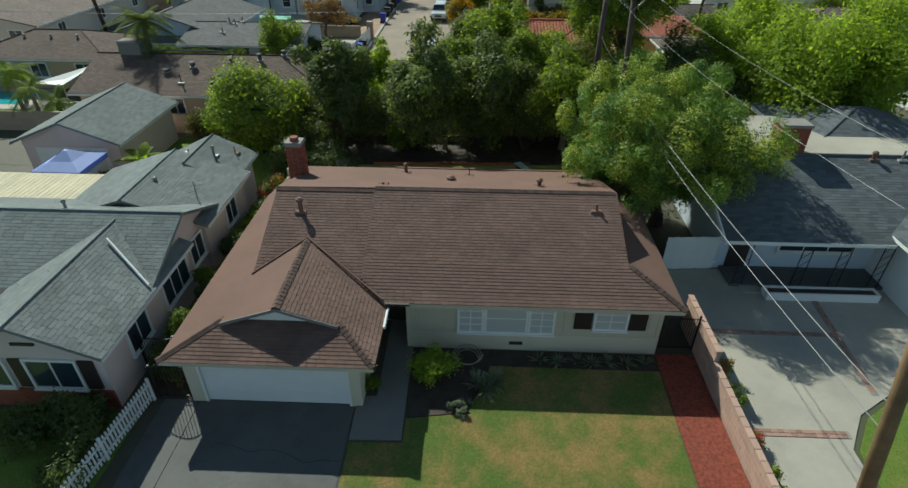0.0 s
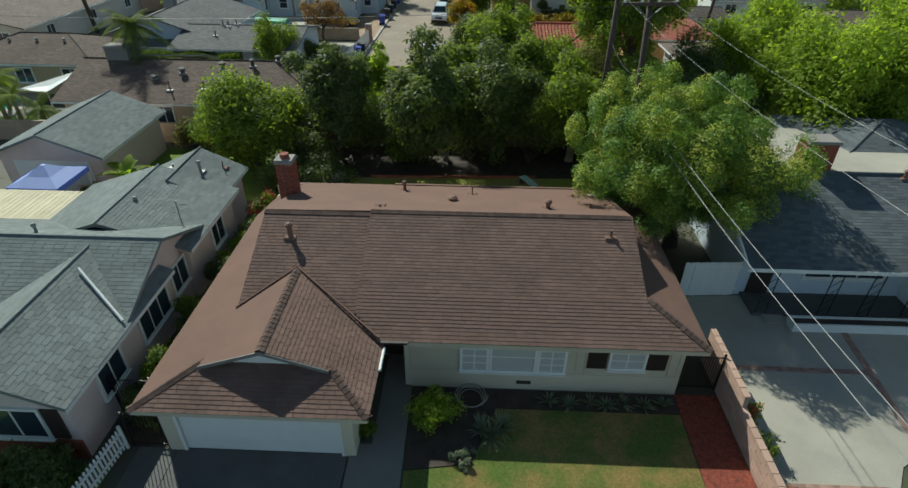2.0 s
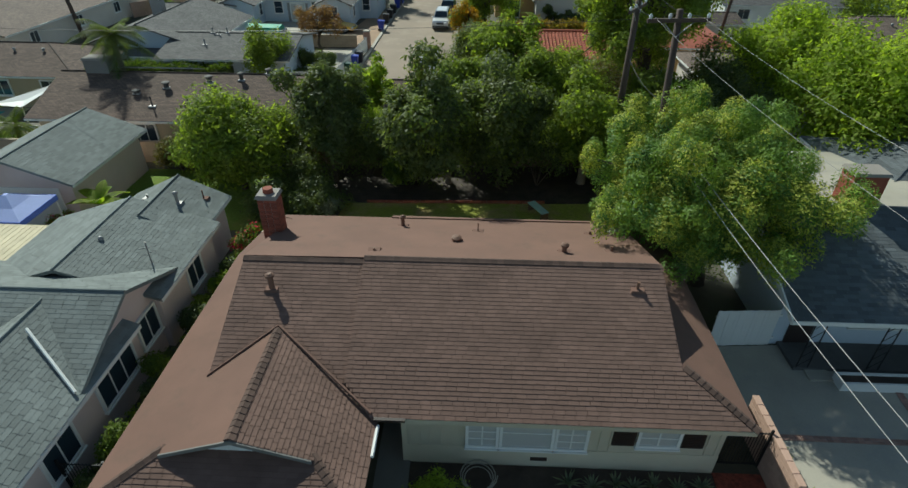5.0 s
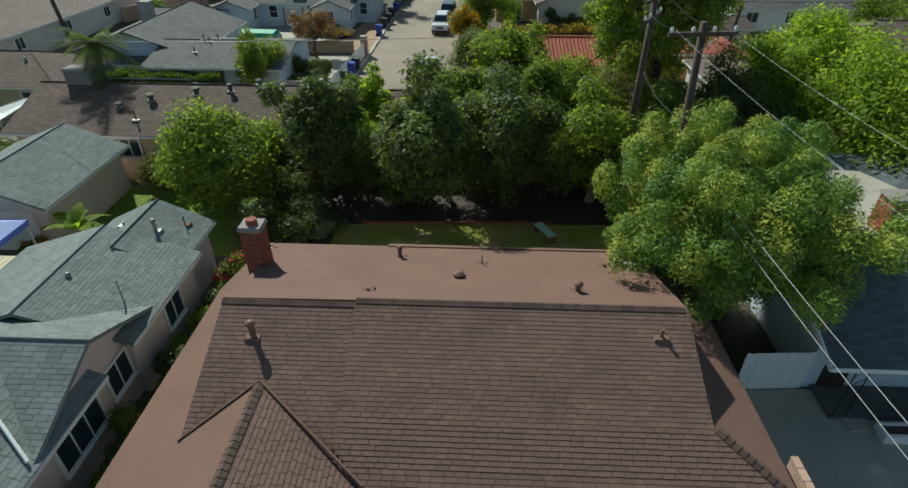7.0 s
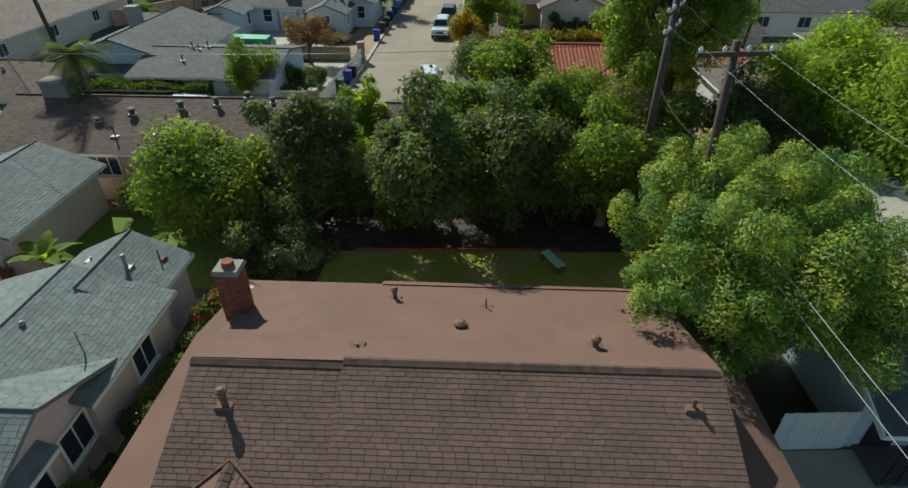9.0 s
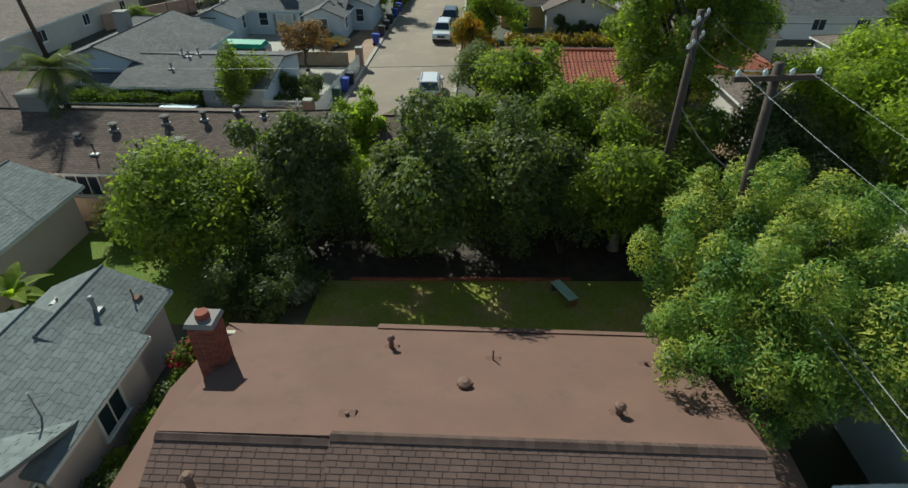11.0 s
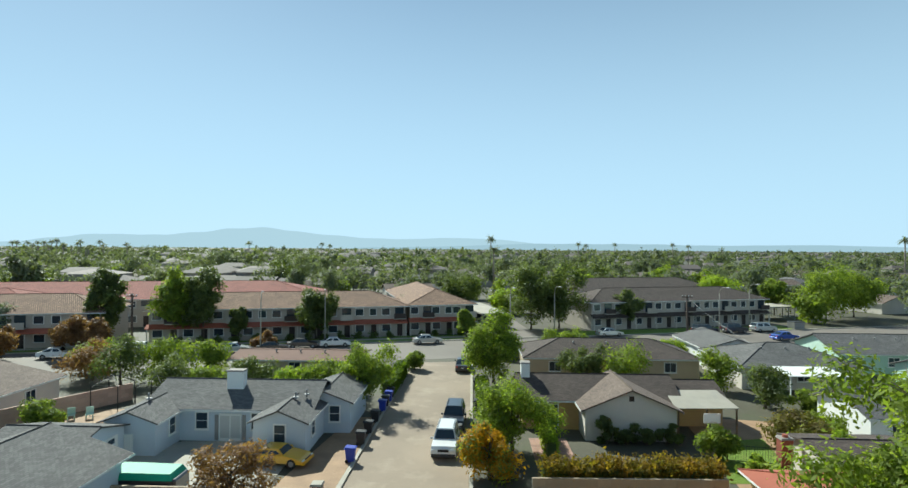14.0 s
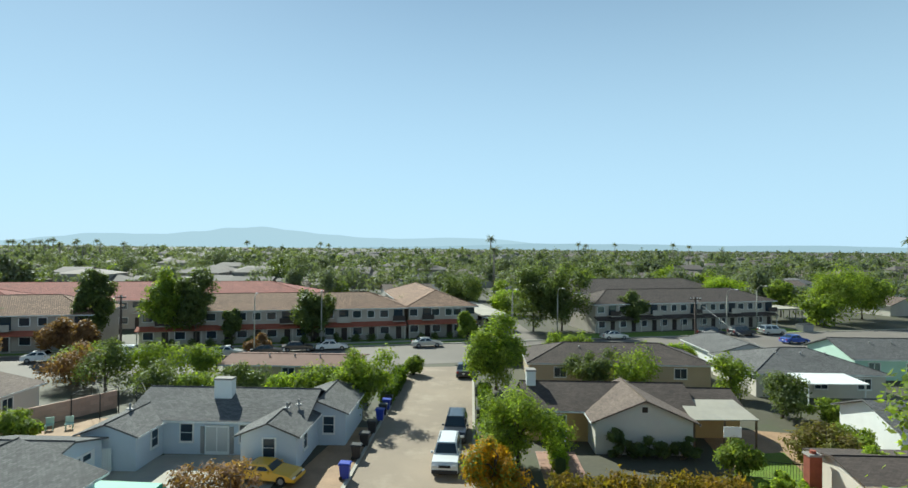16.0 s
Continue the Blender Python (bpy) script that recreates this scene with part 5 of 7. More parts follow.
brick_stack("chimney", "white painted brick chimney on a grey roof", -22.6, 61.4, -21.2, 62.2, 3.2, 5.0, brick_mat="white", pot=False, far=True)
for x, y in ((-15.0, 63), (-16.2, 59.5), (-15.6, 60.4), (-27.5, 58.5), (-24.8, 64.0)):
    vent_pipe((x, y, 3.5), 0.3, 0.06, "steel", label="galvanised roof vent on a grey roof")
gt = thing("garage", "pale garage with grey roof and panel door", "garage")
wing(gt, -33.5, 49.5, -27.5, 55.4, 2.4, 0.25, "x", "gg", 0.3, "paleblue", "greycourse")
gdr = part("garage_door", Geo().box(-27.5, 50.3, 0.0, -27.44, 54.6, 2.0), "white", gt, "white garage door with a row of small panes")
for k in range(4):
    part("pane", Geo().box(-27.44, 50.5 + k * 1.0, 1.5, -27.42, 51.2 + k * 1.0, 1.85), "glass", gdr)
rh = thing("house", "cream house with dark brown roof and front gable", "house")
wing(rh, 2.1, 63.6, 15.2, 70.2, 2.55, 0.40, "x", "gg", 0.45, "tan", "darkbrowncourse")
wing(rh, 6.9, 60.9, 14.2, 67.5, 2.5, 0.42, "y", "gg", 0.4, "offwhite", "tancourse")
wing(rh, 15.0, 65.0, 19.6, 70.0, 2.5, 0.36, "x", "gg", 0.3, "tan", "darkbrowncourse")
window(rh, (4.5, 63.6, 0.1), 0, 1.2, 2.0, (2, 1))
part("gable_vent", Geo().box(10.4, 60.84, 3.2, 10.8, 60.9, 3.6), "shutter", rh)
brick_stack("chimney", "white painted brick chimney at a gable end", 2.2, 66.2, 3.0, 67.2, 3.2, 5.0, brick_mat="white", pot=False, far=True)
pt = thing("patio_cover", "white corrugated patio cover on posts", "patio cover")
part("roof", Geo().slab([(14.4, 61.6, 2.5), (19.6, 61.9, 2.5), (19.2, 65.4, 3.1), (14.6, 65.2, 3.1)], 0.06), "concrete", pt)
for x in (14.7, 17.0, 19.4):
    part("post", Geo().box(x - 0.06, 61.9, 0, x + 0.06, 62.02, 2.45), "wood", pt)
hb = thing("basketball_hoop", "white basketball backboard on a dark pole", "basketball hoop", (15.4, 57.5, 0))
part("pole", Geo().tube([(0, 0, 0), (0, 0, 2.9)], 0.05, 8), "iron", hb)
part("backboard", Geo().box(-0.6, -0.35, 2.7, 0.6, -0.3, 3.4), "white", hb)
part("rim", Geo().tube([(0.22 * math.cos(a), -0.6 + 0.22 * math.sin(a), 2.8) for a in [k * 0.5236 for k in range(13)]], 0.012, 5), "redtile", hb)
sd = thing("shed", "low outbuilding with brown roof and pale wall", "shed")
wing(sd, 20.0, 50.8, 27, 56.2, 2.3, 0.2, "x", "gg", 0.3, "offwhite", "darkbrowncourse")
brick_stack("chimney", "red brick garden chimney", 18.7, 54.0, 19.5, 54.7, 0, 2.6, far=True)
for name_, label_, args in (
    ("house", "long white building with tan shingle roof", dict(x0=-56, y0=40, x1=-42.6, y1=69, eave=2.6, pitch=0.2, axis="y", ends="gg", wall="offwhite", roof="tancourse")),
    ("house", "brown hip-roofed house beyond the pool yard", dict(x0=-41, y0=29.2, x1=-29.6, y1=36.6, eave=2.5, pitch=0.33, axis="x", ends="hh", wall="beige", roof="browncourse")),
    ("house", "low building with brown roll roof behind hedges", dict(x0=-30, y0=79.5, x1=-15.4, y1=86, eave=2.4, pitch=0.15, axis="x", ends="gg", wall="beige", roof="roll")),
    ("house", "brown hip-roofed house with beige walls", dict(x0=4.2, y0=82, x1=24.4, y1=91, eave=2.55, pitch=0.33, axis="x", ends="hh", wall="beige", roof="darkbrowncourse")),
    ("house", "grey-roofed house with white walls", dict(x0=28.2, y0=89.5, x1=36, y1=100, eave=2.55, pitch=0.3, axis="y", ends="gg", wall="white", roof="greycourse")),
    ("house", "dark grey hip-roofed house with pale walls", dict(x0=27.6, y0=78.4, x1=41, y1=89, eave=2.55, pitch=0.32, axis="x", ends="hh", wall="offwhite", roof="greycourse")),
    ("house", "mint green gabled house with grey roof", dict(x0=43.6, y0=87, x1=57, y1=96.6, eave=2.55, pitch=0.34, axis="x", ends="gg", wall="mint", roof="greycourse")),
    ("house", "mint green house with grey roof among palms", dict(x0=46, y0=72, x1=60, y1=81, eave=2.55, pitch=0.34, axis="x", ends="gg", wall="mint", roof="greycourse")),
    ("house", "white gabled house with dark grey roof", dict(x0=28.6, y0=59.8, x1=42, y1=66.5, eave=2.55, pitch=0.36, axis="x", ends="gg", wall="white", roof="greycourse")),
    ("house", "tan-roofed house beyond the trees", dict(x0=30, y0=40, x1=44, y1=50, eave=2.55, pitch=0.33, axis="x", ends="hh", wall="offwhite", roof="tancourse")),
    ("house", "grey-roofed house with white walls by the street", dict(x0=-54, y0=22, x1=-42, y1=34, eave=2.55, pitch=0.33, axis="y", ends="gg", wall="offwhite", roof="greycourse")),
    ("house", "white house with a pale flat roof", dict(x0=34, y0=20, x1=48, y1=34, eave=2.55, pitch=0.12, axis="x", ends="gg", wall="white", roof="concrete")),
):
    hs = thing(name_, label_, "house")
    wing(hs, **args)
    w_ = args["x1"] - args["x0"]
    for k in range(3):
        window(hs, (args["x0"] + w_ * (k + 0.5) / 3, args["y0"], 1.0), 0, 1.3, 1.05, (2, 1))
    if args["axis"] == "y":
        for k in range(4):
            window(hs, (args["x1"], args["y0"] + (args["y1"] - args["y0"]) * (k + 0.5) / 4, 1.1), 90, 1.1, 1.0, (2, 1))
    for k in range(3):
        zz = args["eave"] + args["pitch"] * ((args["y1"] - args["y0"]) if args["axis"] == "x" else w_) * 0.35
        if args["axis"] == "x":
            vent_pipe((args["x0"] + w_ * (0.3 + 0.2 * k), args["y0"] + (args["y1"] - args["y0"]) * 0.35, zz), 0.3, 0.08, "steel", label="galvanised roof vent on a house roof")
aw = thing("awning", "flat white patio awning on thin posts", "awning")
part("roof", Geo().slab([(30.4, 74.2, 2.45), (36.6, 74.4, 2.45), (36.4, 78, 2.7), (30.6, 78, 2.7)], 0.08), "white", aw)
for x in (30.7, 36.2):
    part("post", Geo().box(x - 0.05, 74.4, 0, x + 0.05, 74.5, 2.4), "white", aw)

# walls along the street
block_wall("brick_wall", "low red brick wall beside the parked car", (-19.4, 33.45, 0), (-12.5, 33.75, 0), 1.2, "paver", bw=0.4, bh=0.2)
block_wall("brick_wall", "tan block wall across the yards", (-24.4, 48.0, 0), (-12.3, 48.1, 0), 1.15, "tanblock", bw=0.6, bh=0.3)
block_wall("brick_wall", "pink block wall beside a dirt yard", (-42, 60, 0), (-36.2, 70.5, 0), 1.6, "pinkblock", bw=0.8, bh=0.4)
block_wall("brick_wall", "tan block wall behind the hedge", (1.5, 50.0, 0), (13.5, 50.3, 0), 1.3, "tanblock", bw=0.8, bh=0.4)
block_wall("brick_wall", "low brown retaining wall at the street end", (-1.9, 34.0, 0), (2.2, 34.2, 0), 0.7, "paver", bw=0.5, bh=0.2)
for x, y in ((-12.2, 33.9), (-11.15, 47.6)):
    pl = thing("gate_pillar", "square red brick gate pillar with cap", "pillar", (x, y, 0))
    part("shaft", Geo().box(-0.3, -0.3, 0, 0.3, 0.3, 1.7), "paver", pl)
    part("cap", Geo().box(-0.36, -0.36, 1.7, 0.36, 0.36, 1.82, 0.05), "concrete", pl)
picket_fence((-11.85, 34.4, 0), (-11.1, 47.2, 0), 1.35, "white slatted metal fence along the street", gap=0.11, name="slat_fence", pw=0.06)
picket_fence((-15.4, 33.9, 1.0), (-12.6, 33.95, 1.0), 0.75, "white ornamental fence on the brick wall", gap=0.12, name="slat_fence", pw=0.05)
picket_fence((-29.0, 55.3, 0), (-26.9, 55.6, 0), 1.7, "white boarded yard gate beside the house", gap=0.16, name="yard_gate", pw=0.15)
iron_fence((16.4, 56.9, 0), (20.0, 56.2, 0), 1.3, "thin iron yard fence", gap=0.18)
board_fence((-7.15, 30.3, 0), (-5.75, 30.4, 0), 1.7, "dark board gate between wall and garage")


# ---- apartments ----
def apartment(label, at, rz, length, depth, wall, roof, eave=5.3, pitch=0.36, bays=8, porch=None, ends="hh"):
    ap = thing("apartment_building", label, "building", (*at, 0), rz)
    wing(ap, 0, 0, length, depth, eave, pitch, "x" if length > depth else "y", ends, 0.7, wall, roof)
    if porch:
        part("skirt_roof", Geo().slab([(-0.3, -1.3, 2.5), (length + 0.3, -1.3, 2.5), (length + 0.3, 0.0, 3.05), (-0.3, 0.0, 3.05)], 0.12), porch, ap, "sloping skirt roof between storeys")
        for k in range(bays + 1):
            part("post", Geo().box(length * k / bays - 0.08, -1.2, 0, length * k / bays + 0.08, -1.05, 2.5), "offwhite", ap)
    for k in range(bays):
        x = length * (k + 0.5) / bays
        window(ap, (x - 1.1, 0, 3.75), 0, 1.3, 1.1, (1, 1), sill=False)
        if k % 2 == 0:
            bal = part("balcony", Geo().box(x + 0.2, -1.2, 3.06, x + 2.3, 0, 3.2), "plaster", ap)
            part("railing", Geo().box(x + 0.2, -1.2, 3.2, x + 2.3, -1.12, 4.05), "plaster" if k % 4 else "shutter", bal)
            part("doorway", Geo().box(x + 0.5, -0.06, 3.2, x + 2.0, 0.0, 5.0), "glass", bal)
        else:
            window(ap, (x + 1.2, 0, 3.75), 0, 1.1, 1.1, (1, 1), sill=False)
        window(ap, (x - 1.0, 0, 1.0), 0, 1.4, 1.1, (1, 1), sill=False)
        part("front_door", Geo().box(x + 0.9, -0.05, 0.1, x + 1.8, 0, 2.1), "shutter", ap)
    return ap


apartment("two-storey cream apartments with clay tile roof", (-52.9, 101.6), 15.6, 40.5, 11, "plaster", "tilecourse", bays=9, porch="redtile")
apartment("two-storey cream apartments with weathered tile roof", (-100, 87.5), 14.7, 43, 12, "plaster", "tilecourse", bays=9, porch="redtile")
apartment("two-storey block with red tile roof", (-104, 109.0), 14.5, 74, 20, "plaster", "redtilecourse", bays=12, pitch=0.26)
apartment("two-storey block with red tile hip roof", (-102, 101.5), 14.5, 26, 14, "plaster", "redtilecourse", bays=5, pitch=0.3)
apartment("cream apartment wing with orange tile hip roof", (-13.2, 113.6), 15.0, 11.5, 34, "plaster", "tilecourse", bays=3, porch="redtile")
apartment("two-storey apartments with brown shingle roof", (20.2, 121.5), 17.5, 40, 11, "plaster", "darkbrowncourse", bays=9, porch="darkbrowncourse")
apartment("two-storey apartments with brown hip roof behind", (16, 146), 17.0, 46, 14, "plaster", "darkbrowncourse", bays=9)
apartment("white two-storey commercial building", (92, 118), 17.0, 18, 12, "white", "concrete", bays=4, pitch=0.05, ends="gg")
for at, w, d in (((-0.5, 121.5), 5.5, 42), ((60.5, 139), 9, 7)):
    cp = thing("carport", "long flat carport roof over parked cars", "carport", (*at, 0), 15)
    part("roof", Geo().box(0, 0, 2.75, w, d, 3.0), "concrete", cp)
    for k in range(5):
        for x in (0.2, w - 0.2):
            part("post", Geo().box(x - 0.07, d * k / 4.2 + 0.2, 0, x + 0.07, d * k / 4.2 + 0.34, 2.75), "steel", cp)


# ---- plants ----
def leaf_mesh(centers, radii, count, size, mat, seed, up=0.5, narrow=0.45, flat=1.0, inner=0.5, tuft=False, crisp=False):
    """Many small leaves round the clumps' centres, turned mostly outwards."""
    rng = np.random.default_rng(seed)
    C, R = np.asarray(centers, float), np.asarray(radii, float)
    k = rng.choice(len(C), count, p=R ** 2 / (R ** 2).sum())
    d = rng.normal(size=(count, 3))
    d /= np.linalg.norm(d, axis=1)[:, None]
    d[:, 2] = np.where(rng.random(count) < 0.35, np.abs(d[:, 2]), d[:, 2])
    rad = R[k] * (inner * 0.7 + (1.1 - inner * 0.7) * rng.random(count) ** 0.55) * rng.uniform(0.75, 1.25, count)
    if crisp:
        rad = R[k] * (0.45 + 0.6 * rng.random(count) ** 0.5)
    warp = rng.uniform(0.7, 1.4, (len(C), 3))  # no two clumps alike
    pos = C[k] + d * rad[:, None] * warp[k] * np.array([1, 1, flat])
    n = d + rng.normal(size=(count, 3)) * 0.55 + np.array([0, 0, up])
    n /= np.linalg.norm(n, axis=1)[:, None]
    a = rng.normal(size=(count, 3)) + (d * 2.0 + np.array([0, 0, 1.0]) if tuft else 0)
    a -= n * (a * n).sum(1)[:, None]
    a /= np.linalg.norm(a, axis=1)[:, None] + 1e-9
    b = np.cross(n, a)
    s = size * rng.uniform(0.6, 1.35, count)[:, None]
    v = np.stack([pos - a * s, pos + b * s * narrow - n * s * 0.12, pos + a * s, pos - b * s * narrow - n * s * 0.12], 1).reshape(-1, 3)
    me = bpy.data.meshes.new("leaves")
    me.vertices.add(count * 4)
    me.vertices.foreach_set("co", v.ravel())
    me.loops.add(count * 4)
    me.loops.foreach_set("vertex_index", np.arange(count * 4, dtype=np.int32))
    me.polygons.add(count)
    me.polygons.foreach_set("loop_start", np.arange(0, count * 4, 4, dtype=np.int32))
    me.update(calc_edges=True)
    me.materials.append(M[mat])
    return me


def clumps_in(center, rx, ry, rz, n, seed, size=0.3, shell=0.5, cone=0.0):
    rnd = random.Random(seed)
    out = []
    for _ in range(n):
        d = Vector((rnd.gauss(0, 1), rnd.gauss(0, 1), rnd.gauss(0, 1))).normalized()
        f = rnd.uniform(shell, 1.0)
        wob = min(1.15, 0.88 + 0.65 * noise.noise(d * 2.1 + Vector((seed * 3.1, 0, 0))))
        out.append((Vector(center) + Vector((d.x * rx * (1 - cone * d.z), d.y * ry * (1 - cone * d.z), d.z * rz)) * f * wob, min(rx, ry, rz * 1.3) * size * rnd.uniform(0.7, 1.3)))
    return out


def tree(at, h, r, leaf="leaf", label="green leafy tree", bark="bark", seed=1, n=26, leaves=9000, size=0.13, low=0.25, ry=None, lean=(0, 0), trunk=0.14, clump=0.32,
         name="tree", category="tree", narrow=0.45, tuft=False, limbs=6, extra=None, twigs=0, cone=0.0, rise=1.0):
    """A tapered trunk with limbs that reach into a crown of leafy clumps."""
    t = thing(name, label, category, (at[0], at[1], 0))
    rnd = random.Random(seed)
    zc, rz = h * (1 + low) / 2, h * (1 - low) / 2
    cl = clumps_in((lean[0], lean[1], zc), r, ry or r, rz, n, seed, clump, 0.5, cone)
    fork = Vector((lean[0] * 0.5, lean[1] * 0.5, h * max(0.22, low * 0.9)))
    part("trunk", Geo().tube([(0, 0, -0.1), (0.04, 0.02, h * 0.06), fork * 0.6 + Vector((rnd.uniform(-.1, .1), 0, 0)), fork, Vector((lean[0] * 0.8, lean[1] * 0.8, h * 0.6)), Vector((lean[0], lean[1], h * 0.85))],
                             [trunk * 1.5, trunk * 1.1, trunk, trunk * 0.85, trunk * 0.45, trunk * 0.12], 9), bark, t, smooth=True)
    for k in range(limbs):
        c, q = cl[k % len(cl)]
        s = fork + Vector((0, 0, rnd.uniform(-0.05, 0.3) * h))
        m = s.lerp(c, 0.5) + Vector((rnd.uniform(-.2, .2) * r, rnd.uniform(-.2, .2) * r, 0.08 * h))
        part("limb", Geo().tube([s, m, c], [trunk * 0.5, trunk * 0.3, trunk * 0.08], 6), bark, t, smooth=True)
    if twigs:
        g = Geo()
        for k in range(twigs):
            c, q = rnd.choice(cl)
            d = Vector((rnd.gauss(0, 1), rnd.gauss(0, 1), rnd.gauss(0.3, 1))).normalized()
            g.tube([c, c + d * q * 0.8, c + d * q * 1.45 + Vector((0, 0, -0.1))], [0.02, 0.014, 0.005], 4)
        part("brushwood", g, "palebark", t, kind="stuff")
    part("crown", leaf_mesh([c for c, q in cl], [q for c, q in cl], leaves, size, leaf, seed, narrow=narrow, tuft=tuft, flat=rise, crisp=rise > 1), None, t)
    # a lighter leaf given here puts sunlight on the outer crown into its colour
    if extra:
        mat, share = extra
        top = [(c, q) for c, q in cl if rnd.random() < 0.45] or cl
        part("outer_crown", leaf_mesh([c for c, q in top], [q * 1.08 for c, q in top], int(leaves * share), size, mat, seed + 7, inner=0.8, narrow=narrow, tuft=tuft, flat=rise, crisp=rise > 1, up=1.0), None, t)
    return t


def shrub(at, r, h, leaf="leaf", label="rounded green garden shrub", seed=1, leaves=1500, size=0.06, ry=None, name="shrub", n=10, flower=None, category="shrub", clump=0.45):
    t = thing(name, label, category, (at[0], at[1], at[2] if len(at) > 2 else 0))
    cl = clumps_in((0, 0, h * 0.5), r, ry or r, h * 0.5, n, seed, clump, 0.3)
    g = Geo()
    for c, q in cl[:6]:
        g.tube([(0, 0, -0.05), c * 0.6, c], [0.03, 0.02, 0.008], 5)
    part("woody_base", g, "bark", t, kind="stuff")
    part("foliage", leaf_mesh([c for c, q in cl], [q for c, q in cl], leaves, size, leaf, seed), None, t)
    if flower:
        part("flowers", leaf_mesh([c for c, q in cl], [q * 1.06 for c, q in cl], leaves // 4, size, flower, seed + 3, inner=0.85), None, t)
    return t


def hedge_row(a, b, w, h, leaf="hedge", label="clipped green garden hedge", leaves=5000, size=0.09, seed=1, ragged=0.12):
    a, b = Vector(a), Vector(b)
    n = (b - a).length
    t = thing("hedge", label, "hedge", (a.x, a.y, 0), math.degrees(math.atan2(b.y - a.y, b.x - a.x)))
    rng = np.random.default_rng(seed)
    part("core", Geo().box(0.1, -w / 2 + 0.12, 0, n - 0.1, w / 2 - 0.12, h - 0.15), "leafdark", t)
    m = leaves
    face = rng.random(m)
    x, y, z = rng.uniform(0, n, m), rng.uniform(-w / 2, w / 2, m), rng.uniform(0.03, h, m)
    y = np.where(face < 0.35, -w / 2, np.where(face < 0.5, w / 2, y))
    z = np.where(face >= 0.5, h + 0.12 * np.sin(x * 1.7 + seed), z)
    pos = np.stack([x, y, z], 1) + rng.normal(size=(m, 3)) * ragged * np.array([0.6, 0.6, 1.0])
    part("foliage", leaf_mesh(pos, np.full(m, 0.08), m, size, leaf, seed), None, t)
    return t


def spiky(at, r, h, label, mat="leafgrey", blades=34, seed=1, name="agave", category="plant"):
    t = thing(name, label, category, (*at, 0.03))
    rnd = random.Random(seed)
    for k in range(blades):
        a, e = rnd.uniform(0, 2 * math.pi), rnd.uniform(0.25, 1.3)
        L_ = rnd.uniform(0.7, 1.0) * math.hypot(r, h) * 0.85
        d = Vector((math.cos(a) * math.cos(e), math.sin(a) * math.cos(e), math.sin(e)))
        s = Vector((-math.sin(a), math.cos(a), 0))
        tip = d * L_ - Vector((0, 0, 0.12 * L_))
        mid = d * L_ * 0.5
        w = 0.03
        g = Geo().hexa([-s * w, s * w, s * w + Vector((0, 0, .01)), -s * w + Vector((0, 0, .01)), mid - s * w, mid + s * w, mid + s * w + Vector((0, 0, .012)), mid - s * w + Vector((0, 0, .012))])
        g.poly([mid - s * w, mid + s * w, tip]).poly([mid + s * w + Vector((0, 0, .012)), mid - s * w + Vector((0, 0, .012)), tip])
        part("blade", g, mat, t)
    return t


def frond(g, root, direction, length, droop, width, seg=7, leaflets=True):
    d = Vector(direction).normalized()
    s = d.cross(Vector((0, 0, 1)))
    s = s.normalized() if s.length > 0.01 else Vector((1, 0, 0))
    pts = [Vector(root) + d * length * f + Vector((0, 0, -droop * f * f)) for f in [k / seg for k in range(seg + 1)]]
    for k in range(seg):
        p, q = pts[k], pts[k + 1]
        g.poly([p - s * 0.03, p + s * 0.03, q + s * 0.02, q - s * 0.02])
        if leaflets:
            for sub in range(3):
                f = (k + sub / 3) / seg
                o = p.lerp(q, sub / 3)
                w = width * math.sin(math.pi * (0.12 + 0.85 * f)) + 0.05
                for sg in (-1, 1):
                    tip = o + s * sg * w + (q - p) * 0.8 + Vector((0, 0, -w * 0.5))
                    g.poly([o, o + (q - p) * 0.28, tip])
        else:
            w0 = width * math.sin(math.pi * min(1, 0.1 + 0.85 * k / seg))
            w1 = width * math.sin(math.pi * min(1, 0.1 + 0.85 * (k + 1) / seg))
            g.poly([p, q, q + s * w1 + Vector((0, 0, w1 * .3)), p + s * w0 + Vector((0, 0, w0 * .3))]).poly([q, p, p - s * w0 + Vector((0, 0, w0 * .3)), q - s * w1 + Vector((0, 0, w1 * .3))])


def palm(at, h, spread, label, seed=1, fronds=20, mat="leaf", droop=1.0, radius=0.16, name="palm_tree", broad=False, joined=False):
    t = thing(name, label, "palm tree", (at[0], at[1], 0))
    rnd = random.Random(seed)
    part("trunk", Geo().tube([(0, 0, -0.1), (rnd.uniform(-.1, .1), 0.05, h * 0.5), (0, 0, h)], [radius * 1.3, radius, radius * 0.8], 8), "palebark", t, smooth=True)
    crown = Geo()
    for k in range(fronds):
        a, e = 2 * math.pi * (k * 0.382 % 1), rnd.uniform(-0.35, 1.1)
        g = crown if joined else Geo()
        frond(g, (0, 0, h - 0.05), (math.cos(a) * math.cos(e), math.sin(a) * math.cos(e), math.sin(e)), spread * rnd.uniform(0.8, 1.1), spread * droop * rnd.uniform(0.35, 0.7), spread * (0.17 if broad else 0.24), leaflets=not broad)
        if not joined:
            part("frond", g, mat, t)
    if joined:
        part("crown", crown, mat, t)
    return t


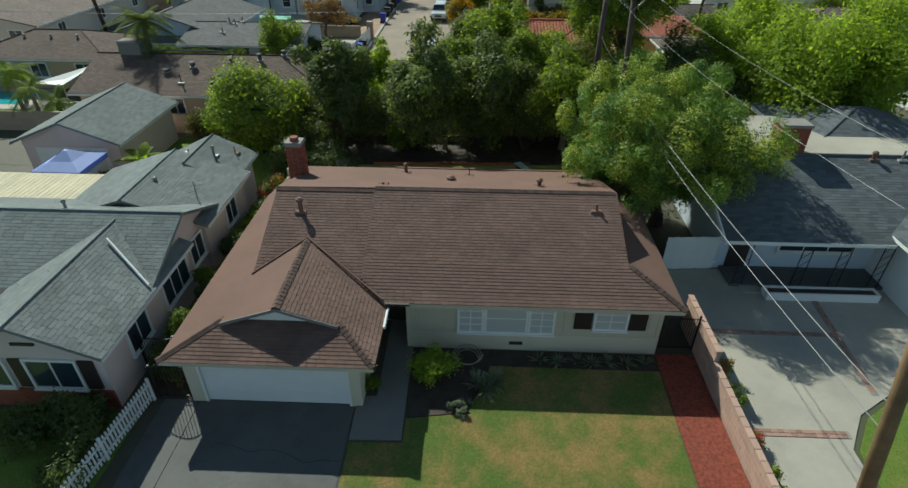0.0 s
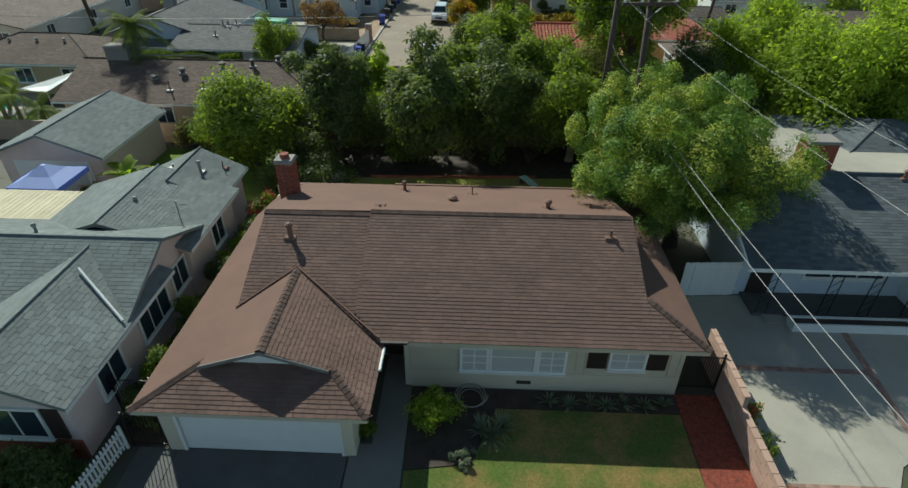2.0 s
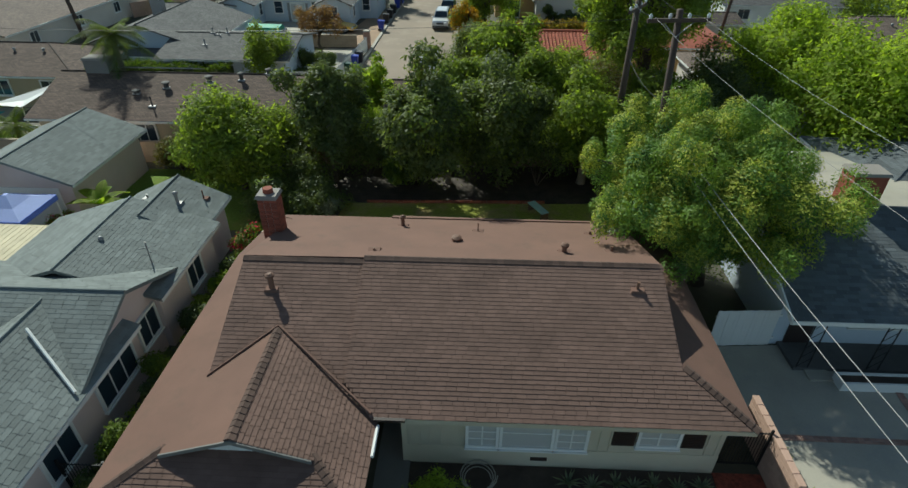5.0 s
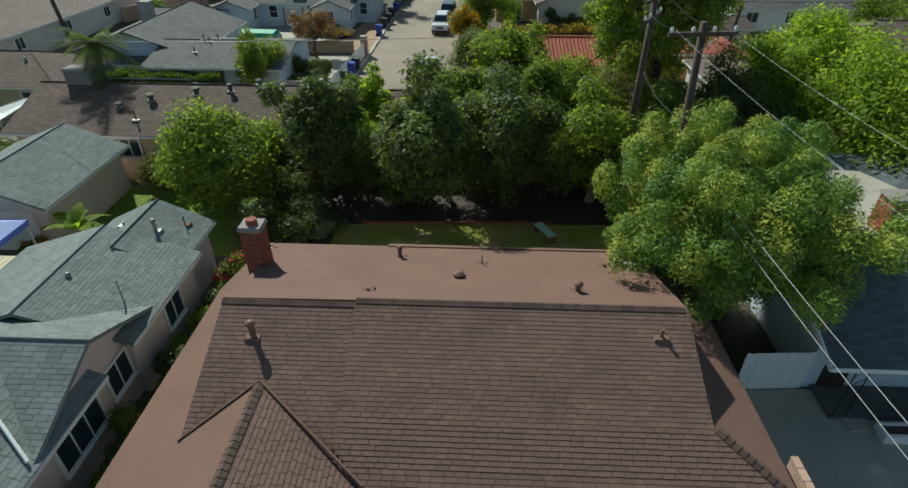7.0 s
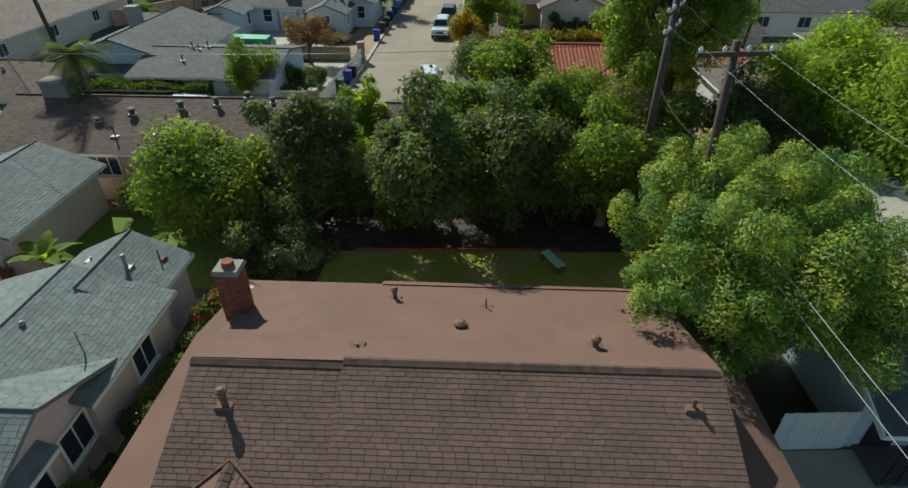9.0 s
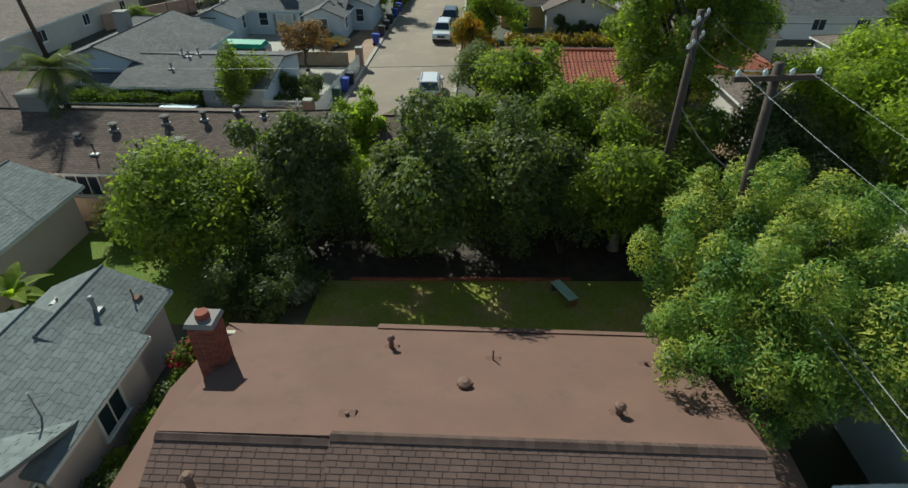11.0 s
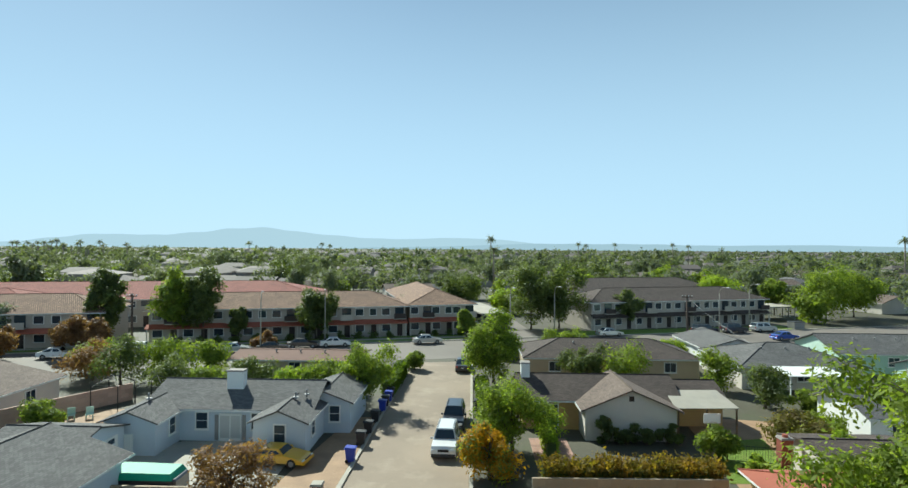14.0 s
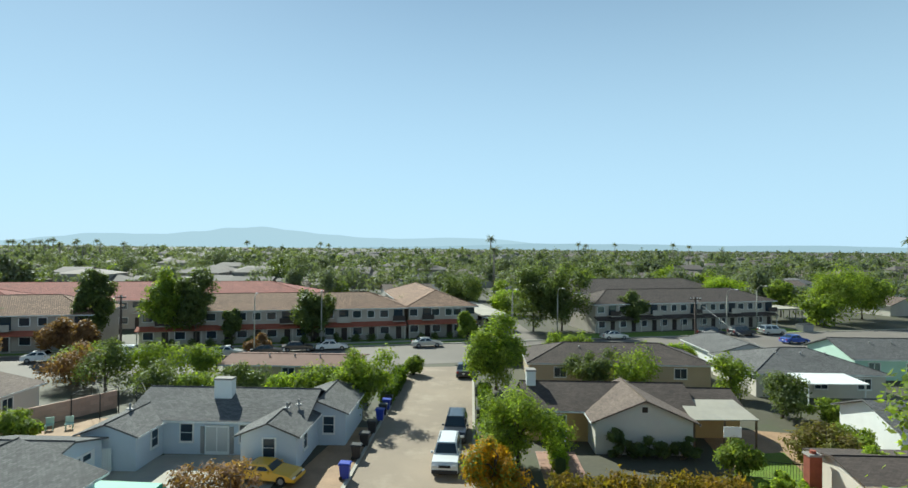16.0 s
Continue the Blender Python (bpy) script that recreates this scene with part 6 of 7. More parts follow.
sail = thing("shade_sail", "white cloth shade sail in a far yard", "shade sail", (-30.4, 25.2, 0))
for pts in (((-2.0, -0.9, 2.0), (0.7, -1.5, 2.1), (1.7, 1.3, 2.8)), ((-0.6, 0.5, 2.3), (1.7, 1.3, 2.8), (0.9, 2.2, 2.5))):
    mid = tuple(sum(c) / 3 - (0.15 if k == 2 else 0) for k, c in enumerate(zip(*pts)))
    g = Geo()
    for k in range(3):
        g.poly([pts[k], pts[(k + 1) % 3], mid]).poly([tuple(c - 0.02 * (m == 2) for m, c in enumerate(q)) for q in (pts[(k + 1) % 3], pts[k], mid)])
    part("cloth", g, "white", sail)
for x, y, z in ((-2.0, -0.9, 2.05), (0.7, -1.5, 2.15), (1.7, 1.3, 2.85), (0.9, 2.2, 2.55)):
    part("post", Geo().tube([(x, y, 0), (x, y, z)], 0.04, 6), "white", sail)

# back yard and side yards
tree((9.9, 9.6), 8.1, 5.3, "leafpine", "large spreading evergreen tree with tufted bright foliage", seed=5, n=360, leaves=150000, size=0.075, low=0.2, ry=5.2, lean=(-0.8, -0.2), trunk=0.28, clump=0.12, limbs=16, narrow=0.3, tuft=True, extra=("leafpinelit", 0.4), rise=1.3)
tree((-13.0, 17.2), 5.3, 3.1, "leaf", "rounded leafy tree in the back yard", seed=6, n=36, leaves=22000, size=0.125, low=0.1, extra=("leafbright", 0.15))
tree((-8.1, 18.4), 7.3, 2.3, "leafdark", "slender dark-leaved tree with bare twigs", seed=7, n=34, leaves=19000, size=0.125, low=0.18, twigs=60)
tree((-1.5, 18.5), 7.7, 2.4, "leafdark", "dark-leaved tree with a pale leaning trunk", "palebark", seed=8, n=34, leaves=21000, size=0.125, low=0.16, lean=(-1.2, -2.2), extra=("leaf", 0.2))
tree((1.4, 18.1), 7.4, 2.6, "leafdark", "dense dark-leaved back yard tree", seed=9, n=40, leaves=26000, size=0.115, low=0.12, extra=("leaf", 0.15))
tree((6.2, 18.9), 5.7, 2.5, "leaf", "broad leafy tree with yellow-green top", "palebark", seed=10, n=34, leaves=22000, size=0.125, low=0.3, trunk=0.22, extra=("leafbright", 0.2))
tree((-4.7, 19.9), 3.4, 1.3, "leafdark", "narrow dark-leaved tree by the fence", seed=12, n=22, leaves=11000, size=0.125, low=0.15)
tree((-0.6, 22.6), 6.4, 2.1, "leaf", "leafy tree behind the fence with bare branches", seed=13, n=30, leaves=17000, size=0.125, low=0.2, twigs=90, extra=("leafbright", 0.15))
tree((3.4, 23.6), 6.8, 2.5, "leaf", "leafy tree with dry twigs behind the fence", seed=14, n=34, leaves=19000, size=0.125, low=0.2, twigs=70, extra=("leafbright", 0.2))
tree((7.2, 22.8), 6.0, 2.6, "leafdry", "half-dry tangled tree with brown twigs", seed=15, n=30, leaves=13000, size=0.09, low=0.15, twigs=260, extra=("leaf", 0.5))
tree((10.6, 23.0), 5.4, 2.4, "leaf", "leafy overgrown tree with dry twigs", seed=16, n=28, leaves=14000, size=0.125, low=0.12, twigs=150, extra=("leafbright", 0.2))
tree((14.5, 21.8), 4.8, 2.6, "leafdark", "dark overgrown tree beside a power pole", seed=17, n=28, leaves=14000, size=0.125, low=0.08, twigs=40)
tree((12.4, 28.6), 15.2, 4.9, "leaf", "very tall spreading tree with dark trunk and limbs", seed=18, n=170, leaves=70000, size=0.11, low=0.2, lean=(-1.5, 0.5), trunk=0.34, clump=0.14, limbs=24, extra=("leafbright", 0.12), twigs=160, cone=0.55)
tree((15.6, 25.4), 6.0, 2.7, "leafdark", "dark leafy tree before the tan roof", seed=28, n=30, leaves=14000, size=0.11, low=0.08, twigs=30)
tree((20.3, 26.6), 9.6, 4.6, "leafbright", "tall bright green feathery tree", seed=19, n=60, leaves=34000, size=0.13, low=0.08, clump=0.26, trunk=0.22)
tree((21.6, 18.6), 9.2, 4.8, "leafbright", "large leafy tree beside the slate-roofed house", seed=20, n=60, leaves=36000, size=0.13, low=0.1, clump=0.26, trunk=0.25, extra=("leafbright", 0.3))
tree((28.5, 23.5), 9.0, 5.0, "leafbright", "broad bright green tree behind the slate-roofed house", seed=21, n=50, leaves=26000, size=0.15, low=0.1, clump=0.28)
tree((16.6, 21.6), 5.2, 2.4, "leafdark", "dark bushy tree behind the house", seed=22, n=26, leaves=12000, size=0.11, low=0.05)
tree((-7.0, 26.8), 4.9, 1.3, "leafbright", "slender young tree with light green leaves", seed=23, n=24, leaves=7000, size=0.125, low=0.2, clump=0.4)
tree((-6.9, 22.6), 3.6, 1.4, "leafbright", "yellow-green bush in the passage", seed=24, n=16, leaves=7000, size=0.09, low=0.05)
tree((2.3, 26.0), 7.6, 2.7, "leaf", "open leafy tree over the brown carport", seed=25, n=34, leaves=15000, size=0.12, low=0.35, extra=("leafbright", 0.3), twigs=40)
tree((5.6, 27.0), 5.4, 2.3, "leaf", "leafy tree beside the carport", seed=26, n=26, leaves=12000, size=0.11, low=0.2, extra=("leafbright", 0.3))
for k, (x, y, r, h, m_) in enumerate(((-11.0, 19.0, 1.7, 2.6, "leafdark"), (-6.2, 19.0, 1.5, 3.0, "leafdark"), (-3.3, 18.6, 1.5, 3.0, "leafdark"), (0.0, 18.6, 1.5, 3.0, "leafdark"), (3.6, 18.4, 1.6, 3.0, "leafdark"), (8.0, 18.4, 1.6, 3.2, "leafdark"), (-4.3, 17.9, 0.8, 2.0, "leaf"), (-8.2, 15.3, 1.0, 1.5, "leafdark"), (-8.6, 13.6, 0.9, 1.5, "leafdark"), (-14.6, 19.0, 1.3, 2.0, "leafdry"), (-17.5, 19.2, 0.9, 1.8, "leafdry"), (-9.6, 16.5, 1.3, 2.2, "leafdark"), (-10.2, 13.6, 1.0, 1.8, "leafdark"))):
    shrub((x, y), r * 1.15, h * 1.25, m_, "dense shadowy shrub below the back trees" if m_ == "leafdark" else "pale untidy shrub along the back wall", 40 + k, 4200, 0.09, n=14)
shrub((-7.8, 14.1), 0.7, 1.4, "leafgrey", "grey-leaved shrub at the lawn's edge", 60, 2500, 0.06)
shrub((-10.0, 9.9), 0.75, 2.3, "leaf", "magenta bougainvillea shrub beside the chimney", 61, 2600, 0.07, flower="petal", name="bougainvillea")
shrub((-20.2, 12.2), 0.8, 1.0, "leaf", "red-flowered bush before the garage", 62, 1800, 0.07, flower="petal", name="flower_bush")
for k in range(14):
    shrub((-10.3 + 0.2 * math.sin(k * 2), -1.9 + k * 0.85), 0.62, 1.35 + 0.45 * math.sin(k * 1.7), ("leafdark", "leaf", "leafdark", "leafbright")[k % 4], "leafy shrub in the narrow side yard", 70 + k, 2600, 0.07)
palm((-18.2, 12.6), 1.5, 1.7, "banana plant with broad bright leaves", 3, 12, "leafbright", 0.7, 0.14, "banana_plant", True)
palm((-24.5, 27.4), 6.0, 2.9, "feathery palm behind the long brown roof", 4, 26, "leafdark", 0.9, 0.2)
for k, (x, y, h) in enumerate(((-30.6, 21.6, 2.6), (-32.8, 23.0, 3.4), (-29.4, 22.2, 1.6), (-34.6, 25.6, 2.8))):
    palm((x, y), h, 1.7, "feathery palm beside the pool yard", 30 + k, 16, "leaf", 0.9, 0.13)
patch("pool_deck", [(-42, 24.2), (-33.6, 24.2), (-33.6, 29.0), (-42, 29.0)], 0.03, "concrete", "pale concrete pool deck")
patch("pool", [(-41, 25.2), (-35.0, 25.2), (-35.0, 28.2), (-41, 28.2)], 0.036, "poolwater", "turquoise swimming pool water", skirt=0.02)
patch("pool_lawn", [(-38, 21.0), (-27.6, 21.0), (-27.6, 24.1), (-38, 24.1)], 0.025, "freshlawn", "green lawn beside the pool")
yt = thing("patio_table", "white garden table beside the palms", "table", (-30.0, 23.4, 0.03))
part("tabletop", Geo().soft(-0.8, -0.45, 0.7, 0.8, 0.45, 0.75, 0.02), "white", yt)
for x in (-0.65, 0.65):
    for y in (-0.35, 0.35):
        part("leg", Geo().box(x - 0.03, y - 0.03, 0, x + 0.03, y + 0.03, 0.7), "white", yt)
# front yard
shrub((-0.95, -1.55), 0.66, 1.3, "leafbright", "rounded clipped shrub by the walk", 80, 6500, 0.045, n=22)
for k, (x, y) in enumerate(((1.0, -2.1), (0.7, -1.9), (1.3, -1.8))):
    spiky((x, y), 0.5, 0.9, "spiky grey-green clump of long leaves", "leafgrey", 36, 90 + k, "grass_clump")
for k, x in enumerate((3.0, 3.7, 4.4, 4.9, 5.5, 6.2, 6.9)):
    spiky((x, -0.55 - 0.1 * (k % 2)), 0.42, 0.5, "spiky agave below the front window", "leafgrey", 22, 100 + k)
shrub((0.2, -3.0), 0.5, 0.35, "leafgrey", "low grey groundcover at the lawn corner", 111, 900, 0.05)
shrub((-2.95, -2.2), 0.3, 0.8, "leaf", "small shrub beside the garage corner", 112, 1200, 0.05)
for k, (x, y) in enumerate(((-12.0, -4.3), (-13.3, -4.6), (-11.4, -5.6))):
    shrub((x, y), 1.0, 1.3, "leafdark", "dark shrub before the pink house", 115 + k, 4200, 0.07, n=14)
tree((-14.6, -5.6), 2.6, 1.0, "leafbright", "small pruned tree with pale knotted branches", "palebark", seed=27, n=9, leaves=1300, size=0.07, low=0.4, trunk=0.12, clump=0.25)
for k, y in enumerate((-5.4, -4.0, -2.3, -0.9, 0.4)):
    shrub((9.4, y), 0.38, 0.8, "leaf", "rose bush with few pink flowers by the wall", 120 + k, 900, 0.05, flower="petal" if k % 2 else None, name="rose_bush")
hose = thing("garden_hose", "coiled pale garden hose by the house wall", "hose", (0.35, -0.55, 0.05))
part("coil", Geo().tube([(math.cos(a) * (0.38 + 0.01 * a), math.sin(a) * (0.38 + 0.01 * a), 0.03 + 0.012 * a) for a in [k * 0.4 for k in range(48)]], 0.018, 5), "concrete", hose, smooth=True)
ring = thing("fire_ring", "round pale concrete ring planter", "planter", (-4.2, 11.9, 0.03))
part("ring", Geo().loft([[(math.cos(a) * q, math.sin(a) * q, z) for a in [2 * math.pi * k / 24 for k in range(24)]] for q, z in ((0.62, 0), (0.66, 0.42), (0.6, 0.48), (0.44, 0.46), (0.42, 0.1))], True), "concrete", ring, smooth=True)
bench = thing("garden_bench", "pale green slatted bench on the back lawn", "bench", (3.4, 15.1, 0.03), -62)
for k in range(4):
    part("slat", Geo().box(-0.7, -0.22 + k * 0.12, 0.42, 0.7, -0.13 + k * 0.12, 0.45), "mint", bench)
for x in (-0.6, 0.6):
    part("leg", Geo().box(x - 0.04, -0.2, 0, x + 0.04, 0.24, 0.42), "wood", bench)

# along the street
tree((-17.1, 34.6), 4.6, 1.9, "leaf", "round-topped tree behind the brick wall", seed=30, n=24, leaves=9000, size=0.11, low=0.35)
for k, (x, y, r, h) in enumerate(((-14.4, 38.2, 1.1, 2.6), (-13.2, 36.6, 1.0, 1.6), (-14.8, 36.4, 0.8, 1.4), (-13.2, 40.0, 1.1, 1.9), (-19.0, 35.6, 0.7, 1.3))):
    shrub((x, y), r, h, "leafdark", "dark clipped shrub beside the pale blue house", 130 + k, 2600, 0.1)
tree((-15.7, 46.4), 4.1, 2.7, "leafred", "russet sparse-leaved tree by the wall", seed=31, n=30, leaves=4200, size=0.12, low=0.35, twigs=160, limbs=14)
hedge_row((-30, 33.4), (-19.5, 33.5), 1.4, 2.1, "hedge", "tall clipped dark green hedge", 11000, 0.1, 3)
tree((-0.4, 38.2), 4.6, 2.1, "leafdark", "low spreading pine beside the street", seed=32, n=26, leaves=11000, size=0.13, low=0.25, narrow=0.2, tuft=True, limbs=12)
shrub((-1.6, 36.3), 0.75, 1.5, "leafbright", "round clipped shrub beside the street", 140, 3000, 0.07)
shrub((0.6, 36.4), 0.8, 1.3, "leaf", "clipped shrub beside the street", 141, 3000, 0.07)
shrub((1.2, 43.0), 1.0, 1.6, "leafbright", "light green shrub by the red-roofed house", 142, 3000, 0.09)
tree((-1.0, 53.4), 3.7, 2.0, "leaforange", "orange-leaved bushy tree at the kerb", seed=33, n=22, leaves=7000, size=0.12, low=0.05, extra=("leaf", 0.3))
tree((0.8, 57.8), 5.2, 2.7, "leaf", "leafy light green street tree", seed=34, n=28, leaves=10000, size=0.13, low=0.2, extra=("leafbright", 0.3))
tree((0.2, 79.5), 8.2, 3.2, "leaf", "tall leafy tree at the street corner", seed=35, n=30, leaves=11000, size=0.17, low=0.08, extra=("leafbright", 0.25))
tree((-12.6, 69.3), 6.2, 2.6, "leaf", "leafy tree beside the white house", seed=36, n=26, leaves=9000, size=0.15, low=0.12)
hedge_row((-0.9, 61.5), (-1.2, 76), 1.1, 1.6, "hedge", "long clipped hedge along the street", 7000, 0.13, 5)
hedge_row((-10.9, 72.5), (-10.7, 84), 1.2, 1.5, "hedge", "clipped hedge beside the bins", 4500, 0.14, 6)
tree((10.4, 79.8), 4.6, 2.2, "leafdark", "rounded tree before the brown hip roof", seed=37, n=24, leaves=7000, size=0.15, low=0.1)
hedge_row((2.2, 51.2), (13.6, 51.6), 1.5, 1.7, "ginger", "golden-brown ragged hedge by the wall", 9000, 0.14, 7, 0.25)
hedge_row((3.6, 56.4), (3.8, 61.5), 0.9, 1.3, "leafbright", "small bright hedge by the brick path", 2200, 0.1, 8)
for k, (x, r, h) in enumerate(((8.4, 1.0, 2.3), (10.0, 1.3, 1.3), (11.5, 1.2, 1.2), (13.0, 1.2, 1.9))):
    shrub((x, 60.1), r, h, "leafdark", "dark climbing shrub against the cream gable", 150 + k, 2600, 0.12, ry=0.6)
brick_path = tagged(new("brick_path", mesh_of(Geo().box(2.4, 55.5, -0.02, 5.4, 61.2, 0.03), M["mortar"])), "pink paved path to the cream house", kind="structure")
unit = mesh_of(Geo().box(0.01, 0.01, 0, 0.49, 0.49, 0.05), M["paver"])
for i in range(6):
    for j in range(11):
        p = part("paver", unit, None, brick_path)
        p.location = (2.4 + i * 0.5, 55.6 + j * 0.5, 0)
for k, (x, y, h, r, m_) in enumerate(((11.5, 92, 4.6, 2.2, "leaf"), (14.9, 79.6, 4.8, 2.6, "leaf"), (26.3, 71.0, 4.2, 1.9, "leafdark"), (24.6, 77.5, 4.4, 1.9, "leaf"), (22.5, 58.5, 3.4, 2.2, "leafdry"), (25.5, 60.5, 2.4, 2.0, "leaf"), (15.8, 57.0, 2.4, 1.2, "leaf"), (17.6, 54.2, 1.2, 1.6, "leafbright"), (30.0, 70.0, 2.0, 2.0, "leaf"), (40.5, 68.5, 3.5, 2.6, "leaf"), (44, 60, 4.0, 2.6, "leaf"), (-38, 61, 2.2, 1.5, "leaf"), (-33, 72, 3.6, 2.4, "leafdark"), (-29.5, 72.6, 3.0, 2.0, "leaf"), (-25.0, 73.0, 3.6, 2.2, "leafdark"), (-21.5, 72.4, 3.0, 2.0, "leafbright"), (-18.0, 73.0, 3.6, 2.0, "leaf"), (-15.4, 73.6, 3.4, 2.0, "leafbright"), (-41.0, 76, 5.0, 3.0, "leafdark"), (-37.0, 78, 5.0, 2.6, "leaf"), (-45.5, 78, 4.5, 2.8, "leafred"), (-32.5, 79, 4.5, 2.2, "leaf"), (-48, 82.5, 3.6, 3.2, "leaf"), (2.8, 94.0, 2.6, 2.2, "leafgrey"), (10.0, 96, 3.4, 2.5, "leaf"), (22.5, 95, 2.6, 3.0, "leaf"), (-9.5, 86, 2.0, 1.2, "leaf"), (26.0, 96.5, 2.4, 2.0, "leafbright"), (58, 70, 5.0, 3.0, "leaf"), (52, 64, 5.5, 3.0, "leaf"), (47, 52, 6.0, 3.6, "leaf"), (55, 45, 7.0, 4, "leafbright"))):
    tree((x, y), h, r, m_, {"leafred": "russet-leaved garden tree among houses", "leafdry": "dry untidy garden tree", "leafgrey": "grey-green rounded garden bush"}.get(m_, "bushy green garden tree among the houses"), seed=200 + k, n=18, leaves=4200, size=0.16, low=0.05, limbs=3, clump=0.4)
tree((23.0, 54.7), 3.2, 0.7, "leafbright", "small conical bright evergreen", seed=260, n=14, leaves=3000, size=0.125, low=0.02, clump=0.5, limbs=3)
for k, (x, y, h) in enumerate(((57.5, 90, 5.5), (54, 83, 4.0), (61, 78, 5.0))):
    palm((x, y), h, 2.6, "feathery palm among grey-roofed houses", 20 + k, 18, "leaf", 0.9, 0.18)
# before the apartments
for k, (x, y, h, r, m_, lo) in enumerate(((-59.0, 100.3, 11.5, 2.9, "leafdark", 0.12), (-48.8, 101.8, 11.6, 3.4, "leaf", 0.2), (-44.8, 102.8, 12.4, 3.4, "leafdark", 0.2), (-28.2, 107.6, 8.4, 3.2, "leafdark", 0.2), (-39.5, 103.8, 5.4, 1.4, "leafdark", 0.3), (9.0, 122.5, 12.0, 5.4, "leafdark", 0.1), (14.5, 124.0, 12.2, 5.2, "leafdark", 0.1), (28.0, 124.5, 7.2, 2.8, "leafdark", 0.35), (76, 142, 12.5, 7.0, "leaf", 0.1), (86, 148, 10.5, 6, "leaf", 0.1), (69, 150, 9.0, 3, "leaf", 0.2), (-3.2, 111.4, 4.4, 1.8, "leaf", 0.3), (-72.0, 96.5, 6.5, 3.0, "leafgrey", 0.2), (-57.0, 92.0, 5.2, 4.2, "leafred", 0.2), (-66.5, 86, 4.6, 4.4, "leafred", 0.05), (-33.0, 98.3, 2.2, 1.8, "leafred", 0.05), (60, 160, 9, 5, "leafbright", 0.1), (-14.5, 128, 6, 3, "leafgrey", 0.1), (-5, 150, 9, 5, "leafdark", 0.05), (6, 148, 6, 4, "leafbright", 0.05))):
    tree((x, y), h, r, m_, {"leafred": "russet-leaved street tree by the kerb", "leafgrey": "grey-green street tree by the apartments"}.get(m_, "tall green street tree by the apartments"), seed=300 + k, n=44, leaves=11000, size=0.26, low=lo, limbs=3, clump=0.3)
for k in range(14):
    shrub((-50 + k * 2.6, 100.0 + k * 0.75), 0.8, 1.2, "leafdark", "dark clipped shrub before the apartments", 330 + k, 500, 0.16)
for k in range(5):
    shrub((-11 + k * 2.3, 112.0 + k * 0.6), 0.7, 1.1, "leafdark", "dark clipped shrub before the apartments", 350 + k, 500, 0.16)


# ---- street furniture ----
def street_lamp(at, rz=0.0, h=8.6):
    t = thing("street_lamp", "tall grey street lamp with a curved arm", "street lamp", (*at, 0), rz, "street lamps")
    part("pole", Geo().tube([(0, 0, 0), (0, 0, h * 0.86)], [0.13, 0.08], 8), "concrete", t, smooth=True)
    part("arm", Geo().tube([(0, 0, h * 0.86), (0, -0.25, h * 0.95), (0, -0.9, h), (0, -2.0, h)], [0.07, 0.06, 0.05, 0.045], 6), "concrete", t, smooth=True)
    part("head", Geo().soft(-0.16, -2.75, h - 0.06, 0.16, -1.95, h + 0.1, 0.05), "steel", t)
    return t


for x, y in ((-33.0, 96.0), (-61.0, 101.0), (-26.2, 106.0), (4.4, 113.5), (12.6, 117.0), (42.6, 118.6), (53.0, 129.0), (-80, 84.0), (88, 131)):
    street_lamp((x, y), 15 if y > 98 else 195)


def power_pole(base, top, label, arm=2.4, arm_rz=0.0, mat="darkwood", r=0.15, arms=1, drums=2):
    t = thing("utility_pole", label, "utility pole", base)
    d = Vector(top) - Vector(base)
    part("pole", Geo().tube([(0, 0, -0.1), d * 0.5, d], [r * 1.15, r, r * 0.8], 10), mat, t, smooth=True)
    for k in range(arms):
        ca = part("crossarm", Geo().box(-arm / 2, -0.06, -0.07, arm / 2, 0.06, 0.07), mat, t)
        ca.matrix_basis = pose(*(d - Vector((0, 0.12, 0.35 + k * 0.8))), 0, 0, arm_rz)
        for j in range(4):
            part("insulator", Geo().tube([(-arm / 2 + 0.1 + j * (arm - 0.2) / 3, 0, 0.07), (-arm / 2 + 0.1 + j * (arm - 0.2) / 3, 0, 0.16), (-arm / 2 + 0.1 + j * (arm - 0.2) / 3, 0, 0.24)], [0.05, 0.07, 0.03], 8), "white", ca)
        part("brace", Geo().tube([(-arm * 0.25, -0.02, -0.05), (0, 0.02, -0.6)], 0.02, 5), "steel", ca)
        part("brace", Geo().tube([(arm * 0.25, -0.02, -0.05), (0, 0.02, -0.6)], 0.02, 5), "steel", ca)
    return t


power_pole((8.0, 11.9, 0), (7.3, 11.4, 11.0), "dark wooden utility pole rising through the tree", arm_rz=8)
power_pole((7.6, 18.5, 0), (7.6, 18.4, 10.9), "weathered wooden utility pole beside the tall tree", arm=2.6, arm_rz=60, r=0.17, arms=2)
power_pole((9.75, -8.2, 0), (7.9, -7.85, 11.1), "leaning sunlit wooden utility pole by the street", mat="polewood", r=0.16, arms=0)
power_pole((30.3, 101.0, 0), (30.1, 101.0, 8.6), "dark wooden utility pole by the cross street", arm=1.6, r=0.17)
power_pole((-51.2, 94.5, 0), (-51.2, 94.5, 8.5), "dark wooden utility pole near the apartments", arm=1.6, r=0.17)
power_pole((-41.8, 49.5, 0), (-42.8, 49.5, 9.0), "dark leaning utility pole behind the grey house", arm=1.6, r=0.2)
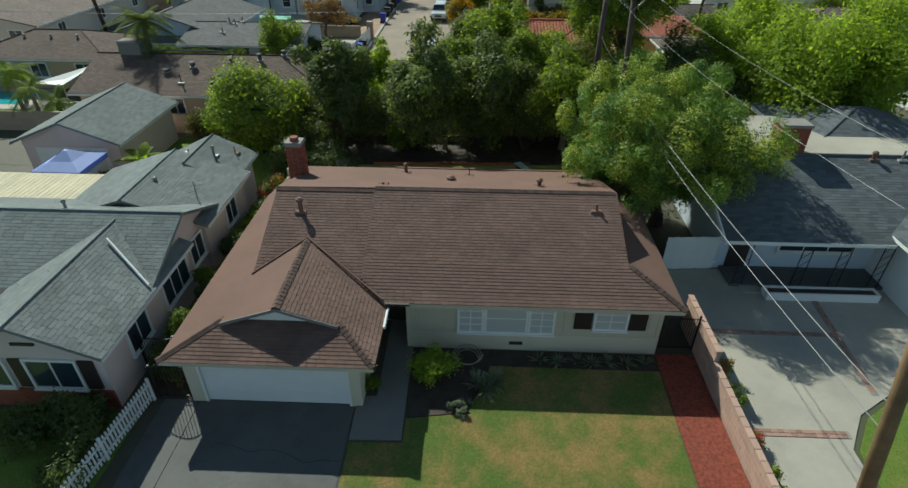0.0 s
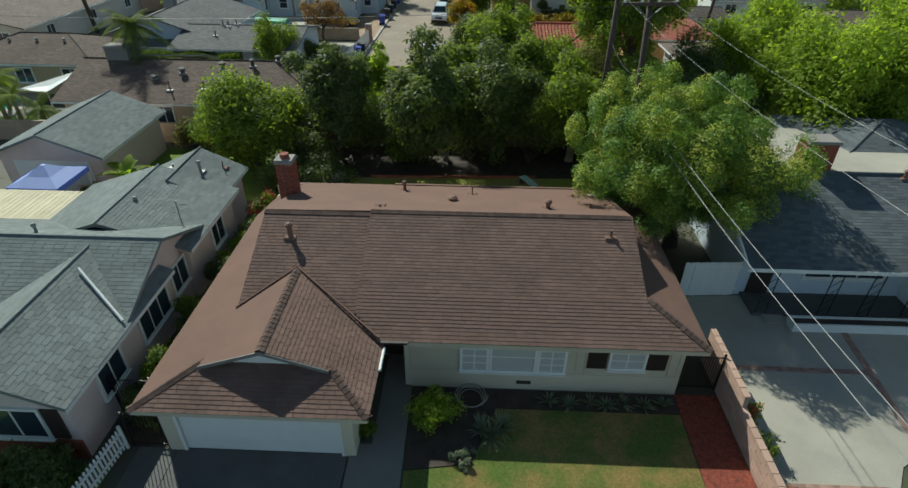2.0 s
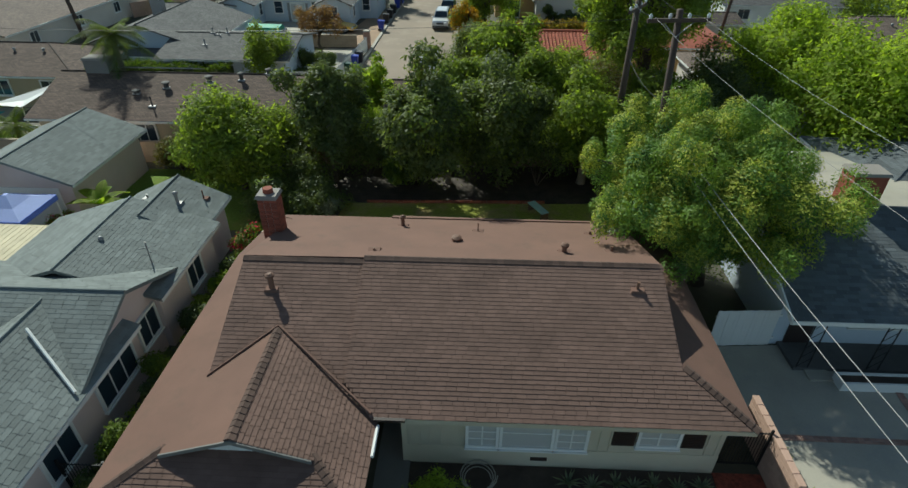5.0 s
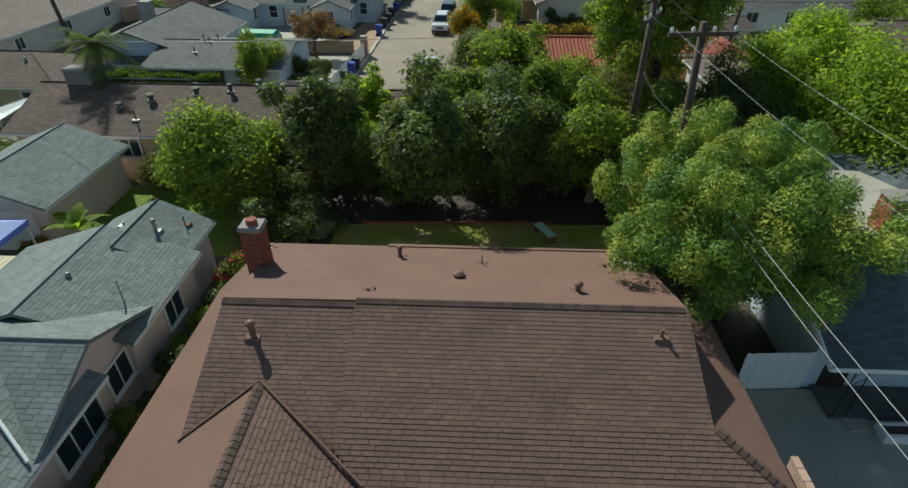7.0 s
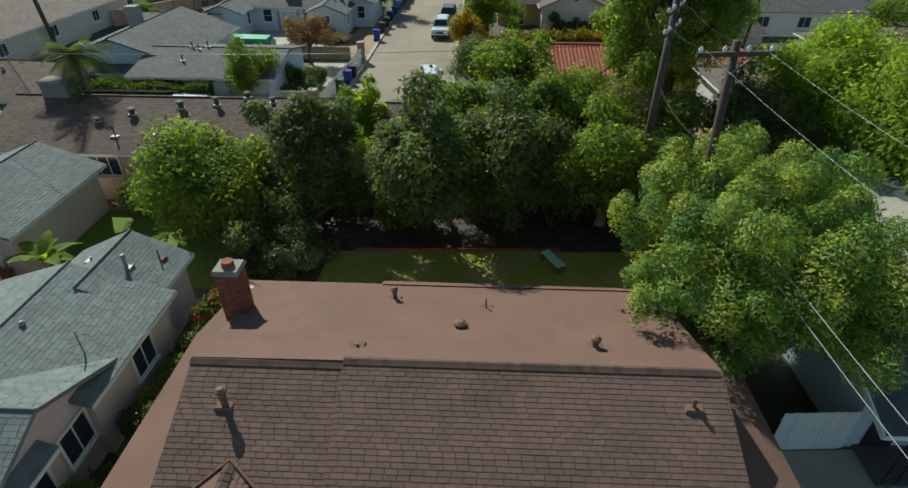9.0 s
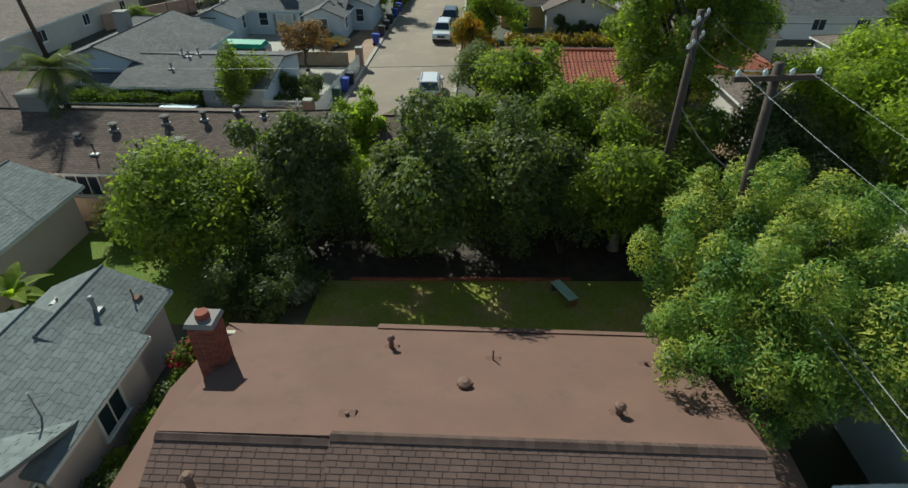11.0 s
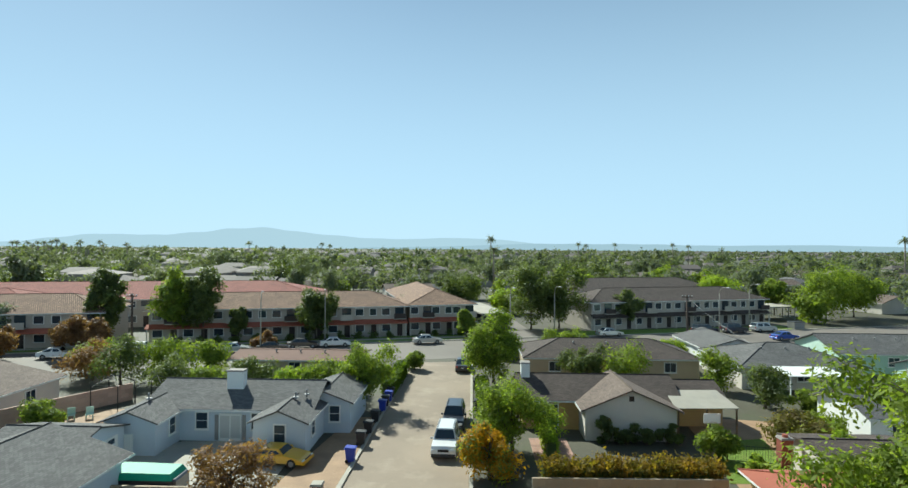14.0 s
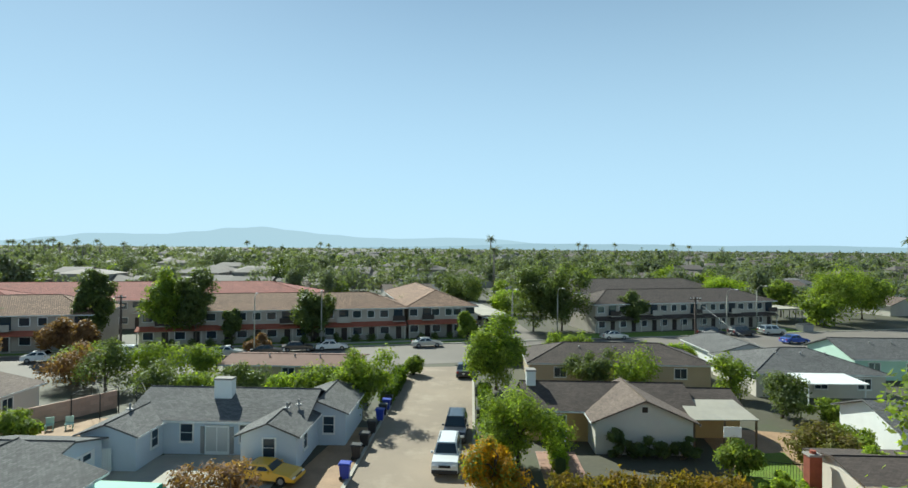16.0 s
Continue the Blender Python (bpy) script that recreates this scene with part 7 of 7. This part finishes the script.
power_pole((22.3, 44.5, 0), (23.0, 44.5, 9.0), "dark leaning utility pole beyond the tall tree", arm=1.6, r=0.15)


def cable(a, b, sag, label, r=0.012, mat="steel"):
    a, b = Vector(a), Vector(b)
    pts = [a.lerp(b, k / 14) - Vector((0, 0, sag * 4 * (k / 14) * (1 - k / 14))) for k in range(15)]
    single("overhead_cable", Geo().tube(pts, r, 5), mat, label, "cable", group="overhead cables")


for dx in (-1.0, 1.0):
    cable((7.3 + dx * 0.9, 11.3, 10.75), (7.95 + dx, -7.95, 10.9), 0.35, "thin pale overhead power cable", 0.0045)
cable((7.7, 11.6, 6.6), (8.75, -8.0, 6.4), 0.3, "thick pale overhead cable to the street", 0.012)
cable((7.7, 11.6, 6.2), (8.65, -8.0, 5.9), 0.35, "thick pale overhead cable to the street", 0.012)
for dx in (-1.0, 1.0):
    cable((7.3 + dx * 0.9, 11.5, 10.75), (7.6 + dx * 0.6, 18.4, 10.6), 0.3, "thin dark power cable between poles", 0.012, "iron")
cable((7.7, 11.7, 7.4), (7.6, 18.4, 7.4), 0.4, "thick dark cable between the poles", 0.02, "iron")
cable((7.5, 18.4, 9.2), (-60, 25, 8.2), 1.2, "long thin cable over the back yards", 0.012, "iron")
cable((30.1, 101, 8.2), (33, 88, 3.6), 0.3, "service cable to a grey house", 0.02)
cable((7.8, 18.4, 10.5), (36, 26, 10), 0.4, "thin dark power cable", 0.012, "iron")


def bin_(at, mat, rz=0.0):
    t = thing("wheelie_bin", {"bluebin": "blue plastic wheelie bin at the kerb", "blackbin": "black plastic wheelie bin at the kerb", "greenbin": "dark green wheelie bin at the kerb"}[mat], "bin", (*at, 0.03), rz, "wheelie bins")
    part("body", Geo().loft([[(-s, -s * 1.1, z), (s, -s * 1.1, z), (s, s * 1.1, z), (-s, s * 1.1, z)] for s, z in ((0.24, 0.06), (0.31, 0.95), (0.34, 0.97), (0.34, 1.02))]), mat, t)
    part("lid", Geo().hexa([(-0.36, -0.42, 1.02), (0.36, -0.42, 1.02), (0.36, 0.4, 1.03), (-0.36, 0.4, 1.03), (-0.3, -0.34, 1.08), (0.3, -0.34, 1.08), (0.3, 0.36, 1.13), (-0.3, 0.36, 1.13)]), mat, t)
    part("handle", Geo().tube([(-0.25, 0.44, 0.98), (0.25, 0.44, 0.98)], 0.02, 6), mat, t)
    for x in (-0.27, 0.27):
        part("wheel", Geo().tube([(x - 0.03, 0.24, 0.12), (x + 0.03, 0.24, 0.12)], 0.12, 12), "rubber", t)
    return t


for x, y, m_ in ((-10.9, 55.4, "bluebin"), (-10.85, 58.9, "blackbin"), (-10.75, 61.5, "blackbin"), (-10.7, 64.5, "blackbin"), (-10.6, 67.9, "bluebin"), (-10.55, 69.4, "blackbin"), (-10.5, 71.1, "bluebin"), (-10.5, 72.6, "blackbin"), (-11.2, 41.0, "bluebin"), (-11.0, 42.4, "blackbin"), (-11.35, 38.6, "greenbin"), (-7.0, 25.6, "bluebin"), (-6.9, 24.4, "blackbin"), (-1.75, 76.5, "blackbin"), (-1.7, 68.5, "blackbin")):
    bin_((x, y), m_, 90 if x < -8 else 0)


# ---- vehicles ----
def paint(name, color, metal=0.2):
    m, nt, bsdf = nodes_of(name)
    bsdf.inputs["Base Color"].default_value = (*color, 1)
    bsdf.inputs["Metallic"].default_value = metal
    bsdf.inputs["Roughness"].default_value = 0.3
    bsdf.inputs["Coat Weight"].default_value = 0.6
    return m


CARPAINT = dict(white=paint("white_car_paint", (0.75, 0.75, 0.74), 0), silver=paint("silver_car_paint", (0.5, 0.52, 0.53), 0.6), dark=paint("dark_car_paint", (0.03, 0.035, 0.045)), yellow=paint("yellow_car_paint", (0.75, 0.42, 0.01), 0),
                blue=paint("blue_car_paint", (0.03, 0.08, 0.4)), pale=paint("pale_blue_car_paint", (0.45, 0.58, 0.62)), lampglass=paint("clear_lamp", (0.7, 0.7, 0.68), 0), redglass=paint("red_lamp", (0.35, 0.01, 0.01), 0))


def car(at, rz, color, kind, label):
    """kind: suv, sedan or sports. The front looks along +y before turning."""
    L_, W, Hh, belt = {"suv": (4.7, 0.92, 1.76, 1.08), "sedan": (4.6, 0.88, 1.45, 0.95), "sports": (4.5, 0.92, 1.22, 0.85)}[kind]
    t = thing("car", label, "car", (*at, 0.02), rz)
    h = L_ / 2
    if kind == "suv":
        low = [(-h, 0.35), (-h, belt), (-h + 0.1, belt + 0.02), (h - 1.25, belt), (h - 0.25, belt - 0.1), (h, belt - 0.35), (h, 0.35)]
        cab = [(-h + 0.08, belt), (-h + 0.35, Hh), (0.45, Hh), (h - 1.3, belt)]
    else:
        low = [(-h, 0.32), (-h, belt - 0.08), (-h + 0.5, belt), (h - 1.4, belt), (h - 0.3, belt - 0.2), (h, belt - 0.4), (h, 0.32)]
        cab = [(-h + 0.55, belt), (-h + 1.35, Hh), (0.3, Hh), (h - 1.45, belt)]

    def extrude(prof, w0, w1, zlo, zhi):
        wid = lambda z: w0 + (w1 - w0) * max(0, min(1, (z - zlo) / (zhi - zlo)))
        return Geo().loft([[(-wid(z), y, z) for y, z in prof], [(-wid(z) * 0.5, y, z + 0.02) for y, z in prof], [(wid(z) * 0.5, y, z + 0.02) for y, z in prof], [(wid(z), y, z) for y, z in prof]])
    part("body", extrude(low, W, W - 0.04, 0.4, belt), CARPAINT[color], t)
    part("cabin", extrude(cab, W - 0.06, W - 0.24, belt, Hh), CARPAINT[color], t)
    e = 0.012
    (y0, z0), (y1, z1), (y2, z2), (y3, z3) = cab
    wl, wh = W - 0.06, W - 0.24
    for s in (-1, 1):
        for f0, f1 in ((0.08, 0.47), (0.53, 0.93)):
            yb0, yb1, yt0, yt1 = y0 + (y3 - y0) * f0, y0 + (y3 - y0) * f1, y1 + (y2 - y1) * (f0 * 1.0), y1 + (y2 - y1) * f1
            zb, zt = belt + 0.06, Hh - 0.1
            k = (zt - belt) / (Hh - belt)
            xb, xt = s * (wl + e), s * (wl + (wh - wl) * k + e)
            q = [(xb, yb0 + 0.05, zb), (xb, yb1 - 0.05, zb), (xt, yt1, zt), (xt, yt0, zt)]
            i = [(x - s * 0.02, y, z) for x, y, z in q]
            part("side_window", Geo().loft([q, i] if s < 0 else [i, q]), "glass", t)
    for (ya, za), (yb, zb_), nm, sg in (((y0, z0), (y1, z1), "rear_window", -1), ((y3, z3), (y2, z2), "windscreen", 1)):
        p = lambda f, w: ((ya + (yb - ya) * f) + sg * 0.02, za + (zb_ - za) * f + 0.015, w)
        q = [(-wl * 0.88, *p(0.12, 0)[:2]), (wl * 0.88, *p(0.12, 0)[:2]), (wh * 0.9, *p(0.9, 0)[:2]), (-wh * 0.9, *p(0.9, 0)[:2])]
        part(nm, Geo().loft([q, [(x, y - sg * 0.03, z - 0.02) for x, y, z in q]]), "glass", t)
    for y in (-h + 0.85, h - 0.85):
        for s in (-1, 1):
            wh_ = part("wheel", Geo().tube([(s * (W - 0.22), y, 0.33), (s * (W + 0.01), y, 0.33)], 0.33, 16), "rubber", t, "black tyre")
            part("rim", Geo().tube([(s * (W - 0.05), y, 0.33), (s * (W + 0.025), y, 0.33)], [0.21, 0.19], 12), "steel", wh_)
    for s in (-1, 1):
        part("headlight", Geo().soft(s * W * 0.72 - 0.16, h - 0.1, belt - 0.42, s * W * 0.72 + 0.16, h + 0.015, belt - 0.24, 0.03), CARPAINT["lampglass"], t)
        part("tail_light", Geo().box(s * W * 0.82 - 0.12, -h - 0.015, belt - 0.3, s * W * 0.82 + 0.12, -h + 0.05, belt - 0.05), CARPAINT["redglass"], t)
        part("mirror", Geo().soft(s * (W + 0.08) - 0.09, y3 - 0.35, belt, s * (W + 0.08) + 0.09, y3 - 0.23, belt + 0.14, 0.02), CARPAINT[color], t)
    part("bumper", Geo().soft(-W * 0.95, h - 0.05, 0.3, W * 0.95, h + 0.06, 0.52, 0.03), "blackbin" if kind == "suv" else CARPAINT[color], t)
    part("bumper", Geo().soft(-W * 0.95, -h - 0.06, 0.3, W * 0.95, -h + 0.05, 0.55, 0.03), "blackbin" if kind == "suv" else CARPAINT[color], t)
    part("grille", Geo().box(-0.4, h - 0.02, belt - 0.42, 0.4, h + 0.012, belt - 0.24), "iron", t)
    part("number_plate", Geo().box(-0.16, -h - 0.075, 0.56, 0.16, -h - 0.005, 0.68), "white", t)
    if kind == "suv":
        for s in (-1, 1):
            part("roof_rail", Geo().tube([(s * 0.6, y1 + 0.2, Hh + 0.06), (s * 0.6, y2 - 0.1, Hh + 0.06)], 0.02, 5), "iron", t)
    return t


car((-4.15, 40.2), 2, "white", "suv", "white estate car parked on the street")
car((-4.2, 58.2), 178, "white", "suv", "white off-road car parked facing down the street")
car((-3.75, 64.3), 178, "dark", "suv", "dark car parked behind a white one")
car((-3.4, 86.5), 0, "dark", "sedan", "dark car parked near the corner")
car((-16.0, 55.0), 82 + 180, "yellow", "sports", "yellow sports car before the white house")
car((-21.3, 31.9), 90, "pale", "suv", "pale blue car behind the long brown roof")
for x, y, c_, k_ in ((-58.7, 90.0, "white", "sedan"), (-49.0, 93.4, "white", "suv"), (-36.6, 95.6, "silver", "sedan"), (-28.0, 100.0, "dark", "sedan"), (-23.4, 101.6, "white", "sedan"), (-9.4, 105.2, "silver", "sedan"), (-70, 88.0, "silver", "suv"), (40.3, 119.2, "dark", "suv"), (46.4, 121.0, "dark", "suv"), (52.6, 122.8, "silver", "suv"), (51.4, 113.4, "blue", "sedan"), (22, 115.2, "silver", "sedan"), (-31.5, 97.0, "dark", "sedan")):
    car((x, y), -75, c_, k_, {"white": "white", "silver": "silver", "dark": "dark", "blue": "blue"}[c_] + " car parked along the cross street")
for k in range(5):
    car((2.2 - k * 0.9, 124 + k * 3.4), 105, ("dark", "silver", "white")[k % 3], "sedan", "car parked under the long carport")
truck = thing("covered_truck", "parked truck under a bright green tarpaulin", "truck", (-22.4, 49.6, 0))
part("body", Geo().soft(-2.3, -0.9, 0.4, 2.3, 0.9, 1.3, 0.1), CARPAINT["dark"], truck)
part("tarpaulin", Geo().loft([[(-2.0, -0.95, 1.25), (2.1, -0.95, 1.25), (2.1, 0.95, 1.25), (-2.0, 0.95, 1.25)], [(-1.9, -0.8, 1.65), (1.9, -0.75, 1.6), (1.9, 0.75, 1.65), (-1.9, 0.8, 1.7)]]), surface("green_tarpaulin", (0.03, 0.35, 0.2), rough=0.6, fine=8, amount=0.15), truck)
for x in (-1.5, 1.5):
    for y in (-0.85, 0.65):
        part("wheel", Geo().tube([(x, y, 0.36), (x, y + 0.2, 0.36)], 0.36, 14), "rubber", truck)
for x in (-36.7, -32.4):
    gz = thing("gazebo", "bare-framed garden gazebo in the dirt yard", "gazebo", (x, 68.2, 0))
    for dx in (-1.3, 1.3):
        for dy in (-1.3, 1.3):
            part("post", Geo().tube([(dx, dy, 0), (dx, dy, 2.2)], 0.04, 6), "iron", gz)
            part("rafter", Geo().tube([(dx, dy, 2.2), (0, 0, 3.0)], 0.03, 6), "iron", gz)
    part("beam", Geo().tube([(-1.3, -1.3, 2.2), (1.3, -1.3, 2.2), (1.3, 1.3, 2.2), (-1.3, 1.3, 2.2), (-1.3, -1.3, 2.2)], 0.03, 6), "iron", gz)
for x, y in ((-37.6, 63.8), (-36.2, 64.2)):
    ch = thing("garden_chair", "pale green plastic garden chair", "chair", (x, y, 0.02), 30)
    part("seat", Geo().box(-0.3, -0.3, 0.4, 0.3, 0.3, 0.45), "mint", ch)
    part("backrest", Geo().box(-0.3, 0.27, 0.45, 0.3, 0.33, 1.0), "mint", ch)
    for dx in (-0.25, 0.25):
        for dy in (-0.25, 0.25):
            part("leg", Geo().box(dx - 0.03, dy - 0.03, 0, dx + 0.03, dy + 0.03, 0.4), "mint", ch)
skip_ = thing("dumpster", "grey metal dumpster by the kerb", "dumpster", (61.0, 127.0, 0), 17)
part("body", Geo().box(-1.2, -0.8, 0.1, 1.2, 0.8, 1.4, -0.08), "steel", skip_)
part("lid", Geo().box(-1.25, -0.85, 1.4, 1.25, 0.85, 1.5), "blackbin", skip_)

# ---- distance ----
rnd = random.Random(77)
kinds = []
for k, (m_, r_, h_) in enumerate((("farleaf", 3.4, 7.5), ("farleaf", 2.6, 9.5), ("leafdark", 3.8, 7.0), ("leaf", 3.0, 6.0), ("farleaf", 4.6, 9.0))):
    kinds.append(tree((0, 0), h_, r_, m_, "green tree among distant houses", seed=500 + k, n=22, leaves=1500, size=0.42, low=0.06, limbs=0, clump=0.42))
    kinds[-1].location = (-20 + k * 9.0, 176 + 3 * k, 0)
small = []
for k, (w_, r_) in enumerate((("offwhite", "tancourse"), ("beige", "greycourse"), ("paleblue", "darkbrowncourse"), ("white", "greycourse"))):
    hs = thing("house", "low suburban house among distant trees", "house", (-60 + 45 * k, 190, 0), 15)
    wing(hs, -7, -4.5, 7, 4.5, 2.6, 0.36, "x", ("gg", "hh")[k % 2], 0.5, w_, r_)
    for x in (-3.2, 3.4):
        window(hs, (x, -4.5, 1.0), 0, 1.5, 1.1, (1, 1), sill=False)
    small.append(hs)
taken = []
for k in range(80):
    y = 165 + 330 * (k / 80) ** 1.3 + rnd.uniform(-8, 8)
    x = rnd.uniform(-0.95, 0.95) * y
    if any((x - a) ** 2 + (y - b_) ** 2 < 420 for a, b_ in taken) or (y < 172 and -110 < x < 75):
        continue
    taken.append((x, y))
    copy_thing(rnd.choice(small), pose(x, y, 0, 0, 0, rnd.choice((15, 105)) + rnd.uniform(-4, 4)))
for k in range(230):
    y = 135 + 330 * (k / 230) ** 1.25 + rnd.uniform(-6, 6)
    x = rnd.uniform(-0.95, 0.95) * y
    if y < 182 and -108 < x < 74:
        continue
    o = rnd.choice(kinds)
    s = rnd.uniform(0.7, 1.35)
    copy_thing(o, pose(x, y, 0, 0, 0, rnd.uniform(0, 360))).scale = (s, s, s * rnd.uniform(0.8, 1.2))
for k in range(46):
    y = rnd.uniform(20, 150)
    x = rnd.choice((-1, 1)) * rnd.uniform(66, 150)
    if 75 < y and x < 0 and x > -118:
        continue
    o = rnd.choice(kinds)
    copy_thing(o, pose(x, y, 0, 0, 0, rnd.uniform(0, 360)))
# woods and houses of the plain, past counting
rng = np.random.default_rng(9)


def woods(name, label, n, y0, depth, power, h0, h1, leaves, size, seed, skip):
    fy = y0 + depth * rng.random(n) ** power
    fx = rng.uniform(-1.0, 1.0, n) * fy
    fh = rng.uniform(h0, h1, n) * np.where(rng.random(n) < 0.06, 1.6, 1)
    cc, rr = [], []
    for i in range(n):
        if skip(fx[i], fy[i]):
            continue
        for j in range(5):
            cc.append((fx[i] + rng.normal() * 0.28 * fh[i], fy[i] + rng.normal() * 0.28 * fh[i], fh[i] * (0.3 + 0.13 * j)))
            rr.append(fh[i] * rng.uniform(0.16, 0.3))
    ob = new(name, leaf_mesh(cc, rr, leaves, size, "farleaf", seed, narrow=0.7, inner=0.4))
    tagged(ob, label, "trees", kind="stuff")


woods("far_woods", "wide belt of distant suburban trees", 3600, 330, 2700, 1.7, 4.5, 9.5, 200000, 1.05, 3, lambda x, y: False)
woods("garden_woods", "trees among the nearer distant houses", 620, 170, 190, 1.0, 3.5, 8.0, 130000, 0.42, 5, lambda x, y: y < 190 and -112 < x < 80)
walls_, tops_ = Geo(), Geo()
for k in range(760):
    y = 205 + 1700 * rnd.random() ** 1.9
    x = rnd.uniform(-1, 1) * y
    w, d, z = rnd.uniform(5, 9), rnd.uniform(4, 6.5), rnd.choice((2.8, 2.8, 2.8, 5.4))
    if any((x - a) ** 2 + (y - b_) ** 2 < 380 for a, b_ in taken):
        continue
    walls_.box(x - w, y - d, 0, x + w, y + d, z)
    e, h = 0.5, rnd.uniform(1.4, 2.3)
    q = rnd.choice((0.25, 0.55, 1.0))
    tops_.loft([[(x - w - e, y - d - e, z), (x + w + e, y - d - e, z), (x + w + e, y + d + e, z), (x - w - e, y + d + e, z)],
                [(x - w * q - e, y - 0.1, z + h), (x + w * q + e, y - 0.1, z + h), (x + w * q + e, y + 0.1, z + h), (x - w * q - e, y + 0.1, z + h)]])
tagged(new("far_houses", mesh_of(walls_, surface("far_walls", (0.36, 0.33, 0.29), big=0.02, fine=1, amount=0.15, bump=0, vary=0.4))), "pale walls of distant houses", "houses", kind="stuff")
tagged(new("far_roofs", mesh_of(tops_, surface("far_shingles", (0.2, 0.165, 0.145), big=0.02, fine=1, amount=0.2, bump=0, vary=0.5))), "brown and grey roofs of distant houses", "roofs", kind="stuff")
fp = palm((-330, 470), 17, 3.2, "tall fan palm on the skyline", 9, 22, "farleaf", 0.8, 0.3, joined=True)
for k in range(26):
    x = -382 + k * 3.7 + rnd.uniform(-4, 4)
    s = rnd.uniform(0.8, 1.15)
    copy_thing(fp, pose(x, 440 + rnd.uniform(-30, 60), 0, 0, 0, rnd.uniform(0, 360))).scale = (1.15, 1.15, s)
for x, y, s in ((-190, 480, 1.1), (8, 330, 1.25), (6, 232, 0.9), (100, 560, 1.2), (108, 565, 1.1), (190, 560, 1.2), (205, 560, 1.1), (212, 300, 1.25), (-150, 560, 1.1), (-142, 560, 1.0), (150, 620, 1.2)):
    copy_thing(fp, pose(x, y, 0, 0, 0, rnd.uniform(0, 360))).scale = (1.1, 1.1, s)


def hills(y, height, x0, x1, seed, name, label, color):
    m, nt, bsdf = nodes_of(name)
    # the hills glow in one pale blue: atmospheric haze put into their colour
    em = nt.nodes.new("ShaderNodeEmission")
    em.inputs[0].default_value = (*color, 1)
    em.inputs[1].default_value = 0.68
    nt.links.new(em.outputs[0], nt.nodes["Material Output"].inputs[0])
    g = Geo()
    n = 120
    prev = None
    for k in range(n + 1):
        f = k / n
        x = x0 + (x1 - x0) * f
        env = math.sin(math.pi * f) ** 0.6
        z = height * env * (0.62 + 0.45 * noise.noise(Vector((f * 5 + seed, 0, 0))) + 0.12 * noise.noise(Vector((f * 22 + seed, 3, 0))))
        cur = ((x, y, -5), (x, y, max(2, z)), (x, y + 150, max(2, z) * 0.98))
        if prev:
            g.poly([prev[0], cur[0], cur[1], prev[1]]).poly([prev[1], cur[1], cur[2], prev[2]])
        prev = cur
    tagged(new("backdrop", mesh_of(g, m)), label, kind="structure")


hills(4300, 190, -4200, 800, 1.0, "hazed_far_hills", "distant hills with haze painted in pale blue", (0.52, 0.66, 0.74))
hills(4000, 75, -900, 4200, 4.0, "hazed_low_hills", "low distant hills with haze painted in", (0.44, 0.57, 0.64))
